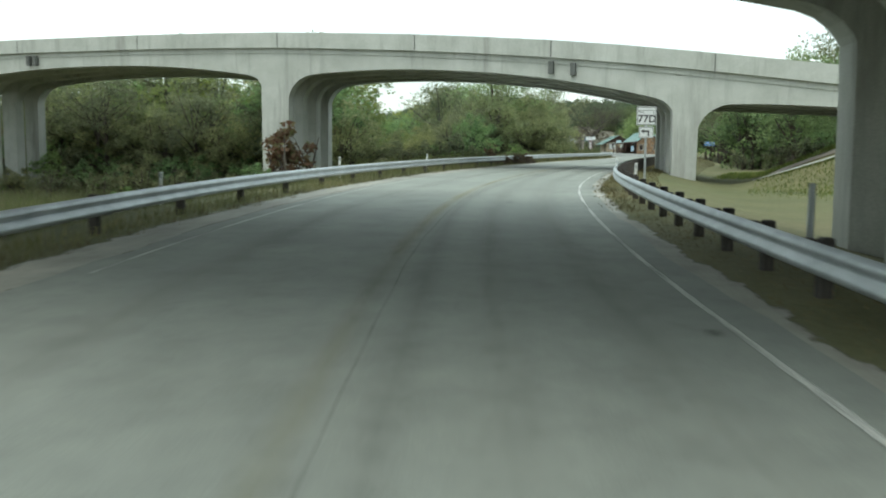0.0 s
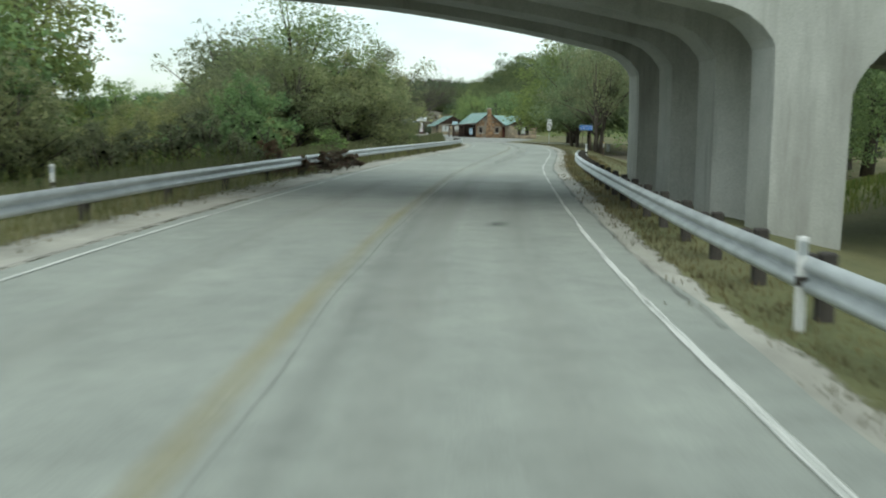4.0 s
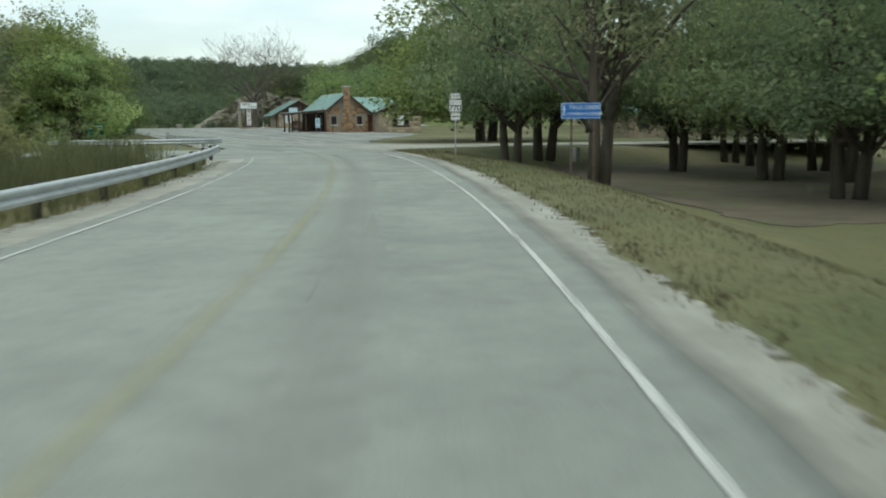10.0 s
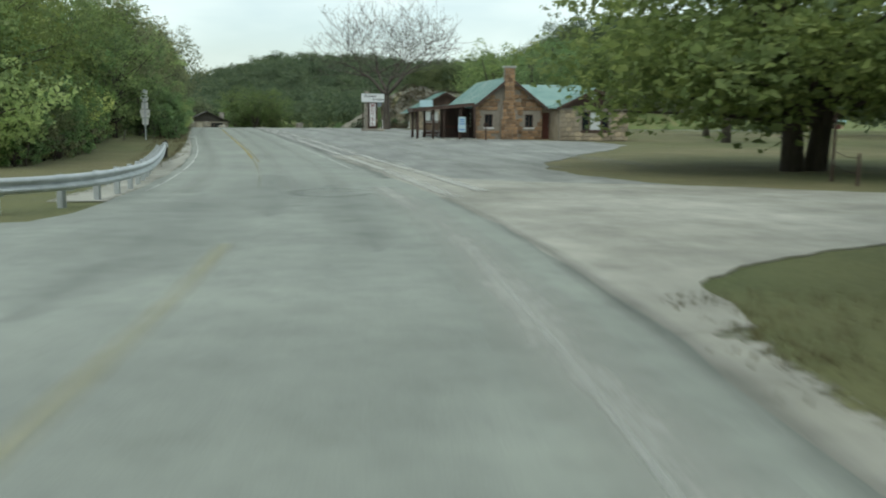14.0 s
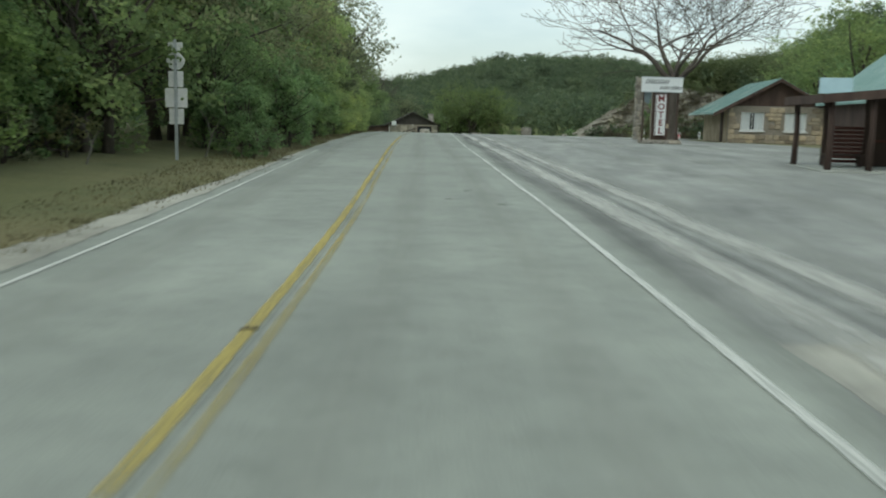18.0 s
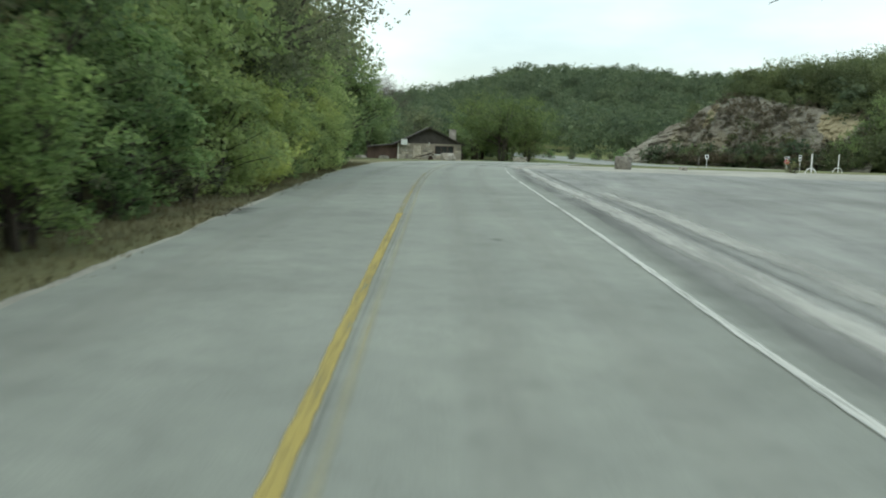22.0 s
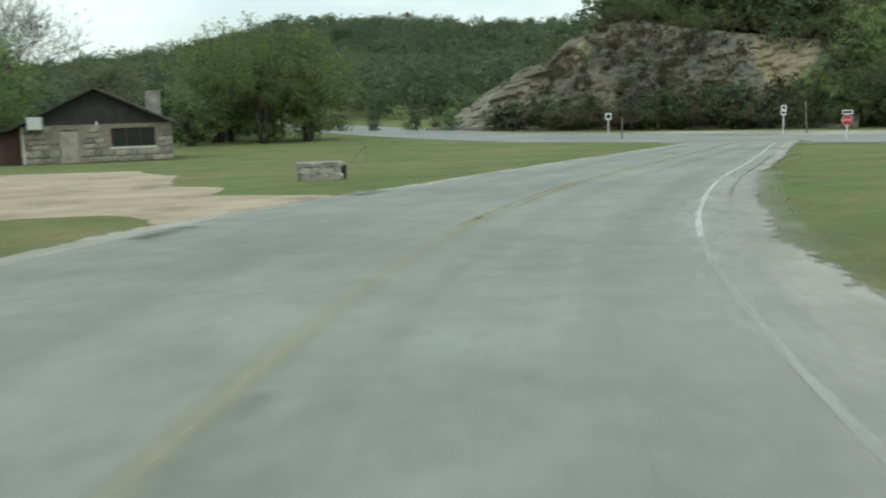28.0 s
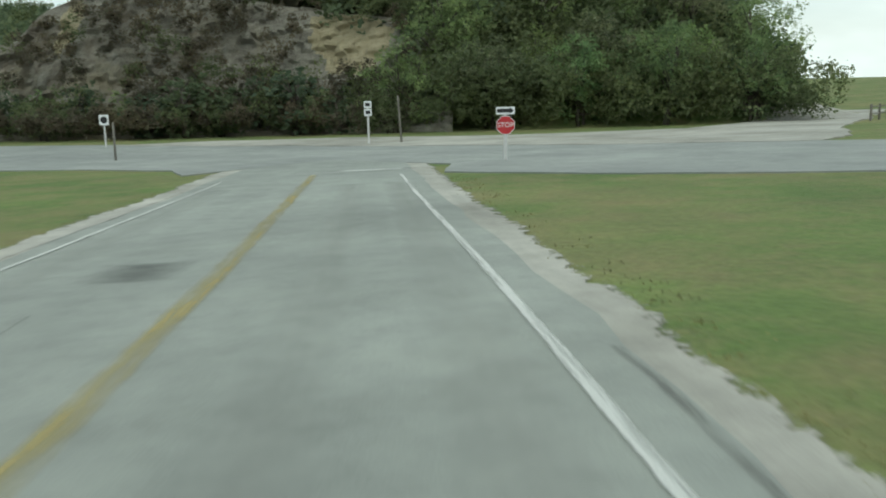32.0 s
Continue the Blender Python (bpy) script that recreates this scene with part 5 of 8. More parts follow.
def pole(x, y, h, r, label, mat="bark_pale", lean=0.0, category="post"):
    z = height(x, y)
    return solo("pole", Mesh().tube([(0, 0, -0.3), (0, 0, h * 0.5), (0, 0, h)], [r, r * 0.9, r * 0.75], 8), M[mat], label, category, "poles and posts", m=pose(x, y, z, 0, lean, 0), smooth=True)


pole(44.3, 342.3, 1.75, 0.06, "weathered wooden marker post beside the highway")
pole(59.7, 342.2, 2.6, 0.06, "leaning pale wooden pole beyond the highway", lean=-4)
pole(43.9, 148.3, 1.5, 0.035, "thin leaning steel post under the trees", "rusty_post", lean=-5)
pole(-8.5, 331.9, 13.0, 0.14, "tall weathered wooden utility pole above the grass", "bark_pale", category="utility pole")

# ---- masonry and buildings ----
def rough_stone(seed):
    """A unit stone, one metre each way, with a chipped face and cut corners; it is scaled to size."""
    r = random.Random(seed)
    g = Mesh()
    c = [r.uniform(0.06, 0.2) for _ in range(8)]
    ring = [(-0.5 + c[0], -0.5), (0.5 - c[1], -0.5), (0.5, -0.5 + c[2]), (0.5, 0.5 - c[3]), (0.5 - c[4], 0.5), (-0.5 + c[5], 0.5), (-0.5, 0.5 - c[6]), (-0.5, -0.5 + c[7])]
    for y, k in ((0.5, 1.0), (-0.3, 1.0), (-0.5, 0.84)):
        g.v += [(x * k, y + (r.uniform(-0.12, 0.08) if k < 1 else 0), z * k) for x, z in ring]
    for a in (0, 8):
        g.f += [(a + i, a + (i + 1) % 8, a + 8 + (i + 1) % 8, a + 8 + i) for i in range(8)]
    g.f.append(tuple(16 + i for i in range(8)))
    return g


STONES = {k: [rough_stone(i).data("stone", M[k]) for i in range(7)] for k in ("stone_orange", "stone_tan", "stone_grey", "stone_pale")}


def stone_face(parent, mat, width, top, openings=(), row=0.3, long=(0.3, 0.75), seed=1, x0=0.0, proud=0.05, z0=0.0):
    """Fieldstones over a wall's face in its xz plane (front towards -y); top: its height as a function of x."""
    r = random.Random(seed)
    z = z0
    peak = max(top(x0 + width * i / 20) for i in range(21))
    while z < peak - 0.08:
        h = r.uniform(row * 0.7, row * 1.35)
        x = x0 - r.uniform(0, 0.2)
        while x < x0 + width - 0.05:
            w = r.uniform(*long)
            a, b = max(x, x0), min(x + w, x0 + width)
            mx, mz = (a + b) / 2, z + h / 2
            free = all(not (a < o[2] + 0.02 and b > o[0] - 0.02 and z < o[3] + 0.02 and z + h > o[1] - 0.02) for o in openings)
            if free and b - a > 0.12 and z + h * 0.75 < top(mx):
                o = part("stone", r.choice(STONES[mat]), None, parent)
                o.matrix_basis = pose(mx + r.uniform(-0.01, 0.01), -proud * 0.3, mz, 0, r.uniform(-4, 4), 0) @ Matrix.Diagonal((b - a - 0.025, proud * 2 * r.uniform(0.8, 1.4), h - 0.025, 1))
            x += w
        z += h


def wall_with_holes(x0, x1, top, openings, thick=0.3, y=0.0):
    """A wall in x and z, cut into columns at its openings, so that they go right through."""
    g = Mesh()
    cuts = sorted({x0, x1, *(o[0] for o in openings), *(o[2] for o in openings), *np.linspace(x0, x1, 9)})
    for a, b in zip(cuts, cuts[1:]):
        if b - a < 1e-6:
            continue
        spans, lo = [], -0.4
        for o in sorted((o for o in openings if o[0] <= a + 1e-6 and o[2] >= b - 1e-6), key=lambda o: o[1]):
            spans.append((lo, o[1], o[1]))
            lo = o[3]
        spans.append((lo, top(a), top(b)))
        for z0, za, zb in spans:
            if max(za, zb) > z0:
                g.prism([(a, z0), (b, z0), (b, zb), (a, za)], y, y + thick)
    # weld the columns into one body
    place, at = {}, []
    for q in g.v:
        at.append(place.setdefault(tuple(round(c, 4) for c in q), len(place)))
    faces = Counter()
    kept = {}
    for f in g.f:
        w = tuple(at[i] for i in f)
        if len(set(w)) == len(w):
            faces[frozenset(w)] += 1
            kept[frozenset(w)] = w
    g.v, g.f = list(place), [w for key, w in kept.items() if faces[key] == 1]
    return g


def window(parent, x0, z0, x1, z1, y=0.0, mat="timber_dark", pane="glass_dark", bars=0, sill=True, curtain=False):
    """A window set into an opening: frame, panes, glazing bars and sill."""
    w = part("window", Mesh().box(x0, y + 0.1, z0, x0 + 0.07, y + 0.2, z1).box(x1 - 0.07, y + 0.1, z0, x1, y + 0.2, z1).box(x0 + 0.07, y + 0.1, z1 - 0.07, x1 - 0.07, y + 0.2, z1).box(x0 + 0.07, y + 0.1, z0, x1 - 0.07, y + 0.2, z0 + 0.07), M[mat], parent)
    part("pane", Mesh().box(x0 + 0.05, y + 0.15, z0 + 0.05, x1 - 0.05, y + 0.16, z1 - 0.05), M[pane], w)
    for i in range(bars):
        x = x0 + (x1 - x0) * (i + 1) / (bars + 1)
        part("glazing_bar", Mesh().box(x - 0.02, y + 0.12, z0 + 0.07, x + 0.02, y + 0.149, z1 - 0.07), M[mat], w)
    if sill:
        part("sill", Mesh().box(x0 - 0.08, y - 0.1, z0 - 0.1, x1 + 0.08, y + 0.1, z0 - 0.004), M["white_paint"], w)
    if curtain:
        a, b, n = x0 + 0.08, x1 - 0.08, 12
        for c0, c1 in ([(a, b)] if curtain == "full" else [(a, a + (b - a) * 0.4), (b - (b - a) * 0.4, b)]):
            line = [(c0 + (c1 - c0) * i / n, y + 0.134 + 0.007 * (i % 2)) for i in range(n + 1)]
            g = Mesh()
            g.v += [(px, py, z) for px, py in line for z in (z0 + 0.06, z1 - 0.06)]
            g.f += [(2 * i, 2 * i + 2, 2 * i + 3, 2 * i + 1) for i in range(n)]
            part("curtain", g, M["curtain"], w)
    return w


def slope(x0, z0, x1, z1, y0, y1, t=0.1):
    """One roof slope from an eave (x0, z0) to a ridge (x1, z1)."""
    return Mesh().prism([(x0, z0), (x1, z1), (x1, z1 + t), (x0, z0 + t)], y0, y1)


def ribs(parent, x0, z0, x1, z1, y0, y1, step=0.5):
    """Standing seams on a metal roof slope."""
    for y in np.arange(y0 + step / 2, y1, step):
        part("seam", Mesh().prism([(x0, z0), (x1, z1), (x1, z1 + 0.03), (x0, z0 + 0.03)], y - 0.012, y + 0.012), M["roof_green"], parent)


# the restaurant: stone gable with chimney, long porch, and a tan stone wing
def restaurant():
    x, y = 42.75, 203.4
    b = thing("restaurant", pose(x, y, float(level(203)) - 0.05, 0, 0, 0), "orange sandstone house with green metal roof, porch and chimney", "house")
    W, D, E, R = 5.3, 15.0, 2.65, 4.75
    top = lambda q: E + (R - E) * (1 - abs(q - W / 2) / (W / 2)) - 0.05
    holes = [(0.75, 0.95, 1.4, 1.95), (3.95, 0.95, 4.6, 1.95)]
    part("wall", wall_with_holes(0, W, top, holes), M["mortar"], b)
    stone_face(b, "stone_orange", W, top, [*holes, (1.95, 0, 3.0, 6)], seed=3)
    for o in holes:
        window(b, *o, bars=1, pane="glass_dark")
    part("wall", Mesh().box(0, 0.3, -0.4, 0.3, D, E), M["timber_dark"], b)
    part("wall", Mesh().box(W - 0.3, 0.3, -0.4, W, D, E), M["mortar"], b)
    part("wall", wall_with_holes(0.3, W - 0.3, top, [], 0.3, D - 0.3), M["mortar"], b)
    c = part("chimney", Mesh().prism([(1.95, -0.3), (3.35, -0.3), (3.3, 1.6), (3.1, 2.6), (3.0, 3.0), (3.0, 5.5), (2.2, 5.5), (2.2, 3.0), (2.05, 2.4), (1.95, 1.6)][::-1], -0.45, -0.004), M["mortar"], b)
    for z0, z1, a0, a1, sd in ((0, 1.6, 1.95, 3.3, 7), (1.6, 3.0, 2.08, 3.08, 8), (3.0, 5.45, 2.2, 3.0, 9)):
        g = new("face")
        g.parent = b
        r = random.Random(sd)
        z = z0
        while z < z1 - 0.1:
            h = min(r.uniform(0.18, 0.32), z1 - z)
            q = a0
            while q < a1 - 0.05:
                w = min(r.uniform(0.25, 0.5), a1 - q)
                o = part("stone", r.choice(STONES["stone_orange"]), None, c)
                o.matrix_basis = pose(q + w / 2, -0.46, z + h / 2) @ Matrix.Diagonal((w - 0.02, 0.09, h - 0.02, 1))
                q += w
            z += h
        bpy.data.objects.remove(g)
    part("chimney_cap", Mesh().block(2.1, -0.5, 5.5, 3.1, 0.1, 5.62, 0.02), M["concrete"], b)
    for x0, x1 in ((-0.35, W / 2), (W + 0.35, W / 2)):
        z0 = E - 0.35 * (R - E) / (W / 2)
        part("roof", slope(x0, z0, x1, R, -0.45, D + 0.4), M["roof_green"], b)
        ribs(b, x0, z0 + 0.1, x1, R + 0.1, -0.45, D + 0.4, 0.6)
        part("barge_board", slope(x0, z0 - 0.16, x1, R - 0.16, -0.48, -0.44, 0.24), M["timber_dark"], b)
    # porch
    part("porch_roof", slope(-4.9, 2.28, -0.3, 2.72, -1.4, 3.0, 0.09), M["roof_green"], b)
    part("porch_fascia", Mesh().box(-4.95, -1.4, 2.1, -4.9, 3.0, 2.37).prism([(-4.9, 2.1), (-0.3, 2.54), (-0.3, 2.8), (-4.9, 2.36)], -1.44, -1.4), M["timber_dark"], b)
    part("porch_floor", Mesh().box(-4.8, -1.2, -0.3, -0.004, 2.8, 0.1), M["concrete"], b)
    for px, py in ((-4.6, -1.1), (-4.6, 2.6), (-2.6, -1.1), (-1.3, -1.1), (-2.3, 2.6), (-0.25, -1.1), (-3.65, 2.6), (-3.4, -1.1)):
        part("porch_post", Mesh().tube([(px, py, 0.1), (px + 0.03, py, 1.2), (px, py, 2.3 + (px + 4.6) * 0.09)], [0.11, 0.095, 0.1], 8), M["timber_dark"], b, smooth=True)
    part("porch_rail", Mesh().tube([(-2.3, 2.6, 0.95), (-0.25, 2.6, 0.95)], 0.05, 6), M["timber_red"], b)
    for i in range(9):
        part("slat", Mesh().box(-3.6, 2.62, 0.2 + 0.14 * i, -2.35, 2.66, 0.3 + 0.14 * i), M["timber_red"], b)
    # added dark board: its colour stands in for shade inside the porch
    part("screen", Mesh().box(-2.3, 2.62, 0.1, -0.05, 2.7, 2.5), M["timber_dark"], b, "dark board standing in for the shaded porch interior")
    bench = part("porch_bench", Mesh().box(-3.9, 1.6, 0.45, -2.6, 2.1, 0.52), M["timber_dark"], b)
    for q in (-3.8, -2.7):
        part("bench_leg", Mesh().box(q - 0.04, 1.65, 0.1, q + 0.04, 2.05, 0.45), M["timber_dark"], bench)
    d = part("door", Mesh().box(-0.03, 5.2, 0.1, 0.0, 6.2, 2.15), M["timber_red"], b)
    part("door_handle", Mesh().tube([(-0.07, 6.05, 1.05), (-0.07, 6.05, 1.2)], 0.015, 6), M["steel"], d)
    for py in (2.0, 8.2):
        w = part("window", Mesh().box(-0.04, py, 0.95, 0.0, py + 1.2, 1.05).box(-0.04, py, 1.95, 0.0, py + 1.2, 2.05).box(-0.04, py, 1.05, 0.0, py + 0.08, 1.95).box(-0.04, py + 1.12, 1.05, 0.0, py + 1.2, 1.95), M["white_paint"], b)
        part("pane", Mesh().box(-0.02, py + 0.08, 1.05, -0.006, py + 1.12, 1.95), M["glass_dark"], w)
    # link and wing
    part("wall", wall_with_holes(W, W + 0.75, lambda q: E, [(5.42, 0.05, 5.98, 2.1)], 0.25, 0.4), M["stone_tan"], b)
    d = part("door", Mesh().box(5.42, 0.5, 0.05, 5.98, 0.55, 2.1), M["timber_red"], b, "dark red side door")
    part("door_handle", Mesh().tube([(5.9, 0.47, 1.0), (5.9, 0.47, 1.12)], 0.015, 6), M["steel"], d)
    x0, x1, y0 = 6.0, 11.4, -2.6
    E2, R2 = 2.55, 3.85
    top2 = lambda q: E2 + (R2 - E2) * (1 - abs(q - (x0 + x1) / 2) / ((x1 - x0) / 2)) - 0.05
    hole = [(7.75, 0.75, 9.85, 2.2)]
    wing = part("wing_wall", wall_with_holes(x0, x1, lambda q: min(E2 - 0.1, top2(q)), hole), M["mortar"], b)
    wing.matrix_basis = pose(0, y0, 0)
    stone_face(wing, "stone_tan", x1 - x0, lambda q: E2 - 0.1, hole, seed=11, x0=x0)
    part("gable_board", Mesh().prism([(x0 + 0.05, E2 - 0.1), (x1 - 0.05, E2 - 0.1), ((x0 + x1) / 2, R2 - 0.06)], 0, 0.2), M["timber_dark"], b, "dark brown boarded gable").matrix_basis = pose(0, y0 + 0.02, 0)
    part("vent", Mesh().box(8.5, -0.03, 3.0, 8.85, 0.02, 3.45), M["white_paint"], b).matrix_basis = pose(0, y0, 0)
    for o, cu in (((7.75, 0.75, 8.35, 2.2), False), ((8.35, 0.75, 9.3, 2.2), "full"), ((9.3, 0.75, 9.85, 2.2), False)):
        w = window(wing, *o, sill=False, bars=0, curtain=cu)
    part("sill", Mesh().box(7.65, -0.1, 0.6, 9.95, 0.1, 0.746), M["timber_dark"], wing)
    part("wall", Mesh().box(x0, y0 + 0.3, -0.4, x0 + 0.3, 6, E2 - 0.1), M["stone_tan"], b)
    part("wall", Mesh().box(x1 - 0.3, y0 + 0.3, -0.4, x1, 6, E2 - 0.1), M["stone_tan"], b)
    for a0, a1 in ((x0 - 0.35, (x0 + x1) / 2), (x1 + 0.35, (x0 + x1) / 2)):
        z0 = E2 - 0.17
        part("wing_roof", slope(a0, z0, a1, R2, y0 - 0.45, 6), M["roof_green"], b)
        ribs(b, a0, z0 + 0.1, a1, R2 + 0.1, y0 - 0.45, 2.0, 0.6)
        part("barge_board", slope(a0, z0 - 0.14, a1, R2 - 0.14, y0 - 0.48, y0 - 0.44, 0.22), M["timber_dark"], b)
    g = Mesh()
    g.v += [(3.2, 0.0, 2.62), (9.2, 0.0, 2.62), (9.2, 3.2, 4.35), (3.2, 3.2, 4.35), (9.2, 6.4, 2.62), (3.2, 6.4, 2.62), (3.2, 0.0, 2.52), (9.2, 0.0, 2.52)]
    g.f += [(0, 1, 2, 3), (3, 2, 4, 5), (6, 7, 1, 0)]
    part("link_roof", g, M["roof_green"], b)
    return b


restaurant()
s = thing("mailbox", pose(43.2, 201.2, float(level(201)) - 0.1), "dark mailbox on a wooden post before the stone gable", "mailbox")
part("post", Mesh().block(-0.05, -0.05, -0.1, 0.05, 0.05, 1.1, 0.01), M["timber_dark"], s)
part("box", Mesh().prism([(-0.14, 1.1), (0.14, 1.1), (0.14, 1.28), (0.08, 1.37), (-0.08, 1.37), (-0.14, 1.28)][::-1], -0.25, 0.25), M["iron"], s)
s = thing("sandwich_board", pose(41.4, 201.25, float(level(201)) - 0.03, 0, 0, -10), "pale blue menu board on legs before the porch", "sign board")
part("board", Mesh().block(-0.28, -0.02, 0.62, 0.28, 0.02, 1.75, 0.01), M["sign_pale_blue"], s)
part("leg", Mesh().box(-0.27, 0.02, 0, -0.22, 0.06, 1.7), M["timber_dark"], s)
part("leg", Mesh().box(0.22, 0.02, 0, 0.27, 0.06, 1.7), M["timber_dark"], s)
for z0, w in ((1.55, 0.36), (1.4, 0.3), (1.22, 0.4), (0.8, 0.44)):
    part("text_bar", Mesh().box(-w / 2, -0.026, z0 - 0.035, w / 2, -0.0205, z0 + 0.035), M["sign_blue"], s)
s = thing("porch_sign", pose(39.2, 205.5, float(level(205)) + 2.42, 0, 0, -8), "pale blue roof sign with unreadable lettering", "sign board")
part("board", Mesh().block(-0.52, -0.03, 0, 0.52, 0.03, 0.52, 0.01), M["sign_pale_blue"], s)
part("bracket", Mesh().box(-0.4, 0.03, -0.2, -0.35, 0.08, 0.45).box(0.35, 0.03, -0.2, 0.4, 0.08, 0.45), M["timber_dark"], s)


def motel_house():
    x, y = 41.8, 235.8
    b = thing("motel_cabin", pose(x, y, float(level(236)) - 0.05, 0, 0, 0), "stone motel cabin with green metal roof and curtained windows", "house")
    W, D, E, R = 6.2, 9.0, 2.45, 4.15
    top = lambda q: E + (R - E) * (1 - abs(q - W / 2) / (W / 2)) - 0.05
    holes = [(0.8, 0.85, 2.3, 2.05), (3.6, 0.85, 5.0, 2.05)]
    w = part("wall", wall_with_holes(0, W, lambda q: min(E, top(q)), holes), M["mortar"], b)
    stone_face(w, "stone_tan", W, lambda q: E, holes, seed=21)
    part("gable_board", Mesh().prism([(0.05, E), (W - 0.05, E), (W / 2, R - 0.06)], 0, 0.2), M["timber_dark"], b, "dark boarded gable").matrix_basis = pose(0, 0.03, 0)
    window(b, *holes[0], bars=1, mat="white_paint", curtain=True)
    window(b, *holes[1], bars=2, mat="white_paint", curtain="full")
    part("wall", Mesh().box(0, 0.3, -0.4, 0.3, D, E), M["stone_tan"], b)
    part("wall", Mesh().box(W - 0.3, 0.3, -0.4, W, D, E), M["stone_tan"], b)
    part("wall", wall_with_holes(0.3, W - 0.3, top, [], 0.3, D - 0.3), M["mortar"], b)
    d = part("door", Mesh().box(-0.04, 1.6, 0.05, -0.004, 2.5, 2.1), M["timber_dark"], b)
    part("door_handle", Mesh().tube([(-0.08, 2.4, 1.0), (-0.08, 2.4, 1.12)], 0.015, 6), M["steel"], d)
    for x0, x1 in ((-1.1, W / 2), (W + 0.4, W / 2)):
        z0 = E - abs(min(x0, W - x0)) * (R - E) / (W / 2)
        part("roof", slope(x0, z0, x1, R, -0.5, D + 0.4), M["roof_green"], b)
        ribs(b, x0, z0 + 0.1, x1, R + 0.1, -0.5, D + 0.4, 0.6)
        part("barge_board", slope(x0, z0 - 0.14, x1, R - 0.14, -0.53, -0.49, 0.22), M["timber_dark"], b)


motel_house()


def motel_sign():
    s = thing("motel_sign", pose(36.2, 226.6, float(level(226)) - 0.02, 0, 0, 12), "motel sign with white name board on a stone pillar", "motel sign")
    s.scale = (1, 1, 0.93)
    part("core", Mesh().box(-0.4, 0.12, 0, 0.44, 0.5, 3.15), M["mortar"], s)
    base = part("base", Mesh().box(-1.0, -0.3, 0, 1.1, 0.8, 0.25), M["mortar"], s)
    stone_face(base, "stone_grey", 2.2, lambda q: 0.42, seed=31, x0=-1.05, proud=0.16, row=0.3)
    for o in base.children:
        o.matrix_basis = Matrix.Translation((0, -0.32, 0)) @ o.matrix_basis
    pillar = part("pillar", Mesh().box(-0.46, 0.08, 0.25, 0.5, 0.12, 3.1), M["timber_dark"], s)
    stone_face(pillar, "stone_tan", 1.0, lambda q: 3.15, [(-0.32, 0.3, 0.34, 3.1)], seed=33, x0=-0.48, proud=0.05, long=(0.14, 0.2))
    for o in pillar.children:
        o.matrix_basis = Matrix.Translation((0, 0.06, 0)) @ o.matrix_basis
    b = part("upright_board", Mesh().block(-0.3, -0.06, 0.5, 0.32, 0.08, 3.02, 0.015), M["sign_white"], s)
    part("board_frame", Mesh().box(-0.3, -0.07, 0.5, -0.27, -0.061, 3.0).box(0.29, -0.07, 0.5, 0.32, -0.061, 3.0).box(-0.27, -0.07, 0.5, 0.29, -0.061, 0.53).box(-0.27, -0.07, 2.96, 0.29, -0.061, 3.0), M["timber_red"], b)
    for i, ch in enumerate("MOTEL"):
        part("letter", lettering(ch, 0.52, M["sign_maroon"], 1.0, 0.012, "letter"), None, b).matrix_basis = pose(0.01, -0.064, 2.72 - i * 0.485)
    n = part("name_board", Mesh().block(-1.15, -0.1, 3.12, 1.2, 0.12, 4.02, 0.02), M["sign_white"], s)
    part("board_frame", Mesh().box(-1.16, -0.11, 3.1, 1.21, -0.101, 3.15).box(-1.16, -0.11, 3.98, 1.21, -0.101, 4.03), M["steel"], n)
    # the name itself as loose strokes
    r = random.Random(5)
    for x0, x1, z0, hh in ((-0.98, 0.35, 3.73, 0.26), (-0.15, 1.08, 3.37, 0.2)):
        x = x0
        while x < x1:
            w = r.uniform(0.1, 0.17)
            a, c = r.uniform(-0.06, 0.06), r.uniform(-0.04, 0.08)
            part("stroke", Mesh().prism([(x, z0 - hh / 2 + a * 0.3), (x + 0.06, z0 - hh / 2 + a * 0.3), (x + w * 0.75 + 0.055, z0 + hh / 2 + c * 0.5), (x + w * 0.75, z0 + hh / 2 + c * 0.5)], -0.106, -0.1005), M["sign_black"], n)
            x += w
    for x in (-1.0, 1.0):
        part("upright", Mesh().tube([(x, 0.06, 0.1), (x, 0.06, 3.15)], 0.04, 6), M["timber_dark"], s)
    return s


motel_sign()
s = thing("stone_pillar", pose(36.3, 239.4, height(36.3, 239.4), 0, 0, 8) @ Matrix.Diagonal((0.85, 0.85, 1, 1)), "tall square fieldstone pillar with vines beside the cabin", "pillar")
part("core", Mesh().block(-0.24, -0.24, -0.2, 0.24, 0.24, 4.3, 0.03), M["mortar"], s)
for a in range(4):
    f = part("face", Mesh().box(-0.23, -0.245, 0, 0.23, -0.241, 4.28), M["mortar"], s)
    stone_face(f, "stone_grey", 0.54, lambda q: 4.4, seed=61 + a, x0=-0.27, row=0.26, long=(0.2, 0.4))
    for o in f.children:
        o.matrix_basis = Matrix.Translation((0, -0.24, 0)) @ o.matrix_basis
    f.matrix_basis = pose(0, 0, 0, 0, 0, 90 * a)
plant_later = [("shrub_green", 37.25, 239.7, 1.15, 0.55), ("shrub", 37.0, 239.0, 0.6, 0.7)]
s = thing("satellite_dish", pose(37.5, 241.6, height(37.5, 241.6)), "grey satellite dish on a pipe beside the cabin", "satellite dish")
part("mast", Mesh().tube([(0, 0, -0.1), (0, 0, 3.0)], 0.05, 8), M["steel"], s)
g = Mesh()
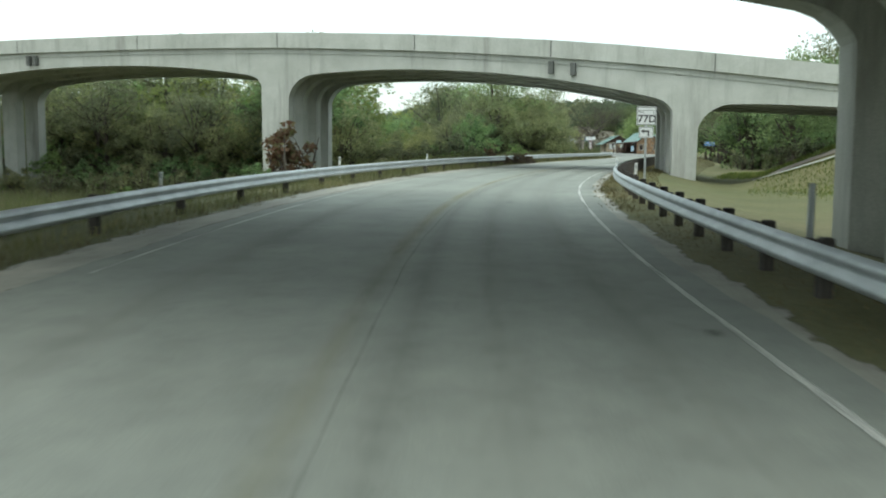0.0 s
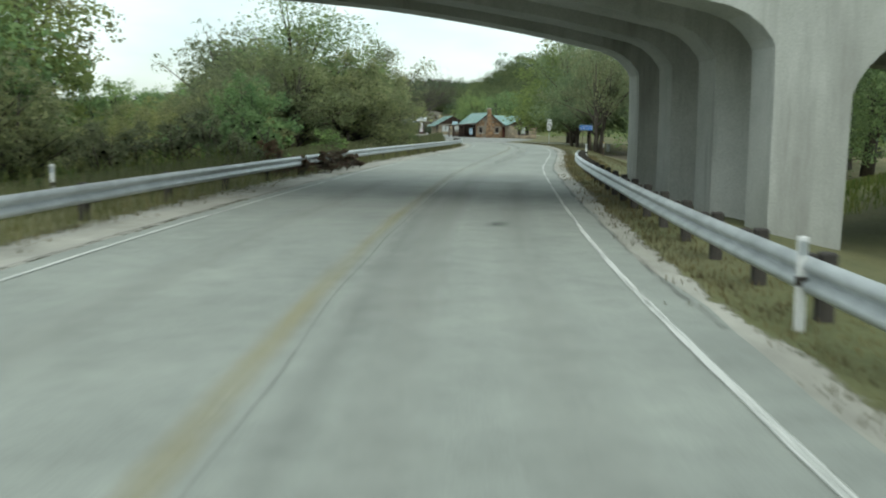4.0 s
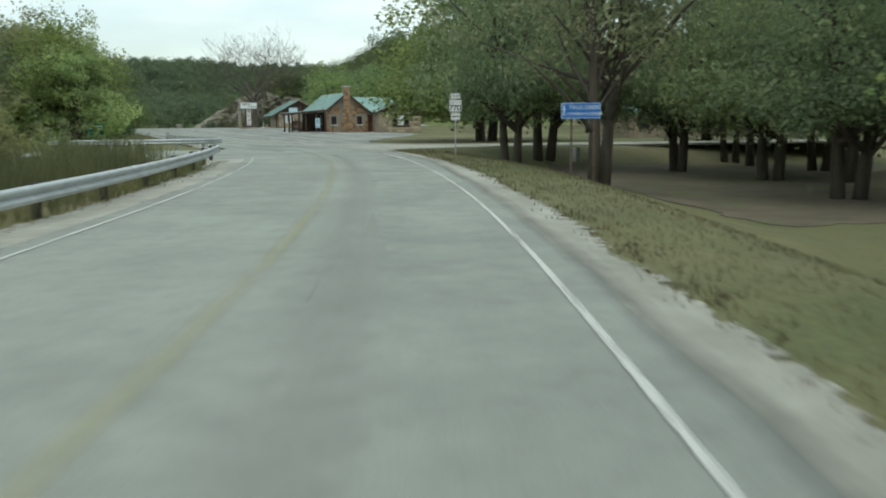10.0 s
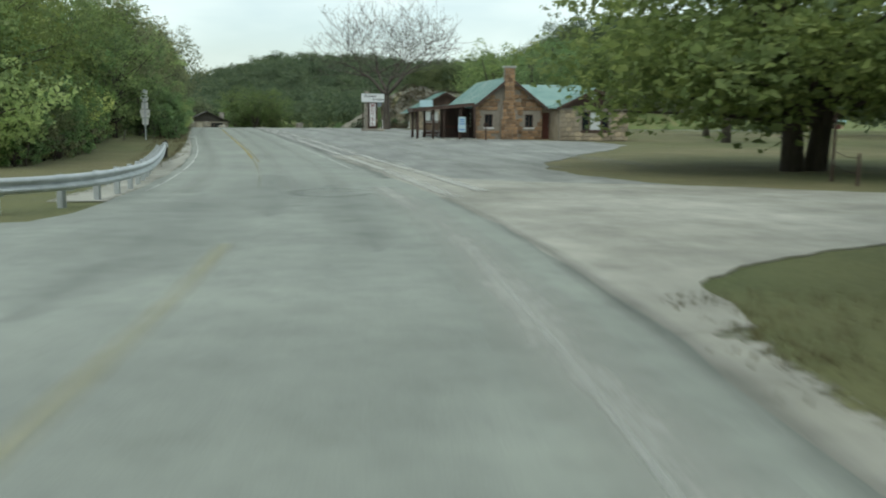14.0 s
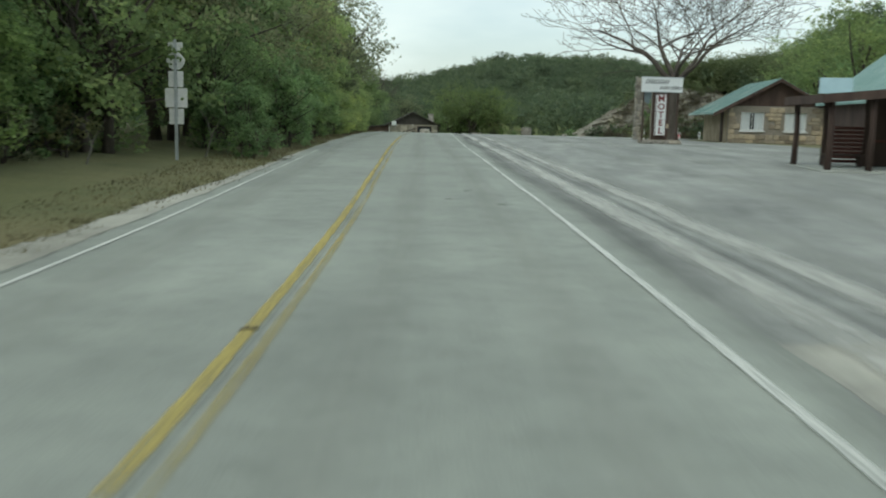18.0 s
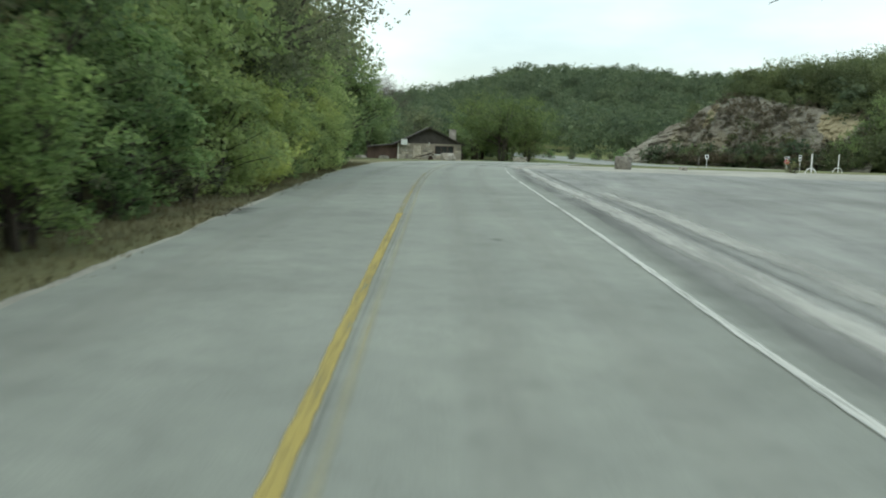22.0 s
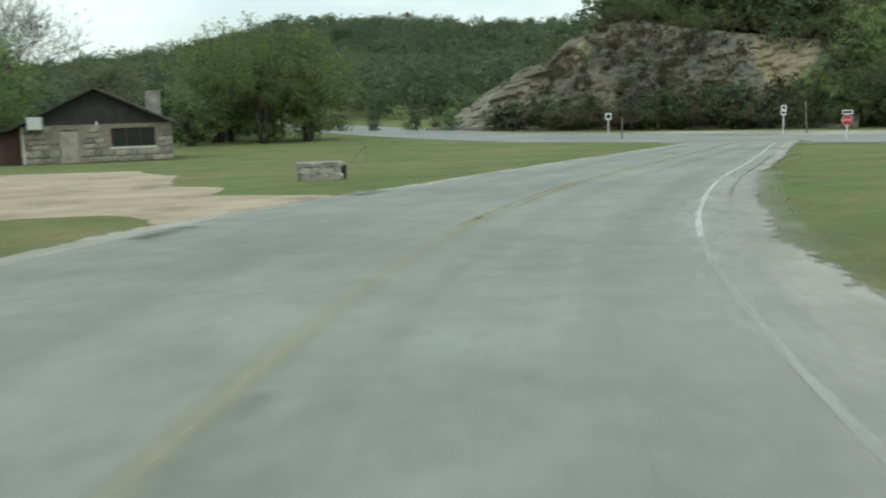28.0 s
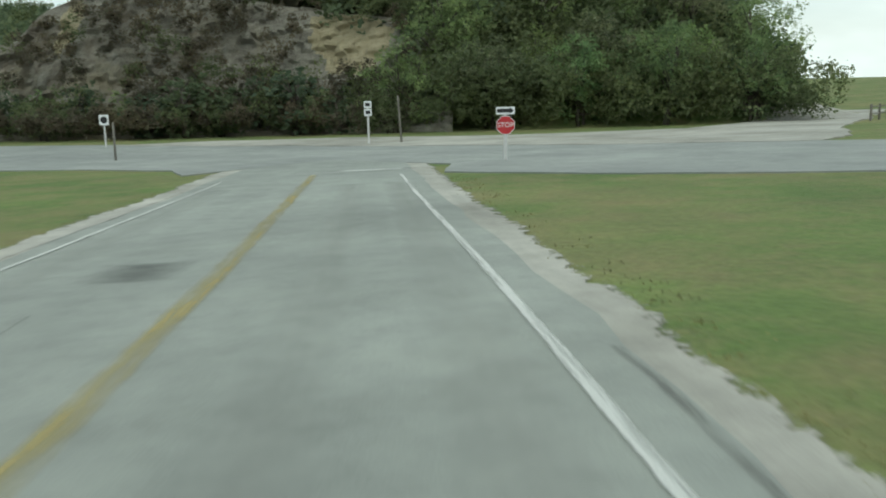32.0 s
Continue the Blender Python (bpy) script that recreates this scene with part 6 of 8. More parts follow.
for i in range(7):
    r = 0.75 * i / 6
    g.v += [(r * math.cos(a * math.pi / 8), -0.1 - 0.22 * (r / 0.75) ** 2, 3.2 + r * math.sin(a * math.pi / 8)) for a in range(16)]
    if i:
        g.f += [((i - 1) * 16 + a, (i - 1) * 16 + (a + 1) % 16, i * 16 + (a + 1) % 16, i * 16 + a) for a in range(16)]
part("dish", g, M["dish"], s, "dull blue-grey dish", True)


def stone_shop():
    """The old stone store at the road's bend, with its lean-to."""
    a, c = Vector((3.85, 327.7)), Vector((12.05, 329.15))
    W = (c - a).length
    t = math.degrees(math.atan2(c.y - a.y, c.x - a.x))
    b = thing("stone_store", pose(a.x, a.y, -1.5, 0, 0, t), "closed stone store with dark shingle gable and chimney", "house")
    E, R, D = 2.2, 4.2, 9.0
    top = lambda q: E + (R - E) * (1 - abs(q - W / 2) / (W / 2)) - 0.05
    holes = [(4.9, 0.85, 7.35, 1.95), (2.1, -0.4, 3.1, 1.95)]
    w = part("wall", wall_with_holes(0, W, lambda q: min(E, top(q)), holes, 0.35), M["mortar"], b)
    stone_face(w, "stone_grey", W, lambda q: E - 0.05, holes, seed=41, row=0.36, long=(0.35, 0.85))
    part("gable_board", Mesh().prism([(0.05, E), (W - 0.05, E), (W / 2, R - 0.06)], 0, 0.2), M["roof_brown"], b, "dark shingled gable").matrix_basis = pose(0, -0.02, 0)
    window(b, *holes[0], bars=2)
    part("door", Mesh().box(2.1, 0.12, 0, 3.1, 0.17, 1.95), M["stone_grey"], b, "pale boarded-up doorway")
    part("wall", Mesh().box(0, 0.35, -0.4, 0.35, D, E), M["stone_grey"], b)
    part("wall", Mesh().box(W - 0.35, 0.35, -0.4, W, D, E), M["stone_grey"], b)
    part("wall", wall_with_holes(0.35, W - 0.35, top, [], 0.3, D - 0.3), M["mortar"], b)
    for x0, x1 in ((-0.5, W / 2), (W + 0.5, W / 2)):
        z0 = E - 0.5 * (R - E) / (W / 2)
        part("roof", slope(x0, z0, x1, R, -0.6, D + 0.5, 0.12), M["roof_brown"], b)
    c = part("chimney", Mesh().block(W - 1.4, 3.0, 1.8, W - 0.5, 3.9, 4.1, 0.03), M["stone_grey"], b, "stone chimney above the eave")
    part("cooler", Mesh().block(0.5, -0.75, 2.0, 1.3, -0.1, 2.7, 0.02), M["curtain"], b, "pale air cooler on a bracket")
    part("bracket", Mesh().box(0.6, -0.7, 1.9, 0.66, 0, 2.0).box(1.14, -0.7, 1.9, 1.2, 0, 2.0), M["timber_dark"], b)
    part("lean_to", Mesh().prism([(-3.9, -0.4), (0.0, -0.4), (0.0, 2.0), (-3.9, 1.55)], 0.9, 6.0), M["timber_dark"], b, "dark timber lean-to")
    part("lean_to_roof", slope(-4.1, 1.55, -0.004, 2.05, 0.5, 6.3, 0.08), M["roof_brown"], b)
    part("downspout", Mesh().tube([(0.15, -0.09, 0), (0.15, -0.09, 2.2)], 0.05, 6), M["white_paint"], b)
    part("lamp", Mesh().tube([(W / 2, -0.1, 2.3), (W / 2, -0.2, 2.3), (W / 2, -0.25, 2.2)], 0.06, 6), M["white_paint"], b)


stone_shop()


def far_house(x, y, w, d, eave, ridge, turn, label):
    b = thing("house", pose(x, y, height(x, y), 0, 0, turn), label, "house", "houses among the trees")
    part("wall", Mesh().box(0, 0, -0.5, w, d, eave), M["stone_tan"], b)
    for y0, y1 in ((-0.5, d / 2), (d + 0.5, d / 2)):
        g = Mesh()
        g.v += [(-0.5, y0, eave - 0.1), (w + 0.5, y0, eave - 0.1), (w + 0.5, y1, ridge), (-0.5, y1, ridge), (-0.5, y0, eave - 0.2), (w + 0.5, y0, eave - 0.2)]
        g.f += [(0, 1, 2, 3), (4, 5, 1, 0)]
        part("roof", g, M["roof_green"], b)
    for i in range(3):
        q = w * (i + 0.6) / 3.4
        wn = part("window", Mesh().box(q - 0.5, -0.04, 0.9, q + 0.5, -0.004, 1.9), M["timber_dark"], b)
        part("pane", Mesh().box(q - 0.42, -0.05, 0.98, q + 0.42, -0.041, 1.82), M["glass_dark"], wn)
    part("door", Mesh().box(w * 0.86, -0.05, 0, w * 0.86 + 0.9, -0.004, 2.0), M["timber_red"], b)


far_house(66, 171, 10, 7, 2.5, 4.2, 4, "low stone house with green metal roof behind the lawn")
far_house(70, 128, 9, 7, 2.5, 4.2, 30, "low house with green roof among the trees")
far_house(150, 352, 12, 7, 2.4, 4.0, -30, "low house on top of the green field")


sheet("leaf_litter", [(38.5, 114), (37.6, 121), (38.0, 128), (39.2, 134), (41.5, 139.5), (47, 142.6), (60, 141.5), (67, 136), (64, 122), (53, 113), (44, 110.5)], 0.03, M["litter"], rag=1.2, label="brown bare soil and leaf litter under the trees", category="leaf litter", follow=height)


# ---- boulders and iron ----
def boulder(x, y, sx, sy, sz, seed, label, sink=0.15, name="boulder", mat="boulder"):
    bm = bmesh.new()
    bmesh.ops.create_icosphere(bm, subdivisions=4, radius=1)
    for v in bm.verts:
        n = v.co.normalized()
        k = 1 + 0.28 * noise.noise(n * 1.3 + Vector((seed, 0, 0))) + 0.14 * noise.noise(n * 3.1 + Vector((0, seed, 0))) + 0.05 * noise.noise(n * 8 + Vector((0, 0, seed)))
        q = n * k
        q = Vector((max(-0.82, min(0.82, q.x)), max(-0.82, min(0.82, q.y)), max(-0.8, min(0.74, q.z))))
        v.co = (q.x * sx / 1.6, q.y * sy / 1.6, (q.z + 0.75) * sz / 1.5)
    me = bpy.data.meshes.new(name)
    bm.to_mesh(me)
    bm.free()
    me.materials.append(M[mat])
    me.polygons.foreach_set("use_smooth", [True] * len(me.polygons))
    return solo(name, me, None, label, "boulder", "pale boulders", m=pose(x, y, height(x, y) - sink, 0, 0, seed * 40))


boulder(15.2, 286.9, 1.1, 0.85, 0.78, 1, "large pale limestone boulder on the grass")
boulder(28.1, 265.2, 1.05, 0.9, 0.95, 2, "dark grey limestone boulder at the lot's edge", mat="boulder_dark")
boulder(32.0, 268.5, 0.5, 0.4, 0.4, 3, "small limestone rock on gravel")
boulder(9.6, 287.7, 0.75, 0.6, 0.4, 4, "pale limestone rock on the grass")
boulder(6.5, 293, 0.9, 0.7, 0.4, 6, "low weathered rock on the grass")


def stone_bench():
    """A low bench of pale rubble under a flat slab."""
    s = thing("stone_bench", pose(20.75, 300.0, height(20.75, 300.0) - 0.03, 0, 0, 6), "low bench of pale mottled rubble with flat slab top", "bench")
    r = random.Random(9)
    part("core", Mesh().box(-0.5, -0.2, 0, 0.5, 0.2, 0.42), M["mortar"], s)
    for side in (-1, 1):
        for z, h in ((0.0, 0.24), (0.22, 0.22)):
            x = -0.62
            while x < 0.5:
                w = r.uniform(0.2, 0.42)
                o = part("stone", r.choice(STONES["stone_pale"]), None, s)
                o.matrix_basis = pose(x + w / 2, 0.2 * side, z + h / 2, r.uniform(-8, 8), r.uniform(-14, 14), (0 if side < 0 else 180) + r.uniform(-12, 12)) @ Matrix.Diagonal((w, 0.22, h * r.uniform(0.95, 1.25), 1))
                x += w * 0.9
    bm = bmesh.new()
    bmesh.ops.create_cube(bm, size=1)
    bmesh.ops.subdivide_edges(bm, edges=bm.edges[:], cuts=6, use_grid_fill=True)
    for v in bm.verts:
        n = noise.noise(v.co * 4.0) * 0.05
        v.co = (v.co.x * (1.32 + n), v.co.y * (0.66 + n), v.co.z * 0.12 + 0.5 + 0.3 * n)
    me = bpy.data.meshes.new("slab")
    bm.to_mesh(me)
    bm.free()
    me.materials.append(M["boulder"])
    part("slab", me, None, s)


stone_bench()
s = thing("plough", pose(13.4, 286.6, height(13.4, 286.6), 0, 0, 0) @ Matrix.Scale(0.72, 4), "rusty old iron plough beside a boulder", "plough")
part("beam", Mesh().tube([(-1.5, 0, 0.05), (-1.2, 0, 0.3), (-0.4, 0.05, 0.45), (0.5, 0.05, 0.75), (1.0, 0.1, 0.55)], 0.06, 7), M["iron"], s)
part("handle", Mesh().tube([(0.3, 0.2, 0.6), (0.9, 0.35, 0.95), (1.2, 0.4, 0.9)], 0.035, 6), M["iron"], s)
part("handle", Mesh().tube([(0.3, -0.1, 0.6), (0.9, -0.3, 0.95), (1.2, -0.35, 0.9)], 0.035, 6), M["iron"], s)
part("share", Mesh().prism([(0.2, 0.0), (0.9, 0.05), (0.7, 0.5), (0.4, 0.45)], -0.04, 0.12), M["iron"], s)
part("wheel", Mesh().tube([(-0.9 + 0.28 * math.cos(a * math.pi / 8), 0.1, 0.28 + 0.28 * math.sin(a * math.pi / 8)) for a in range(17)], 0.03, 5), M["iron"], s)


def long_cabin():
    """The low motel row across the lawn, its long side to the road."""
    b = thing("motel_row", pose(70.5, 176.5, height(76, 176) - 0.05, 0, 0, -14), "long low brown motel row with green metal roof and porch posts", "house")
    W, D, E, R = 17.0, 7.0, 2.25, 3.7
    holes = [(x, 0.0, x + 0.9, 2.0) for x in (2.2, 8.0, 13.8)] + [(x, 0.8, x + 1.3, 1.8) for x in (4.2, 10.0)]
    w = part("wall", wall_with_holes(0, W, lambda q: E, holes), M["mortar"], b)
    stone_face(w, "stone_tan", W, lambda q: E, holes, seed=51, row=0.36, long=(0.4, 0.9))
    for h in holes[:3]:
        part("door", Mesh().box(h[0], 0.12, 0, h[2], 0.17, 2.0), M["timber_red"], b)
    for h in holes[3:]:
        window(b, *h, bars=1, mat="white_paint", curtain=True)
    part("wall", Mesh().box(0, 0.3, -0.4, 0.3, D, E).prism([(0, E), (0.3, E), (0.3, R - 0.1), (0, R - 0.1)], D / 2 - 0.3, D / 2 + 0.3), M["stone_tan"], b)
    part("wall", Mesh().box(W - 0.3, 0.3, -0.4, W, D, E), M["stone_tan"], b)
    part("wall", Mesh().box(0.3, D - 0.3, -0.4, W - 0.3, D, E), M["mortar"], b)
    turn = pose(0, 0, 0, 0, 0, 90) @ Matrix.Translation((0, -W - 0.5, 0))
    for y0, z0, y1 in ((-1.6, E - 0.35, D / 2), (D + 0.5, E - 0.1, D / 2)):
        g = slope(y0, z0, y1, R, 0.0, W + 1.0)
        part("roof", g, M["roof_green"], b, m=turn)
    for x in (0.2, 4.2, 8.4, 12.6, 16.8):
        part("porch_post", Mesh().box(x - 0.07, -1.45, -0.3, x + 0.07, -1.31, E - 0.28), M["timber_dark"], b)
    part("porch_floor", Mesh().box(-0.2, -1.6, -0.3, W + 0.2, -0.06, 0.06), M["concrete"], b)


long_cabin()


def wire_fence():
    f = thing("wire_fence", pose(47.1, 160.8, height(47.1, 160.8)), "two thin dark posts with sagging wire on the lawn", "fence")
    part("post", Mesh().tube([(0, 0, -0.2), (0.02, 0, 2.2)], 0.05, 7), M["timber_dark"], f)
    part("post", Mesh().tube([(-0.6, -2.4, -0.2), (-0.6, -2.4, 1.0)], 0.045, 7), M["timber_dark"], f)
    for z in (0.4, 0.85):
        part("wire", Mesh().tube([(0, 0, z + 0.15), (-0.3, -1.2, z), (-0.6, -2.4, z)], 0.012, 4), M["iron"], f)


wire_fence()


def rail_fence(places, label):
    """Two rails on short posts between the given places."""
    x0, y0 = places[0]
    z0 = height(x0, y0)
    f = thing("rail_fence", pose(x0, y0, z0), label, "fence")
    spots = [(x - x0, y - y0, height(x, y) - z0) for x, y in places]
    for x, y, z in spots:
        part("post", Mesh().block(x - 0.06, y - 0.06, z - 0.2, x + 0.06, y + 0.06, z + 1.05, 0.01), M["bark_pale"], f)
    for h in (0.45, 0.9):
        for a, b in zip(spots, spots[1:]):
            part("rail", Mesh().tube([(a[0], a[1], a[2] + h), (b[0], b[1], b[2] + h - 0.03)], 0.045, 6), M["bark_pale"], f)


rail_fence([(88 + 2.6 * i, 331.5 + 0.9 * i) for i in range(5)], "weathered two-rail fence beside the gravel lane")

s = thing("leaning_stakes", pose(22.8, 313.5, height(22.8, 313.5)), "two thin pale stakes leaning together on the grass", "stakes")
part("stake", Mesh().tube([(0, 0, -0.05), (-0.03, 0, 0.72)], 0.016, 5), M["bark_pale"], s)
part("stake", Mesh().tube([(-0.75, 0, -0.05), (-0.03, 0.02, 0.74)], 0.016, 5), M["bark_pale"], s)


def twig(x, y, length, turn):
    """A dry broken stick lying on the asphalt."""
    t = thing("twig", pose(x, y, float(level(y)) + 0.014, 0, 0, turn), "dry broken stick lying on the asphalt", "twig")
    h = length / 2
    part("stem", Mesh().tube([(-h, 0, 0.0), (-h * 0.3, 0.015, 0.01), (h * 0.4, -0.01, 0.008), (h, 0.02, 0.0)], [0.009, 0.012, 0.01, 0.005], 6), M["bark"], t)
    part("fork", Mesh().tube([(h * 0.2, 0, 0.01), (h * 0.55, 0.02, 0.012), (h * 0.8, 0.035, 0.004)], [0.01, 0.007, 0.003], 5), M["bark"], t)


twig(*beside(291.9, 0.1), 0.17, 10)
twig(*beside(184.0, 0.02), 0.16, 30)


def dead_stem(x, y, height_up, lean, turn):
    """A pale dead stem leaning out of the thicket."""
    t = thing("dead_branch", pose(x, y, height(x, y) - 0.05, 0, 0, turn), "pale dead stem leaning at the thicket's edge", "branch")
    part("stem", Mesh().tube([(0, 0, 0), (lean * 0.35, 0.05, height_up * 0.5), (lean, 0, height_up)], [0.03, 0.022, 0.01], 6), M["bark_pale"], t)
    part("fork", Mesh().tube([(lean * 0.3, 0.04, height_up * 0.45), (lean * 0.1, 0.1, height_up * 0.75), (-lean * 0.2, 0.12, height_up * 0.95)], [0.018, 0.012, 0.006], 5), M["bark_pale"], t)


for q, up, lean, turn in ((beside(206.5, -5.6), 1.6, 0.7, 10), (beside(209.5, -5.5), 1.3, 0.3, 160), (beside(200.5, -7.2), 1.2, 0.5, 30)):
    dead_stem(*q, up, lean, turn)


def hooped_stake(x, y, tall):
    """A white stake in the grass with a bent white hoop at its foot."""
    t = thing("marker_stake", pose(x, y, height(x, y), 0, 0, 15), "white marker stake with a small hoop at its foot", "marker stake", "white stakes by the drive")
    part("stake", Mesh().block(-0.045, -0.03, -0.1, 0.045, 0.03, tall, 0.012), M["white_paint"], t)
    part("hoop", Mesh().tube([(-0.38 * math.cos(a * math.pi / 8), 0.06, 0.36 * math.sin(a * math.pi / 8)) for a in range(9)], 0.045, 7), M["white_paint"], t)


hooped_stake(40.3, 271.0, 1.3)
hooped_stake(45.5, 283.0, 1.35)


def pedestal(x, y):
    """A utility pedestal in the lawn: a ribbed box with a sloped cap on a pad."""
    p = thing("utility_pedestal", pose(x, y, height(x, y) - 0.02, 0, 0, 20), "pale grey utility pedestal in the shaded lawn", "utility box")
    part("pad", Mesh().block(-0.24, -0.2, -0.1, 0.24, 0.2, 0.06, 0.01), M["concrete"], p)
    part("body", Mesh().block(-0.16, -0.12, 0.06, 0.16, 0.12, 0.72, 0.012), M["steel"], p)
    part("cap", Mesh().prism([(-0.15, 0.72), (0.15, 0.72), (0.15, 0.78), (-0.15, 0.83)], -0.18, 0.18), M["steel"], p)


pedestal(45.9, 142.2)

# ---- rock cut behind the crossing ----
def rock_material(name="cut_rock", warm=0.0):
    m, t, b = nodes_of(name)
    strata, blotch, fine = noise_at(t, 0.7, 8, 0.75, (0.6, 0.6, 1.3)), noise_at(t, 0.13, 5, 0.6), noise_at(t, 1.7, 9, 0.8)
    c = ramp(t, strata, [(0.36, (0.2, 0.185, 0.15)), (0.5, (0.26, 0.245, 0.2)), (0.64, (0.34, 0.325, 0.27))])
    c = mix(t, ramp(t, blotch, [(0.58, (0, 0, 0)), (0.66, (0.8, 0.8, 0.8))]), c, (0.28, 0.25, 0.17))
    c = mix(t, ramp(t, noise_at(t, 0.22, 4, 0.6, (1, 1, 0.7)), [(0.52, (0, 0, 0)), (0.62, (0.8, 0.8, 0.8))]), c, (0.19, 0.165, 0.125))
    c = mix(t, 0.6, c, ramp(t, fine, [(0.3, (0.62, 0.62, 0.62)), (0.7, (1.28, 1.28, 1.26))]), "MULTIPLY")
    if warm:
        c = mix(t, warm, c, (0.42, 0.36, 0.21))
    t.links.new(c, b.inputs["Base Color"])
    b.inputs["Roughness"].default_value = 0.98
    bump(t, b, fine, 0.9, 0.35)
    return m


M["rock"] = rock_material()
M["rock_ochre"] = rock_material("ochre_rock", 0.7)
OCHRE_RUN = 18.5


def hill_place(run, out):
    """World x, y from a place along and behind the crossing's far edge."""
    return 44 + run * 0.78 + out * 0.62, 362 - run * 0.62 + out * 0.78


def cliff():
    """A blocky rock face: ledges and split blocks stand out of the cut by different depths."""
    g = Mesh()
    runs, ts = np.arange(-21.6, 27, 0.28), np.linspace(0, 1, 70)
    for r in runs:
        for t in ts:
            out = 10.3 + 13.0 * t
            x, y = hill_place(r, out)
            z = float(terrain(x, y))
            tilt = z - 0.22 * r + 0.5 * noise.noise((r * 0.25, z * 0.4, 7))
            k = 1.2 + noise.noise((r * 0.16, t * 2.2, 1)) * 1.3 + abs(noise.noise((r * 0.5, t * 5, 5))) * 0.6
            k += 0.6 * noise.cell((r * 0.28 + 0.4 * noise.noise((r, z, 2)), tilt * 0.55, 3.3)) + 0.35 * noise.cell((r * 0.8, tilt * 1.5, 8.1)) + 0.25 * noise.noise((r * 2.2, z * 2.6, 4))
            k *= math.sin(math.pi * min(1, t * 1.1 + 0.03)) ** 0.5 * min(1, (r + 21.7) / 3)
            k = max(k, 0.0)
            g.v.append((x - (k + 0.3) * 0.62, y - (k + 0.3) * 0.78, z + 0.25 + 0.25 * k - (1.6 if t == 0 else 0.0)))
    n = len(ts)
    for i in range(len(runs) - 1):
        g.f += [(i * n + j, (i + 1) * n + j, (i + 1) * n + j + 1, i * n + j + 1) for j in range(n - 1)]
    face = solo("cliff", g, M["rock"], "weathered grey and ochre rock cut overgrown with shrubs", "cliff", kind="structure")
    # two seams of ochre stone with an uneven outline
    face.data.materials.append(M["rock_ochre"])
    for i in range(len(runs) - 1):
        for j in range(n - 1):
            r, t = runs[i], ts[j]
            e = 0.45 * noise.noise((r * 0.9, t * 9, 4)) + 0.25 * noise.noise((r * 3, t * 22, 9))
            if any(((r - a) / w) ** 2 + ((t - b) / u) ** 2 + e < 1 for a, w, b, u in ((OCHRE_RUN, 3.2, 0.62, 0.2), (OCHRE_RUN - 22.5, 1.2, 0.6, 0.14))):
                face.data.polygons[i * (n - 1) + j].material_index = 1
    return face


cliff()


# ---- plants ----
def leaves(centres, radii, count, size, rng, flat=0.8):
    """Folded leaf quads scattered through round clumps: vertices and faces."""
    c = np.repeat(np.asarray(centres, float), count, 0)
    r = np.repeat(np.asarray(radii, float), count)[:, None]
    n = len(c)
    d = rng.normal(size=(n, 3))
    d /= np.linalg.norm(d, axis=1)[:, None]
    p = c + d * r * (rng.random((n, 1)) ** 0.45) * np.array([1, 1, flat])
    a = rng.normal(size=(n, 3))
    a[:, 2] = a[:, 2] * 0.6 - 0.2
    a /= np.linalg.norm(a, axis=1)[:, None]
    b = np.cross(a, rng.normal(size=(n, 3)))
    b /= np.linalg.norm(b, axis=1)[:, None]
    s = size * rng.uniform(0.6, 1.35, (n, 1))
    up = np.cross(a, b) * s * 0.18
    v = np.stack([p - a * s * 0.5, p + b * s * 0.32 + up, p + a * s * 0.5, p - b * s * 0.32 + up], 1).reshape(-1, 3)
    return v, np.arange(n * 4).reshape(n, 4)


def quads(name, v, f, mat):
    me = bpy.data.meshes.new(name)
    me.vertices.add(len(v))
    me.vertices.foreach_set("co", np.ascontiguousarray(v, dtype=np.float32).ravel())
    me.loops.add(f.size)
    me.loops.foreach_set("vertex_index", f.ravel().astype(np.int32))
    me.polygons.add(len(f))
    me.polygons.foreach_set("loop_start", np.arange(0, f.size, f.shape[1], dtype=np.int32))
    me.update(calc_edges=True)
    me.materials.append(mat)
    return me


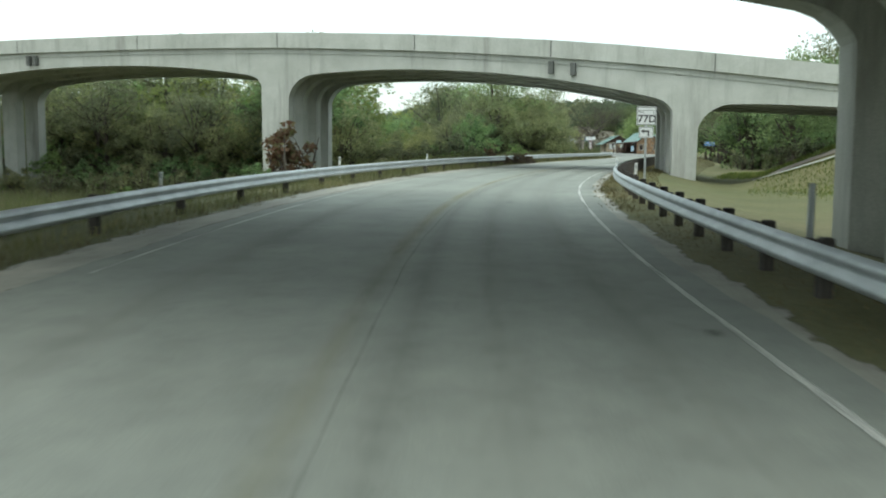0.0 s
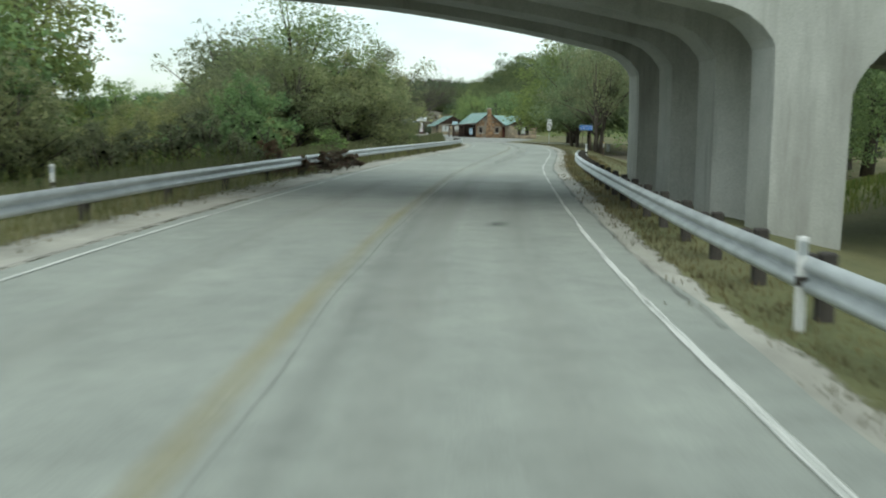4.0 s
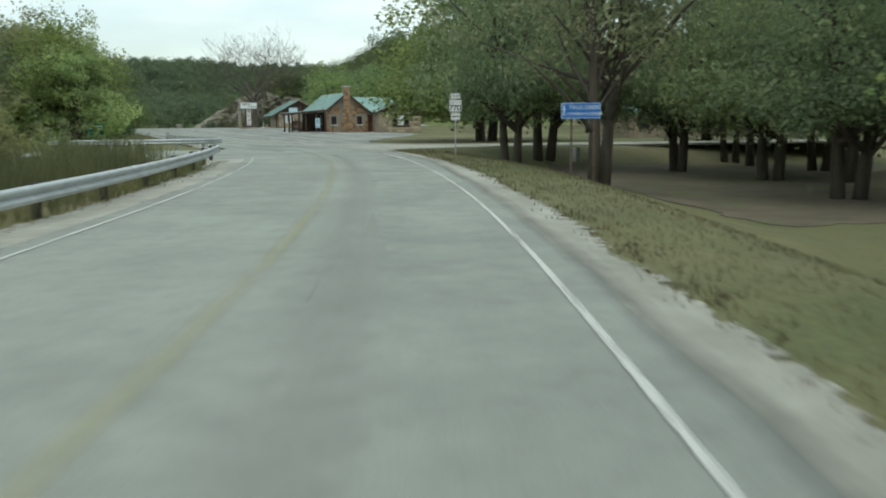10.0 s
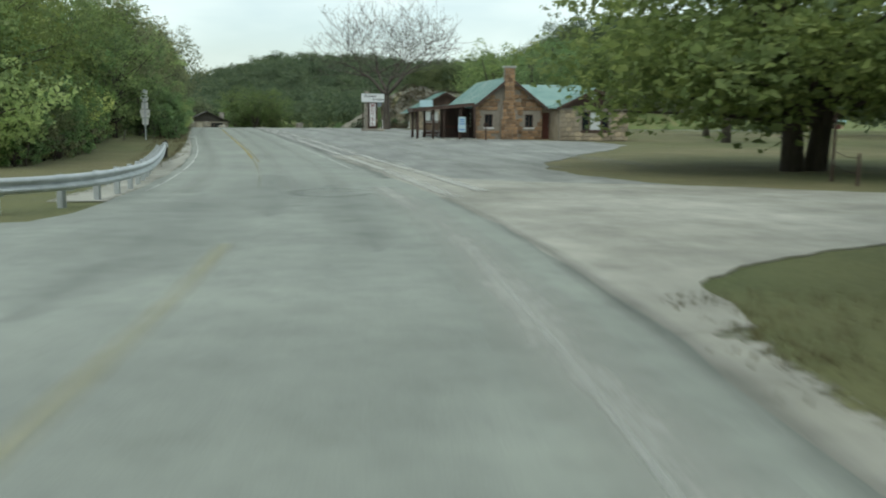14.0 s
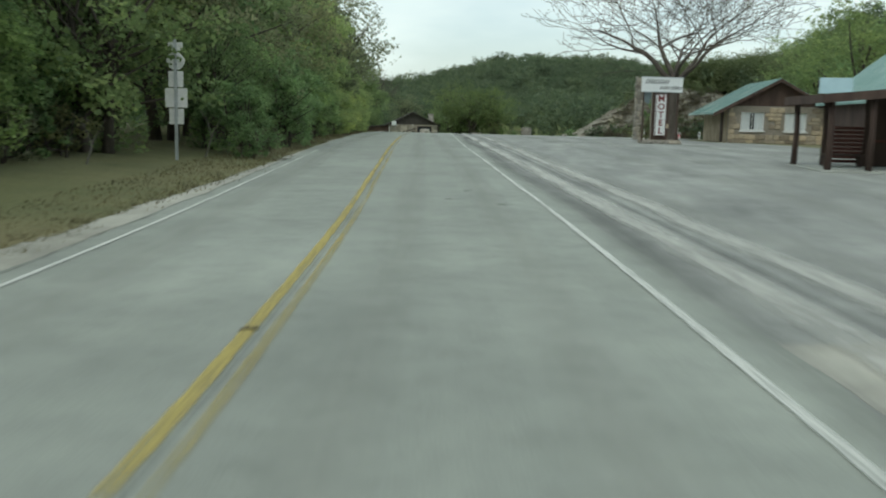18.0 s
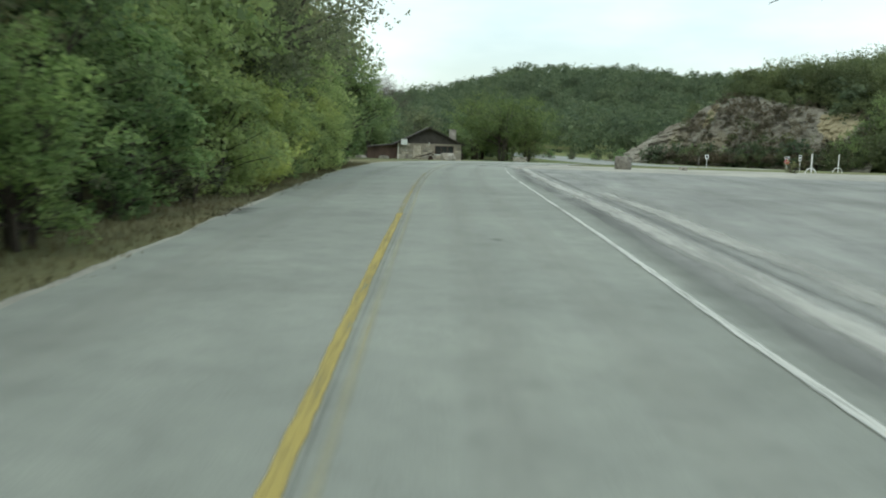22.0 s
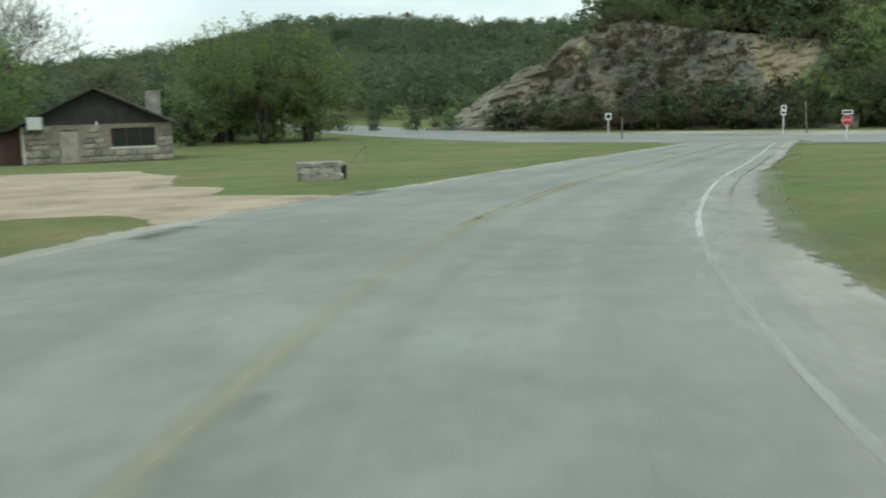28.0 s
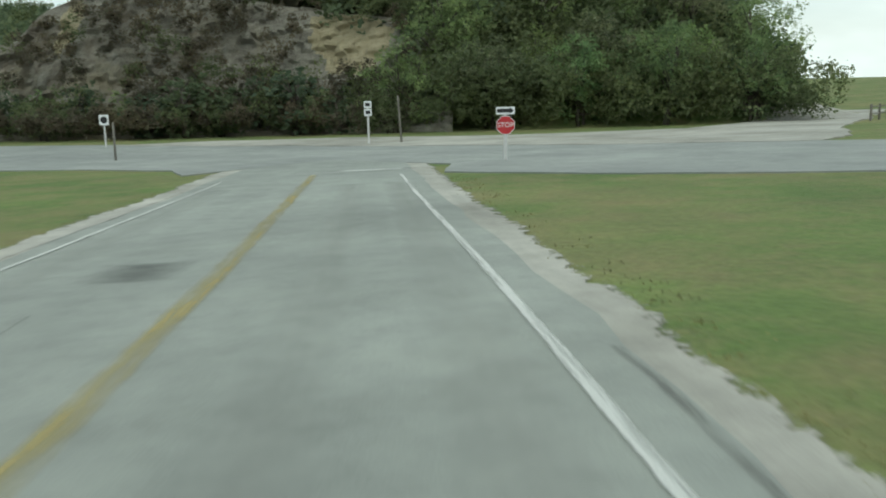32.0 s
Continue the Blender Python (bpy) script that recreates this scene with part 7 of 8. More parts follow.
def tree_meshes(seed, h, wide, low, clumps, count, size, leaf, bark="bark", stems=1, ragged=0.25, dome=False, stout=1.0):
    """Trunk and crown of one kind of tree, and a lighter crown for places far from the road. low: where the crown begins, as a share of its height."""
    rng, r = np.random.default_rng(seed), random.Random(seed)
    cz, rz = h * (1 + low) / 2, h * (1 - low) / 2
    if dome:
        cz = h * 0.34
    centres, radii = [], []
    for i in range(clumps):
        d = rng.normal(size=3)
        d /= np.linalg.norm(d)
        k = rng.random() ** (0.28 if dome else 0.42) * (1 + ragged * rng.normal() * 0.5)
        w = wide * (1 - 0.25 * max(0, d[2]))
        if dome:
            rz = h * 0.6 if d[2] > 0 else h * (0.32 - low)
        c = np.array([d[0] * w * k, d[1] * w * k, cz + d[2] * rz * k])
        c[2] = max(c[2], 0.35)
        centres.append(c)
        radii.append(h * rng.uniform(0.075, 0.14))
    wood = Mesh()
    tr = (h * 0.021 + 0.03) * stout
    a0 = r.uniform(0, 6.28)
    for s in range(stems):
        a = a0 + s * 6.28 / stems + r.uniform(-0.4, 0.4)
        bx, by = (0, 0) if stems == 1 else (0.35 * stout**0.9 * math.cos(a), 0.35 * stout**0.9 * math.sin(a))
        lean = (r.uniform(-0.06, 0.06) * h + bx * 1.0, r.uniform(-0.06, 0.06) * h + by * 1.0)
        t = [(bx, by, -0.3), (bx + lean[0] * 0.3, by + lean[1] * 0.3, h * 0.2), (bx + lean[0], by + lean[1], h * 0.45), (bx + lean[0] * 1.5, by + lean[1] * 1.5, h * 0.8)]
        q = tr / math.sqrt(stems)
        wood.tube(t, [q * 1.5, q, q * 0.75, q * 0.2], 8)
        for c, rad in list(zip(centres, radii))[s::max(1, stems * max(1, clumps // (14 * stems)))]:
            z0 = min(h * 0.5, max(h * 0.12, c[2] * r.uniform(0.4, 0.65)))
            u = z0 / (h * 0.45)
            st = Vector((bx + lean[0] * min(1, u), by + lean[1] * min(1, u), z0))
            en = Vector(c)
            md = st.lerp(en, 0.5) + Vector((r.uniform(-0.3, 0.3), r.uniform(-0.3, 0.3), r.uniform(0.0, 0.4))) * h * 0.06
            wood.tube([st, md, en], [q * 0.5, q * 0.3, q * 0.08], 5, False)
    v, f = leaves(centres, radii, count, size, rng)
    v[:, 2] = np.maximum(v[:, 2], 0.03)
    u, g = leaves(centres, radii, max(16, int(count * 0.42)), size * 1.35, rng)
    u[:, 2] = np.maximum(u[:, 2], 0.03)
    return wood.data("trunk", M[bark], True), quads("crown", v, f, M[leaf]), quads("crown", u, g, M[leaf])


def bare_meshes(seed, h, spread, leaf="leaf_olive"):
    """A nearly leafless tree: a short trunk, wide limbs and fine twigs with a few leaves."""
    r, rng = random.Random(seed), np.random.default_rng(seed)
    wood, tips = Mesh(), []

    def grow(p, d, length, rad, depth):
        q, pts, rr = Vector(p), [Vector(p)], [rad]
        bend = 0.1 if depth == 0 else 0.3
        for i in range(4):
            d = (d + Vector((r.uniform(-1, 1), r.uniform(-1, 1), r.uniform(-0.6, 0.75))) * bend).normalized()
            q = q + d * length / 4
            pts.append(q.copy())
            rr.append(max(0.016, rad * (1 - 0.11 * (i + 1))))
        wood.tube(pts, rr, 8 if depth < 2 else (5 if depth < 4 else 3), False)
        if depth >= 6:
            tips.append(q)
            return
        n = 6 if depth == 0 else (4 if depth < 3 else (3 if depth == 3 else 2))
        a0 = r.uniform(0, 6.28)
        for k in range(n):
            a = a0 + k * 6.28 / n + r.uniform(-0.5, 0.5)
            up = r.uniform(0.15, 0.75) if depth == 0 else r.uniform(-0.35, 0.55)
            side = Vector((math.cos(a) * spread, math.sin(a) * spread, up))
            keep = 0.3 if depth == 0 else 0.8
            at = pts[-1 - (k % 2)] if depth else pts[-1]
            grow(at, (d * keep + side * 0.62).normalized(), length * (1.0 if depth == 0 else r.uniform(0.66, 0.86)), rr[-1] * (0.74 if k < 2 else 0.56), depth + 1)

    grow((0, 0, -0.3), Vector((0, 0, 1)), h * 0.34, h * 0.045, 0)
    tips = [t for t in tips if r.random() < 0.3]
    v, f = leaves([tuple(t) for t in tips], [0.35] * len(tips), 9, 0.13, rng)
    crown = quads("crown", v, f, M[leaf])
    return wood.data("trunk", M["bark"], True), crown, crown


KINDS = {
    "broad": [tree_meshes(10 + i, 9.5, 4.4, 0.2, 95, 66, 0.42, "leaf_green") for i in range(2)],
    "dark": [tree_meshes(20 + i, 10.5, 4.2, 0.22, 95, 66, 0.42, "leaf_dark") for i in range(2)],
    "olive": [tree_meshes(30 + i, 9.0, 4.0, 0.24, 85, 66, 0.4, "leaf_olive", stems=2) for i in range(2)],
    "yellow": [tree_meshes(40 + i, 8.5, 3.8, 0.1, 85, 66, 0.42, "leaf_yellow") for i in range(2)],
    "thicket": [tree_meshes(50 + i, 7.5, 3.3, 0.0, 80, 66, 0.4, "leaf_dark", stems=3) for i in range(2)],
    "thicket_green": [tree_meshes(60 + i, 7.0, 3.2, 0.0, 80, 66, 0.4, "leaf_green", stems=3) for i in range(2)],
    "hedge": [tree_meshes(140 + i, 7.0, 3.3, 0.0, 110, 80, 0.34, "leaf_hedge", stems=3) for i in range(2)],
    "shrub": [tree_meshes(70 + i, 2.6, 1.7, 0.0, 40, 60, 0.25, "leaf_olive", stems=3) for i in range(2)],
    "shrub_green": [tree_meshes(74 + i, 2.4, 1.6, 0.0, 40, 60, 0.25, "leaf_green", stems=3) for i in range(2)],
    "sumac": [tree_meshes(80 + i, 2.6, 0.8, 0.2, 22, 34, 0.2, "leaf_red", stems=3) for i in range(2)],
    "sumac_bush": [tree_meshes(84 + i, 0.95, 0.85, 0.0, 40, 46, 0.13, "leaf_red", stems=4) for i in range(2)],
    "shade": [tree_meshes(100 + i, 11.5, 5.4, 0.11, 300, 110, 0.3, "leaf_shade", stems=2, ragged=0.3, dome=True, stout=1.0) for i in range(2)],
    "forked": [tree_meshes(110 + i, 11.5, 5.0, 0.2, 230, 110, 0.3, "leaf_forked", stems=2, ragged=0.3, dome=True, stout=1.1) for i in range(2)],
    "open": [tree_meshes(104 + i, 10.5, 5.0, 0.28, 95, 90, 0.3, "leaf_olive", stems=2, ragged=0.4, stout=1.05) for i in range(2)],
    "bare": [bare_meshes(90 + i, 12.5, 1.15) for i in range(2)],
    "cottonwood": [tree_meshes(95, 13.5, 5.0, 0.3, 110, 60, 0.4, "leaf_dark", stems=2, ragged=0.5)],
    "willow": [tree_meshes(120 + i, 9.5, 4.6, 0.02, 150, 55, 0.38, "leaf_willow", stems=3, ragged=0.3) for i in range(2)],
    "scrub": [tree_meshes(130 + i, 6.4, 3.3, 0.0, 95, 80, 0.34, "leaf_scrub", stems=4, ragged=0.35) for i in range(2)],
    "cedar": [tree_meshes(97 + i, 4.2, 1.6, 0.0, 55, 75, 0.24, "leaf_wood") for i in range(2)],
}
WORDS = {
    "shade": ("wide shade tree with boughs hanging near the grass", "tree"), "forked": ("leafy shade tree on a thick dark forked trunk", "tree"), "open": ("airy olive tree with a dark forked trunk", "tree"),
    "broad": ("broad green leafy tree with a grey trunk", "tree"), "dark": ("dark green shade tree on a grey trunk", "tree"),
    "olive": ("grey-olive tree with several dark stems", "tree"), "yellow": ("yellow-green leafy tree with low branches", "tree"),
    "hedge": ("pale yellow-green hedge tree leafy down to the verge", "tree"), "thicket": ("dense dark green tree leafy down to the ground", "tree"), "thicket_green": ("dense green tree leafy down to the ground", "tree"),
    "shrub": ("olive shrub with thin stems", "shrub"), "shrub_green": ("green shrub with thin stems", "shrub"),
    "sumac": ("dark red sumac shrub among weeds", "shrub"), "sumac_bush": ("low brown-red sumac bush overgrowing the guardrail", "shrub"), "bare": ("nearly leafless spreading tree with bare twigs", "tree"),
    "cottonwood": ("tall ragged cottonwood with gaps in its crown", "tree"), "willow": ("pale yellow-green willow leafy down to the grass", "tree"), "scrub": ("pale olive-green scrub tree leafy down to the weeds", "tree"), "cedar": ("dark cedar bush below the rock cut", "shrub"),
}
tree_count = 0
TALL = {"broad": 10.3, "dark": 11.3, "olive": 9.8, "yellow": 9.2, "thicket": 8.2, "thicket_green": 7.7, "scrub": 7.2, "open": 11.4}


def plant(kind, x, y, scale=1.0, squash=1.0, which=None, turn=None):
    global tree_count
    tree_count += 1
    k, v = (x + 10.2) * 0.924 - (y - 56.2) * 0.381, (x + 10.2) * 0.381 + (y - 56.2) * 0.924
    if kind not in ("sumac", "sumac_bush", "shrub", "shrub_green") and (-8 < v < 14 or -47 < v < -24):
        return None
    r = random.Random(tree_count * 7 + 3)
    # tree heights capped along bearings from two camera positions, to fit the camera's view
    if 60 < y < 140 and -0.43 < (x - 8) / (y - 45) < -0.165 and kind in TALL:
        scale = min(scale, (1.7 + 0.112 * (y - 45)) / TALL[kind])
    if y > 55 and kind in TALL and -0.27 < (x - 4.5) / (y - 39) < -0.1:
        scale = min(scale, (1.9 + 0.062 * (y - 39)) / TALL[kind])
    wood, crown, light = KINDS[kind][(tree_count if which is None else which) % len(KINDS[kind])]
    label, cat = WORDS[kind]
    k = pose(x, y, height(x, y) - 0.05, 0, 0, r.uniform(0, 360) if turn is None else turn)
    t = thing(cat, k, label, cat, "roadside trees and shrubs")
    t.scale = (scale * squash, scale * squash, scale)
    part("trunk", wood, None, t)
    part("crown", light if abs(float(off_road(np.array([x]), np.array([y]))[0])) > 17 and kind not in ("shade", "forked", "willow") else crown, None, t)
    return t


def row(kinds, places, jitter=0.8, size=(0.85, 1.15)):
    r = random.Random(len(places) * 13 + int(places[0][0] * 10))
    for i, q in enumerate(places):
        k = kinds[i % len(kinds)] if isinstance(kinds, list) else kinds
        plant(k, q[0] + r.uniform(-jitter, jitter), q[1] + r.uniform(-jitter, jitter), r.uniform(*size) * (q[2] if len(q) > 2 else 1.0))


# left of the road, seen under the overpass and beyond it
row(["scrub"], [(1.5, 80, 0.95), (4.6, 83), (7.2, 87.5), (9.2, 91, 1.05), (10.4, 94.5, 0.9), (2.2, 86), (6, 91), (-1.5, 79, 0.9), (-4, 82), (10.6, 99.5, 0.85), (9, 97), (11.4, 104.5, 0.7)], 0.4, (0.9, 1.05))
row(["scrub", "olive", "scrub"], [beside(s, -13 - 3 * (i % 2)) for i, s in enumerate(range(60, 88, 5))], 1.0, (0.5, 0.68))
row(["thicket_green", "olive", "thicket", "thicket_green"], [beside(s, -13 - 3 * (i % 2)) for i, s in enumerate(range(88, 128, 6))], 1.2, (0.7, 0.95))
row(["scrub", "yellow", "scrub", "thicket_green"], [on_bank(k, 17.5 + 3 * (i % 2)) for i, k in enumerate(range(-40, 7, 3))], 0.8, (0.85, 1.1))
row(["scrub", "olive", "yellow"], [on_bank(k, 24 + 3 * (i % 2)) for i, k in enumerate(range(-48, 6, 5))], 1.2, (1.15, 1.35))
row(["shrub_green", "shrub"], [on_bank(k, 13.5 + (i % 3)) for i, k in enumerate(range(-36, 9, 2))], 0.6, (0.8, 1.2))
row(["scrub", "scrub", "olive"], [on_bank(k, 15.2 + (i % 2)) for i, k in enumerate(range(-33, 4, 3))], 0.5, (0.85, 1.1))
row(["shrub", "shrub_green"], [on_bank(k, 3.5 + 5 * (i % 2)) for i, k in enumerate(range(-34, -3, 2))], 0.5, (0.9, 1.25))
row(["olive", "thicket_green", "broad"], [beside(s, -23 - 5 * (i % 2)) for i, s in enumerate(range(52, 128, 8))], 2.0, (0.9, 1.25))
row(["thicket", "olive", "thicket_green"], [(-16 - 4 * (i % 3), 62 + 7 * i) for i in range(8)], 2.0, (0.85, 1.02))
row(["olive", "thicket_green", "broad"], [(-30 - 5 * (i % 2), 56 + 8 * i) for i in range(9)], 2.5, (1.05, 1.3))
row(["olive", "thicket"], [(-46, 50 + 12 * i) for i in range(6)], 3.0, (1.0, 1.3))
plant("cottonwood", 5.4, 89.0, 0.72, 1.25)
plant("open", 12.8, 116.0, 1.0, 1.08)
row(["scrub"], [(12.6, 111, 0.42), (13.0, 116.5, 0.6), (16.6, 123, 0.5), (15.6, 127, 0.62), (18.0, 129.5, 0.36), (13, 119, 0.8)], 0.2, (0.95, 1.05))
row(["sumac_bush"], [(3.3, 60.2, 0.6), (4.1, 62.1, 0.75), (4.9, 64.0, 0.85), (5.7, 66.0, 0.8), (6.3, 67.9, 0.6)], 0.15, (0.85, 1.1))
row(["sumac"], [(-9.1, 53.6, 2.1), (3.2, 63.4, 0.6)], 0.2, (0.8, 0.95))
row(["shrub", "shrub_green"], [beside(s, -7.6 - (i % 3)) for i, s in enumerate(range(64, 130, 4))], 0.7, (0.35, 0.7))
row(["broad", "thicket", "olive"], [(12.5, 126, 0.8), (7, 130, 0.9), (1, 126), (-6, 132), (11.5, 121, 0.7)], 1.0)
# beyond the side road
row(["thicket_green", "olive", "yellow", "thicket_green"], [(14, 176, 0.75), (9, 171, 0.9), (3, 168), (15.5, 184, 0.9), (9.5, 182, 1.1), (2, 180, 1.1), (-6, 174, 1.1), (15.5, 191, 1.05), (9, 192, 1.2)], 0.8)
row(["thicket", "dark", "olive", "thicket_green"], [beside(s, -8.6 - 1.2 * (i % 2)) for i, s in enumerate(np.arange(205, 234, 4.2))], 0.5, (1.0, 1.2))
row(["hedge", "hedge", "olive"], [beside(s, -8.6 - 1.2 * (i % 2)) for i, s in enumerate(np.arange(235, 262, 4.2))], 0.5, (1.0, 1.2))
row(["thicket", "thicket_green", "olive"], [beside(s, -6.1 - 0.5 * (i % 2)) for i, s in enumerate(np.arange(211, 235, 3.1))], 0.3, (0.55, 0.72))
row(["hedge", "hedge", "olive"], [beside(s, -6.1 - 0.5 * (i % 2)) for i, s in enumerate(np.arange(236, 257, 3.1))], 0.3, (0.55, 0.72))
row(["olive", "broad", "yellow"], [beside(s, -16 - 3 * (i % 2)) for i, s in enumerate(np.arange(190, 262, 6.5))], 1.0, (1.1, 1.35))
row(["shrub_green", "thicket_green", "shrub"], [beside(s, -4.45 - 0.5 * (i % 2)) for i, s in enumerate(np.arange(207, 235, 1.9))], 0.25, (0.35, 0.55))
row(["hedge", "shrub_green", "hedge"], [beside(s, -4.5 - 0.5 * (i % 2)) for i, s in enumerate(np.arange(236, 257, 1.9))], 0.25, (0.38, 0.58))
# pale leaf colours stand in for lit foliage in this shaded row
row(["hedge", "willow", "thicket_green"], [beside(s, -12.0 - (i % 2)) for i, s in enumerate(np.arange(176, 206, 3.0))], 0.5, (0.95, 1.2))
row(["shrub_green", "thicket_green", "shrub"], [beside(s, -9.4 - 0.6 * (i % 2)) for i, s in enumerate(np.arange(176, 206, 2.2))], 0.3, (0.5, 0.72))
plant("open", *beside(249, -6.6), 1.08, 0.9)
plant("olive", *beside(242.5, -6.9), 1.25, 0.9)
plant("hedge", *beside(238, -7.2), 1.5, 0.9)
row(["scrub", "thicket_green", "scrub"], [beside(s, -10.2 - 0.5 * (i % 2)) for i, s in enumerate(np.arange(178, 208, 2.3))], 0.3, (0.5, 0.7))
row(["shrub", "shrub_green", "shrub"], [beside(s, -8.7 - 0.4 * (i % 2)) for i, s in enumerate(np.arange(181, 208, 1.5))], 0.25, (0.5, 0.7))
for kind, q, k in (("olive", (262, -8.5), 1.15), ("hedge", (258.5, -6.3), 0.8), ("thicket_green", (264, -8.2), 0.75), ("shrub_green", (261, -5.7), 0.8), ("shrub", (266, -7.4), 0.8), ("thicket_green", (268, -9.6), 0.8), ("hedge", (255.5, -5.2), 0.6)):
    plant(kind, *beside(*q), k)
# brush behind the guardrail between the two overpasses, and on the bank past the far one
r2 = random.Random(61)
row(["shrub", "shrub_green", "shrub"], [on_bank(r2.uniform(-44, -3), r2.uniform(2, 13)) for _ in range(22)], 0.3, (0.45, 0.85))
row(["shrub", "shrub_green"], [beside(r2.uniform(12, 40), r2.uniform(-16, -8.5)) for _ in range(12)], 0.3, (0.3, 0.5))
row(["shrub_green", "shrub_green", "shrub"], [on_bank(r2.uniform(29, 44), r2.uniform(10.5, 15)) for _ in range(20)], 0.3, (0.55, 0.9))
row(["shrub_green", "shrub"], [on_bank(r2.uniform(34, 46), r2.uniform(-8, -2.6)) for _ in range(10)], 0.3, (0.25, 0.45))
# a tall airy tree on the embankment's far side
plant("open", 36.6, 85.0, 1.28, 0.85)
plant("open", 38.6, 84.0, 1.34, 0.85)
# right: past the bridge
row(["dark", "olive", "thicket", "dark"], [(28.5, 76, 0.9), (31.5, 84, 1.0), (35, 91), (39, 99), (34, 74), (39, 83), (43, 92), (46, 102, 1.1), (25, 66, 0.8), (31, 62), (38, 66)], 0.8)
row(["shrub", "thicket", "shrub", "thicket"], [(25.2, 77.5), (26.6, 80.5), (28, 84), (29.4, 87), (31, 90.5), (32.6, 94), (34.2, 97.5), (35.8, 101), (37.8, 104.5), (30, 72), (27, 73)], 0.4, (0.5, 1.15))
row(["dark", "olive", "broad"], [(48, 112, 1.1), (52, 104, 1.1), (55, 118), (60, 108, 1.2), (56, 130), (64, 122, 1.2), (62, 138)], 1.5)
for kind, x, y, k, w in (("forked", 39.9, 138.0, 1.3, 0.64), ("open", 37.6, 123.8, 1.15, 0.95), ("forked", 43.7, 142.0, 1.3, 0.8), ("forked", 49.7, 137.2, 1.25, 0.8), ("forked", 49.5, 129, 1.2, 0.8), ("open", 57, 140, 1.15, 0.95), ("forked", 45.5, 119.5, 1.1, 0.85)):
    plant(kind, x, y, k, w)
for x, y, k, w in ((49.8, 167.4, 1.35, 1.26), (64.5, 156, 0.8, 1.1)):
    plant("shade", x, y, k, w)
row(["thicket_green", "olive"], [(33, 44, 0.6), (38, 50, 0.7), (28, 56, 0.6), (44, 58, 0.9), (50, 70), (56, 84)], 1.5)
row(["shrub_green", "shrub"], [(27 + 1.7 * i, 41.5 + 0.6 * i) for i in range(7)] + [(25 + 2 * i, 51 + i) for i in range(5)], 0.8, (0.9, 1.4))
row(["dark", "open", "broad", "olive"], [(52, 126), (57, 134), (61, 125), (54, 116), (47, 115, 0.8), (66, 132), (70, 142), (63, 146), (71, 126), (58, 143, 0.9)], 1.0, (0.95, 1.15))
row(["thicket_green", "shrub_green", "thicket"], [(62 + 3 * i, 113 + 5 * (i % 3)) for i in range(6)], 1.0, (0.6, 0.9))
# behind the restaurant and the motel
row(["dark", "broad", "olive"], [(52 + 5 * (i % 3), 222 + 6 * i) for i in range(9)] + [(62, 200), (66, 212), (70, 190), (58, 226)], 1.5, (0.85, 1.05))
plant("bare", 38.5, 238.0, 1.0, 0.86, which=0)
plant("bare", -5.6, 354, 0.98, 0.8, which=1)
plant("bare", -10.6, 355, 0.9, 0.75, which=0)
plant("shrub", 39.0, 270.4, 0.34, 1.1)
# vines and brush by the stone pillar
for kind, x, y, k, w in plant_later:
    plant(kind, x, y, k, w)
# around the stone store and across the grass
row(["thicket", "dark", "thicket", "olive"], [(-25 + 2.6 * i, 342 - 0.9 * i + 2.5 * (i % 2)) for i in range(10)], 0.5, (0.82, 1.0))
row(["thicket", "shrub", "thicket_green"], [(-24 + 1.9 * i, 339.6 - 0.6 * i) for i in range(12)], 0.4, (0.35, 0.55))
row(["thicket", "olive", "dark", "thicket"], [(7.2, 280.5), (4.6, 284.5), (5.5, 277), (1.8, 289), (-1.2, 294), (-4.5, 300), (0, 283, 1.15), (-4, 290, 1.15), (-7, 306), (-6, 314, 0.9)], 0.6, (1.1, 1.3))
row(["willow"], [(15.5, 361), (20, 364), (11, 366), (16.5, 368)], 0.8, (1.0, 1.2))
row(["thicket", "dark", "olive"], [(-2, 338), (-8, 346), (-14, 334, 0.9), (-20, 322), (-9, 318, 0.7), (-14, 306, 0.9), (-20, 296, 0.9), (-6, 356), (4, 352), (9, 360), (-24, 310), (-28, 284)], 1.0, (0.75, 0.95))
row(["shrub", "cedar", "shrub_green"], [hill_place(q, 9 + 2 * (i % 3)) for i, q in enumerate(np.arange(-9, 26, 2.1))], 0.8, (0.7, 1.1))
for q, k in ((-11.5, 0.46), (-9.3, 0.5), (5.0, 0.5), (7.5, 0.62), (10.0, 0.55), (15.5, 0.66), (18.8, 0.4)):
    plant("cedar", *hill_place(q, 9.2), k * 1.75, 1.45)
row(["thicket", "dark", "thicket_green", "olive"], [hill_place(q, 11 + 4 * (i % 3)) for i, q in enumerate(np.arange(24, 51.5, 2.0))], 0.8, (0.7, 0.95))
row(["olive", "thicket", "shrub_green"], [(20 - 0.36 * d, 364 + d) for d in range(0, 60, 4)], 1.2, (0.45, 0.8))
row(["olive", "thicket", "dark"], [(12 - 0.4 * d, 368 + d) for d in range(0, 60, 6)], 1.5, (0.7, 1.0))
row(["shrub_green", "shrub", "cedar"], [hill_place(-18 - 2.5 * i, 9 + 2 * (i % 2)) for i in range(9)], 0.8, (0.6, 1.0))


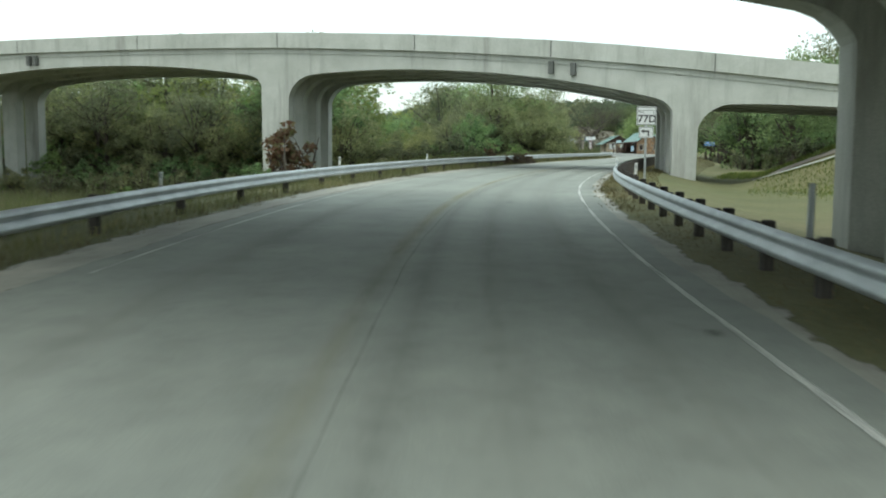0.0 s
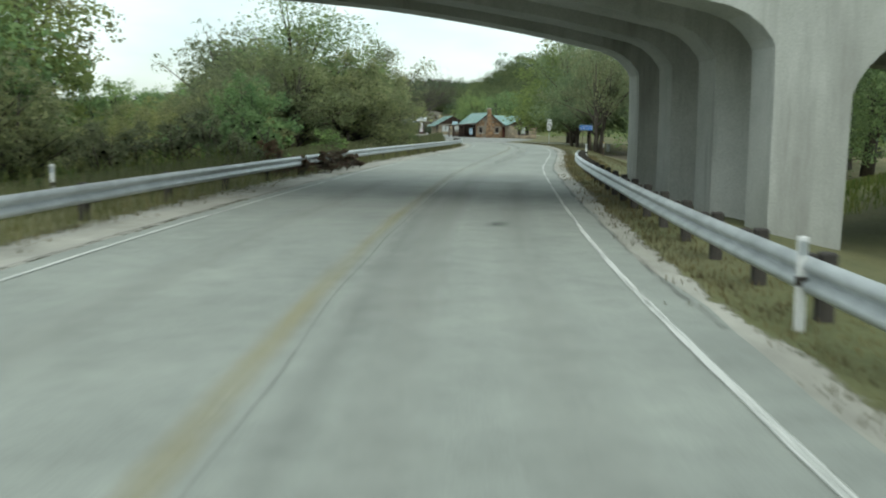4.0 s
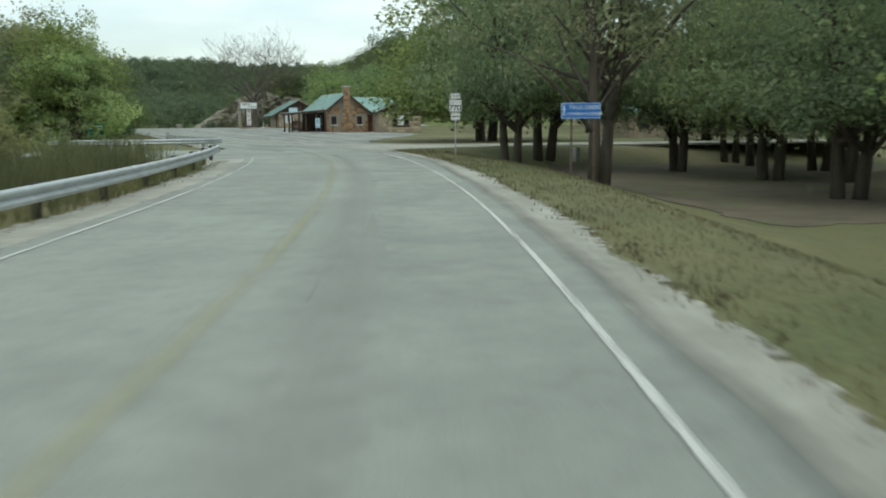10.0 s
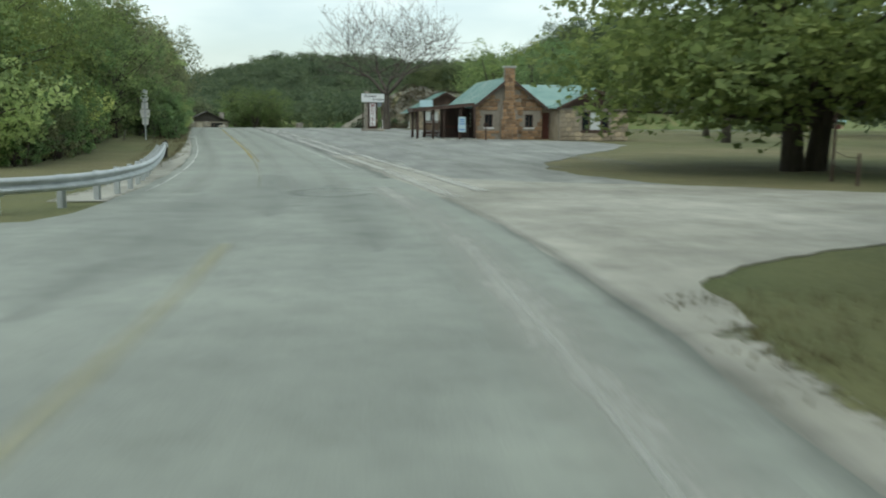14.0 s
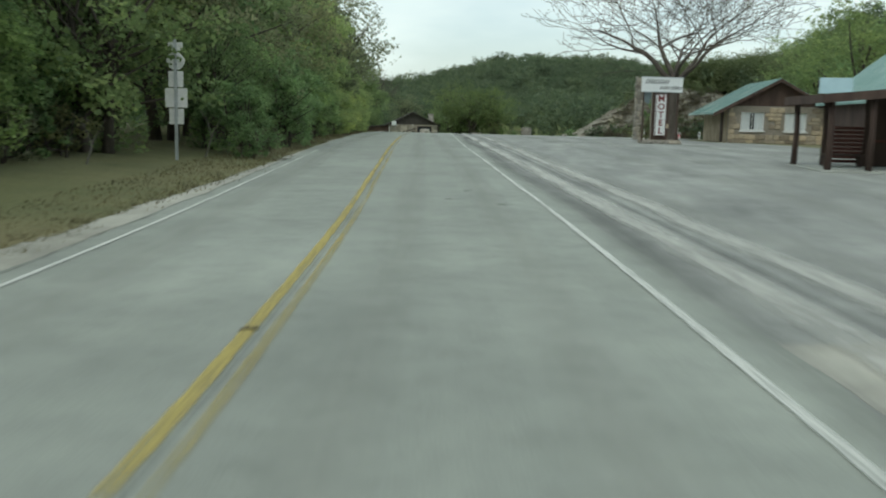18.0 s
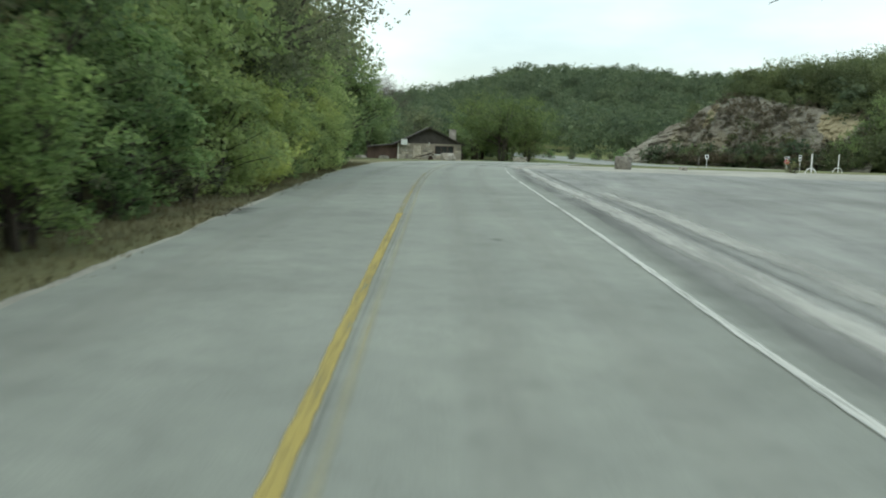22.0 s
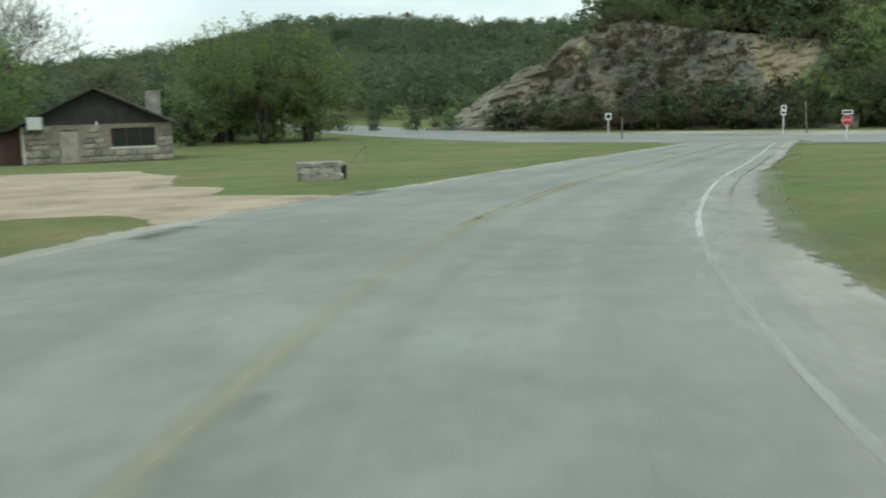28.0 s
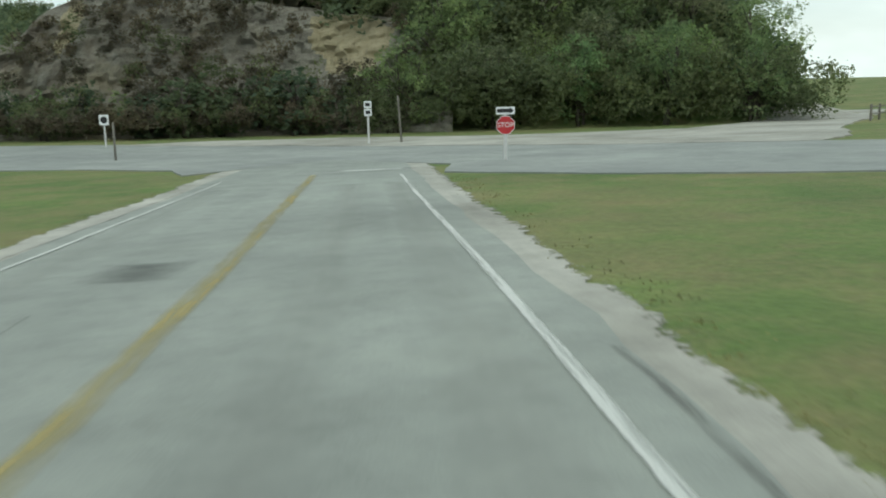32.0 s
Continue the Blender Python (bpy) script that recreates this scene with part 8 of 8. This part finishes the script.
# ---- woods on the hills: one mass of clumps ----
def far_woods():
    """Trees of the hills as clumps of leaves; the farther, the fewer and larger the leaves."""
    rng = np.random.default_rng(77)
    near, far = [], []
    for _ in range(1300):
        run, out = rng.uniform(-4.5, 58), 23 + 72 * rng.random() ** 1.5
        x, y = hill_place(run, out)
        if float(terrain(x, y)) > 1.5:
            near.append((x, y, rng.uniform(4.5, 8.2) * (1 + 0.16 * float(rise(run, 2, 16)) - 0.28 * float(rise(-run, -6, 4.5)))))
    for _ in range(420):
        run, out = rng.uniform(-13, 26), rng.uniform(10, 24)
        if run > -9 and (noise.noise((run * 0.16, out * 0.3, 3)) > 0.05 or out > 22.5):
            x, y = hill_place(run, out)
            near.append((x - 2.1, y - 2.65, rng.uniform(1.2, 2.6), float(terrain(x, y)) + 0.7))
    brush = []
    for _ in range(330):
        run, out = rng.uniform(-7, 24), rng.uniform(9.5, 20.5)
        if noise.noise((run * 0.22, out * 0.25, 6)) > -0.1 and ((run - OCHRE_RUN) / 3.4) ** 2 + ((out - 18.4) / 2.8) ** 2 > 1:
            x, y = hill_place(run, out)
            brush.append((x - 2.0, y - 2.5, rng.uniform(1.0, 2.1), float(terrain(x, y)) + 0.5))
    for _ in range(170):
        run, out = rng.uniform(-8, 24), rng.uniform(8.5, 13.5)
        near.append((*hill_place(run, out), rng.uniform(1.6, 3.4)))
    for _ in range(420):
        run, out = rng.uniform(24, 53), rng.uniform(9, 30)
        near.append((*hill_place(run, out), rng.uniform(3.5, 6.5) * (1 - 0.35 * float(rise(run, 44, 57)))))
    for i in range(10500):
        a, d = (rng.uniform(-0.75, 1.15) if i % 4 else rng.uniform(-2.0, 1.9)), math.sqrt(rng.uniform(170**2, 640**2))
        x, y = 25 + math.sin(a) * d, 180 + math.cos(a) * d
        out = (x - 44) * 0.62 + (y - 362) * 0.78
        run = (x - 44) * 0.78 - (y - 362) * 0.62
        if run > 52 and out > -70 or y < 500 and abs((x - 24) + (y - 400) * 0.36) < 15 or y < 300 and -20 < x < 90 or out < 12 and -25 < run:
            continue
        far.append((x, y, rng.uniform(4, 6.5) if math.hypot(x - 22, y - 290) < 150 else rng.uniform(6.0, 13.5)))
    for _ in range(420):
        far.append((rng.uniform(-150, -62), rng.uniform(60, 420), rng.uniform(7, 10)))
    for _ in range(260):
        far.append((rng.uniform(78, 160), rng.uniform(60, 262), rng.uniform(7, 11)))
    for _ in range(160):
        x, y = rng.uniform(-20, 12), rng.uniform(372, 470)
        if abs((x - 24) + (y - 400) * 0.36) > 12:
            far.append((x, y, rng.uniform(6, 9)))
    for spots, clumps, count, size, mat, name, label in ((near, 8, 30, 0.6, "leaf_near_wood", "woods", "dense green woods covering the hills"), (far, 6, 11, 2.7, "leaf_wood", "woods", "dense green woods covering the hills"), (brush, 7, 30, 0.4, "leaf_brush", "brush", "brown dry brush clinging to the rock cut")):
        xy = np.array([q[:2] for q in spots])
        z = [q[3] if len(q) > 3 else g for q, g in zip(spots, terrain(xy[:, 0], xy[:, 1]))]
        cs, rs = [], []
        for (x, y, h, *_), g in zip(spots, z):
            for _ in range(clumps):
                d = rng.normal(size=3)
                d /= np.linalg.norm(d)
                cs.append((x + d[0] * h * 0.3, y + d[1] * h * 0.3, g + h * (0.52 + 0.34 * d[2])))
                rs.append(h * rng.uniform(0.16, 0.28))
        v, f = leaves(cs, rs, count, size, rng)
        k = np.clip(np.repeat(rs, count) / (2.2 if spots is far else 1.3 if spots is near else 0.5), 0.35, 1.0)
        q = v.reshape(-1, 4, 3)
        m = q.mean(1, keepdims=True)
        v = (m + (q - m) * k[:, None, None]).reshape(-1, 3)
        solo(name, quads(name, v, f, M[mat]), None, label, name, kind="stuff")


far_woods()


# ---- grass ----
def blades(name, spots, tall, wide, mat, label, seed=1):
    """Bent grass blades at the given places (x, y): tall and wide are ranges."""
    rng = np.random.default_rng(seed)
    xy = np.asarray(spots, float)
    n = len(xy)
    z = np.array([height(x, y) for x, y in xy])
    h, w = rng.uniform(*tall, n), rng.uniform(*wide, n)
    a, b = rng.uniform(0, 6.28, n), rng.uniform(0, 6.28, n)
    lean = rng.uniform(0.05, 0.45, n) * h
    side = np.c_[np.cos(a) * w, np.sin(a) * w, np.zeros(n)]
    base = np.c_[xy, z - 0.02]
    tip = base + np.c_[np.cos(b) * lean, np.sin(b) * lean, h]
    v = np.stack([base - side, base + side, tip + side * 0.3, tip - side * 0.3], 1).reshape(-1, 3)
    solo(name, quads(name, v, np.arange(n * 4).reshape(n, 4), M[mat]), None, label, "grass", kind="stuff")


def scatter(n, s, lateral, seed):
    rng = np.random.default_rng(seed)
    return [beside(a, b) for a, b in zip(rng.uniform(*s, n), lateral[0] + (lateral[1] - lateral[0]) * rng.random(n) ** 1.3)]


blades("tall_weeds", scatter(16000, (-10, 134), (-6.2, -9.5), 1), (0.3, 0.95), (0.008, 0.02), "weeds", "tall olive weeds behind the guardrail", 1)
blades("tall_weeds", scatter(14000, (30, 130), (-6.5, -12.0), 11), (0.5, 1.4), (0.012, 0.03), "weeds", "tall olive weeds below the brush", 11)
rng = np.random.default_rng(21)
blades("tall_weeds", [on_bank(k, v) for k, v in zip(rng.uniform(-34, 9, 9000), rng.uniform(-9, 16, 9000))], (0.3, 1.1), (0.012, 0.028), "green_grass", "tall green and tan weeds under the overpass", 21)
rng = np.random.default_rng(22)
blades("bank_grass", [on_bank(k, v) for k, v in zip(rng.uniform(25, 42, 9000), rng.uniform(8, 19, 9000))], (0.2, 0.7), (0.012, 0.03), "green_grass", "tall green grass on the embankment", 22)
rng = np.random.default_rng(23)
blades("tall_weeds", [on_bank(k, v) for k, v in zip(rng.uniform(-46, -1, 12000), rng.uniform(-22, 14, 12000))], (0.5, 1.5), (0.012, 0.03), "weeds", "tall olive weeds between the overpasses", 23)
rng = np.random.default_rng(24)
blades("bank_grass", [on_bank(k, v) for k, v in zip(28 + 18 * rng.random(14000) ** 0.7, np.minimum(-1.8, rng.normal(-4, 2.6, 14000)))], (0.12, 0.45), (0.01, 0.025), "green_grass", "rough green grass on the embankment", 24)
blades("verge_grass", scatter(9000, (-10, 131), (-4.6, -5.6), 2), (0.12, 0.5), (0.006, 0.015), "weeds", "rank grass tufts under the guardrail", 2)
blades("verge_grass", scatter(12000, (-5, 90), (4.0, 6.0), 3), (0.03, 0.13), (0.006, 0.015), "brown_grass", "dry brown grass tufts along the guardrail posts", 3)
blades("verge_grass", scatter(12000, (60, 146), (5.0, 8.0), 4), (0.04, 0.13), (0.006, 0.014), "verge_grass", "short tan and green grass along the shoulder", 4)
blades("verge_grass", scatter(9000, (180, 262), (-3.5, -5.5), 5), (0.04, 0.18), (0.006, 0.016), "brown_grass", "dry grass and leaves at the foot of the thicket", 5)


def edge_tufts(s0, s1, lateral, n, seed, mat="brown_grass", grown=1.0):
    r = np.random.default_rng(seed)
    spots = []
    for a in r.uniform(s0, s1, n):
        o = lateral(a) + r.normal() * 0.22
        for _ in range(9):
            spots.append(beside(a + r.normal() * 0.09, o + r.normal() * 0.09))
    blades("edge_tufts", spots, (0.03 * grown, 0.12 * grown), (0.006, 0.014), mat, "low grass tufts at the gravel's edge", seed)


edge_tufts(20, 146, lambda s: right_edge(s) + table((20, 0.85), (60, 1.0), (90, 1.1), (110, 1.35), (130, 1.5), (146, 1.7))(s), 900, 31)
edge_tufts(0, 134, lambda s: left_edge(s) - 1.35, 700, 32)
edge_tufts(165, 258, lambda s: left_edge(s) - table((165, 1.6), (186, 1.1), (198, 0.8), (258, 0.6))(s), 600, 33)
edge_tufts(284, 332, lambda s: right_edge(s) + table((284, 1.9), (290, 1.3), (305, 1.05), (332, 1.4))(s), 220, 34, "dry_grass", 0.5)
edge_tufts(290, 332, lambda s: left_edge(s) - 1.0, 220, 35, "dry_grass", 0.5)
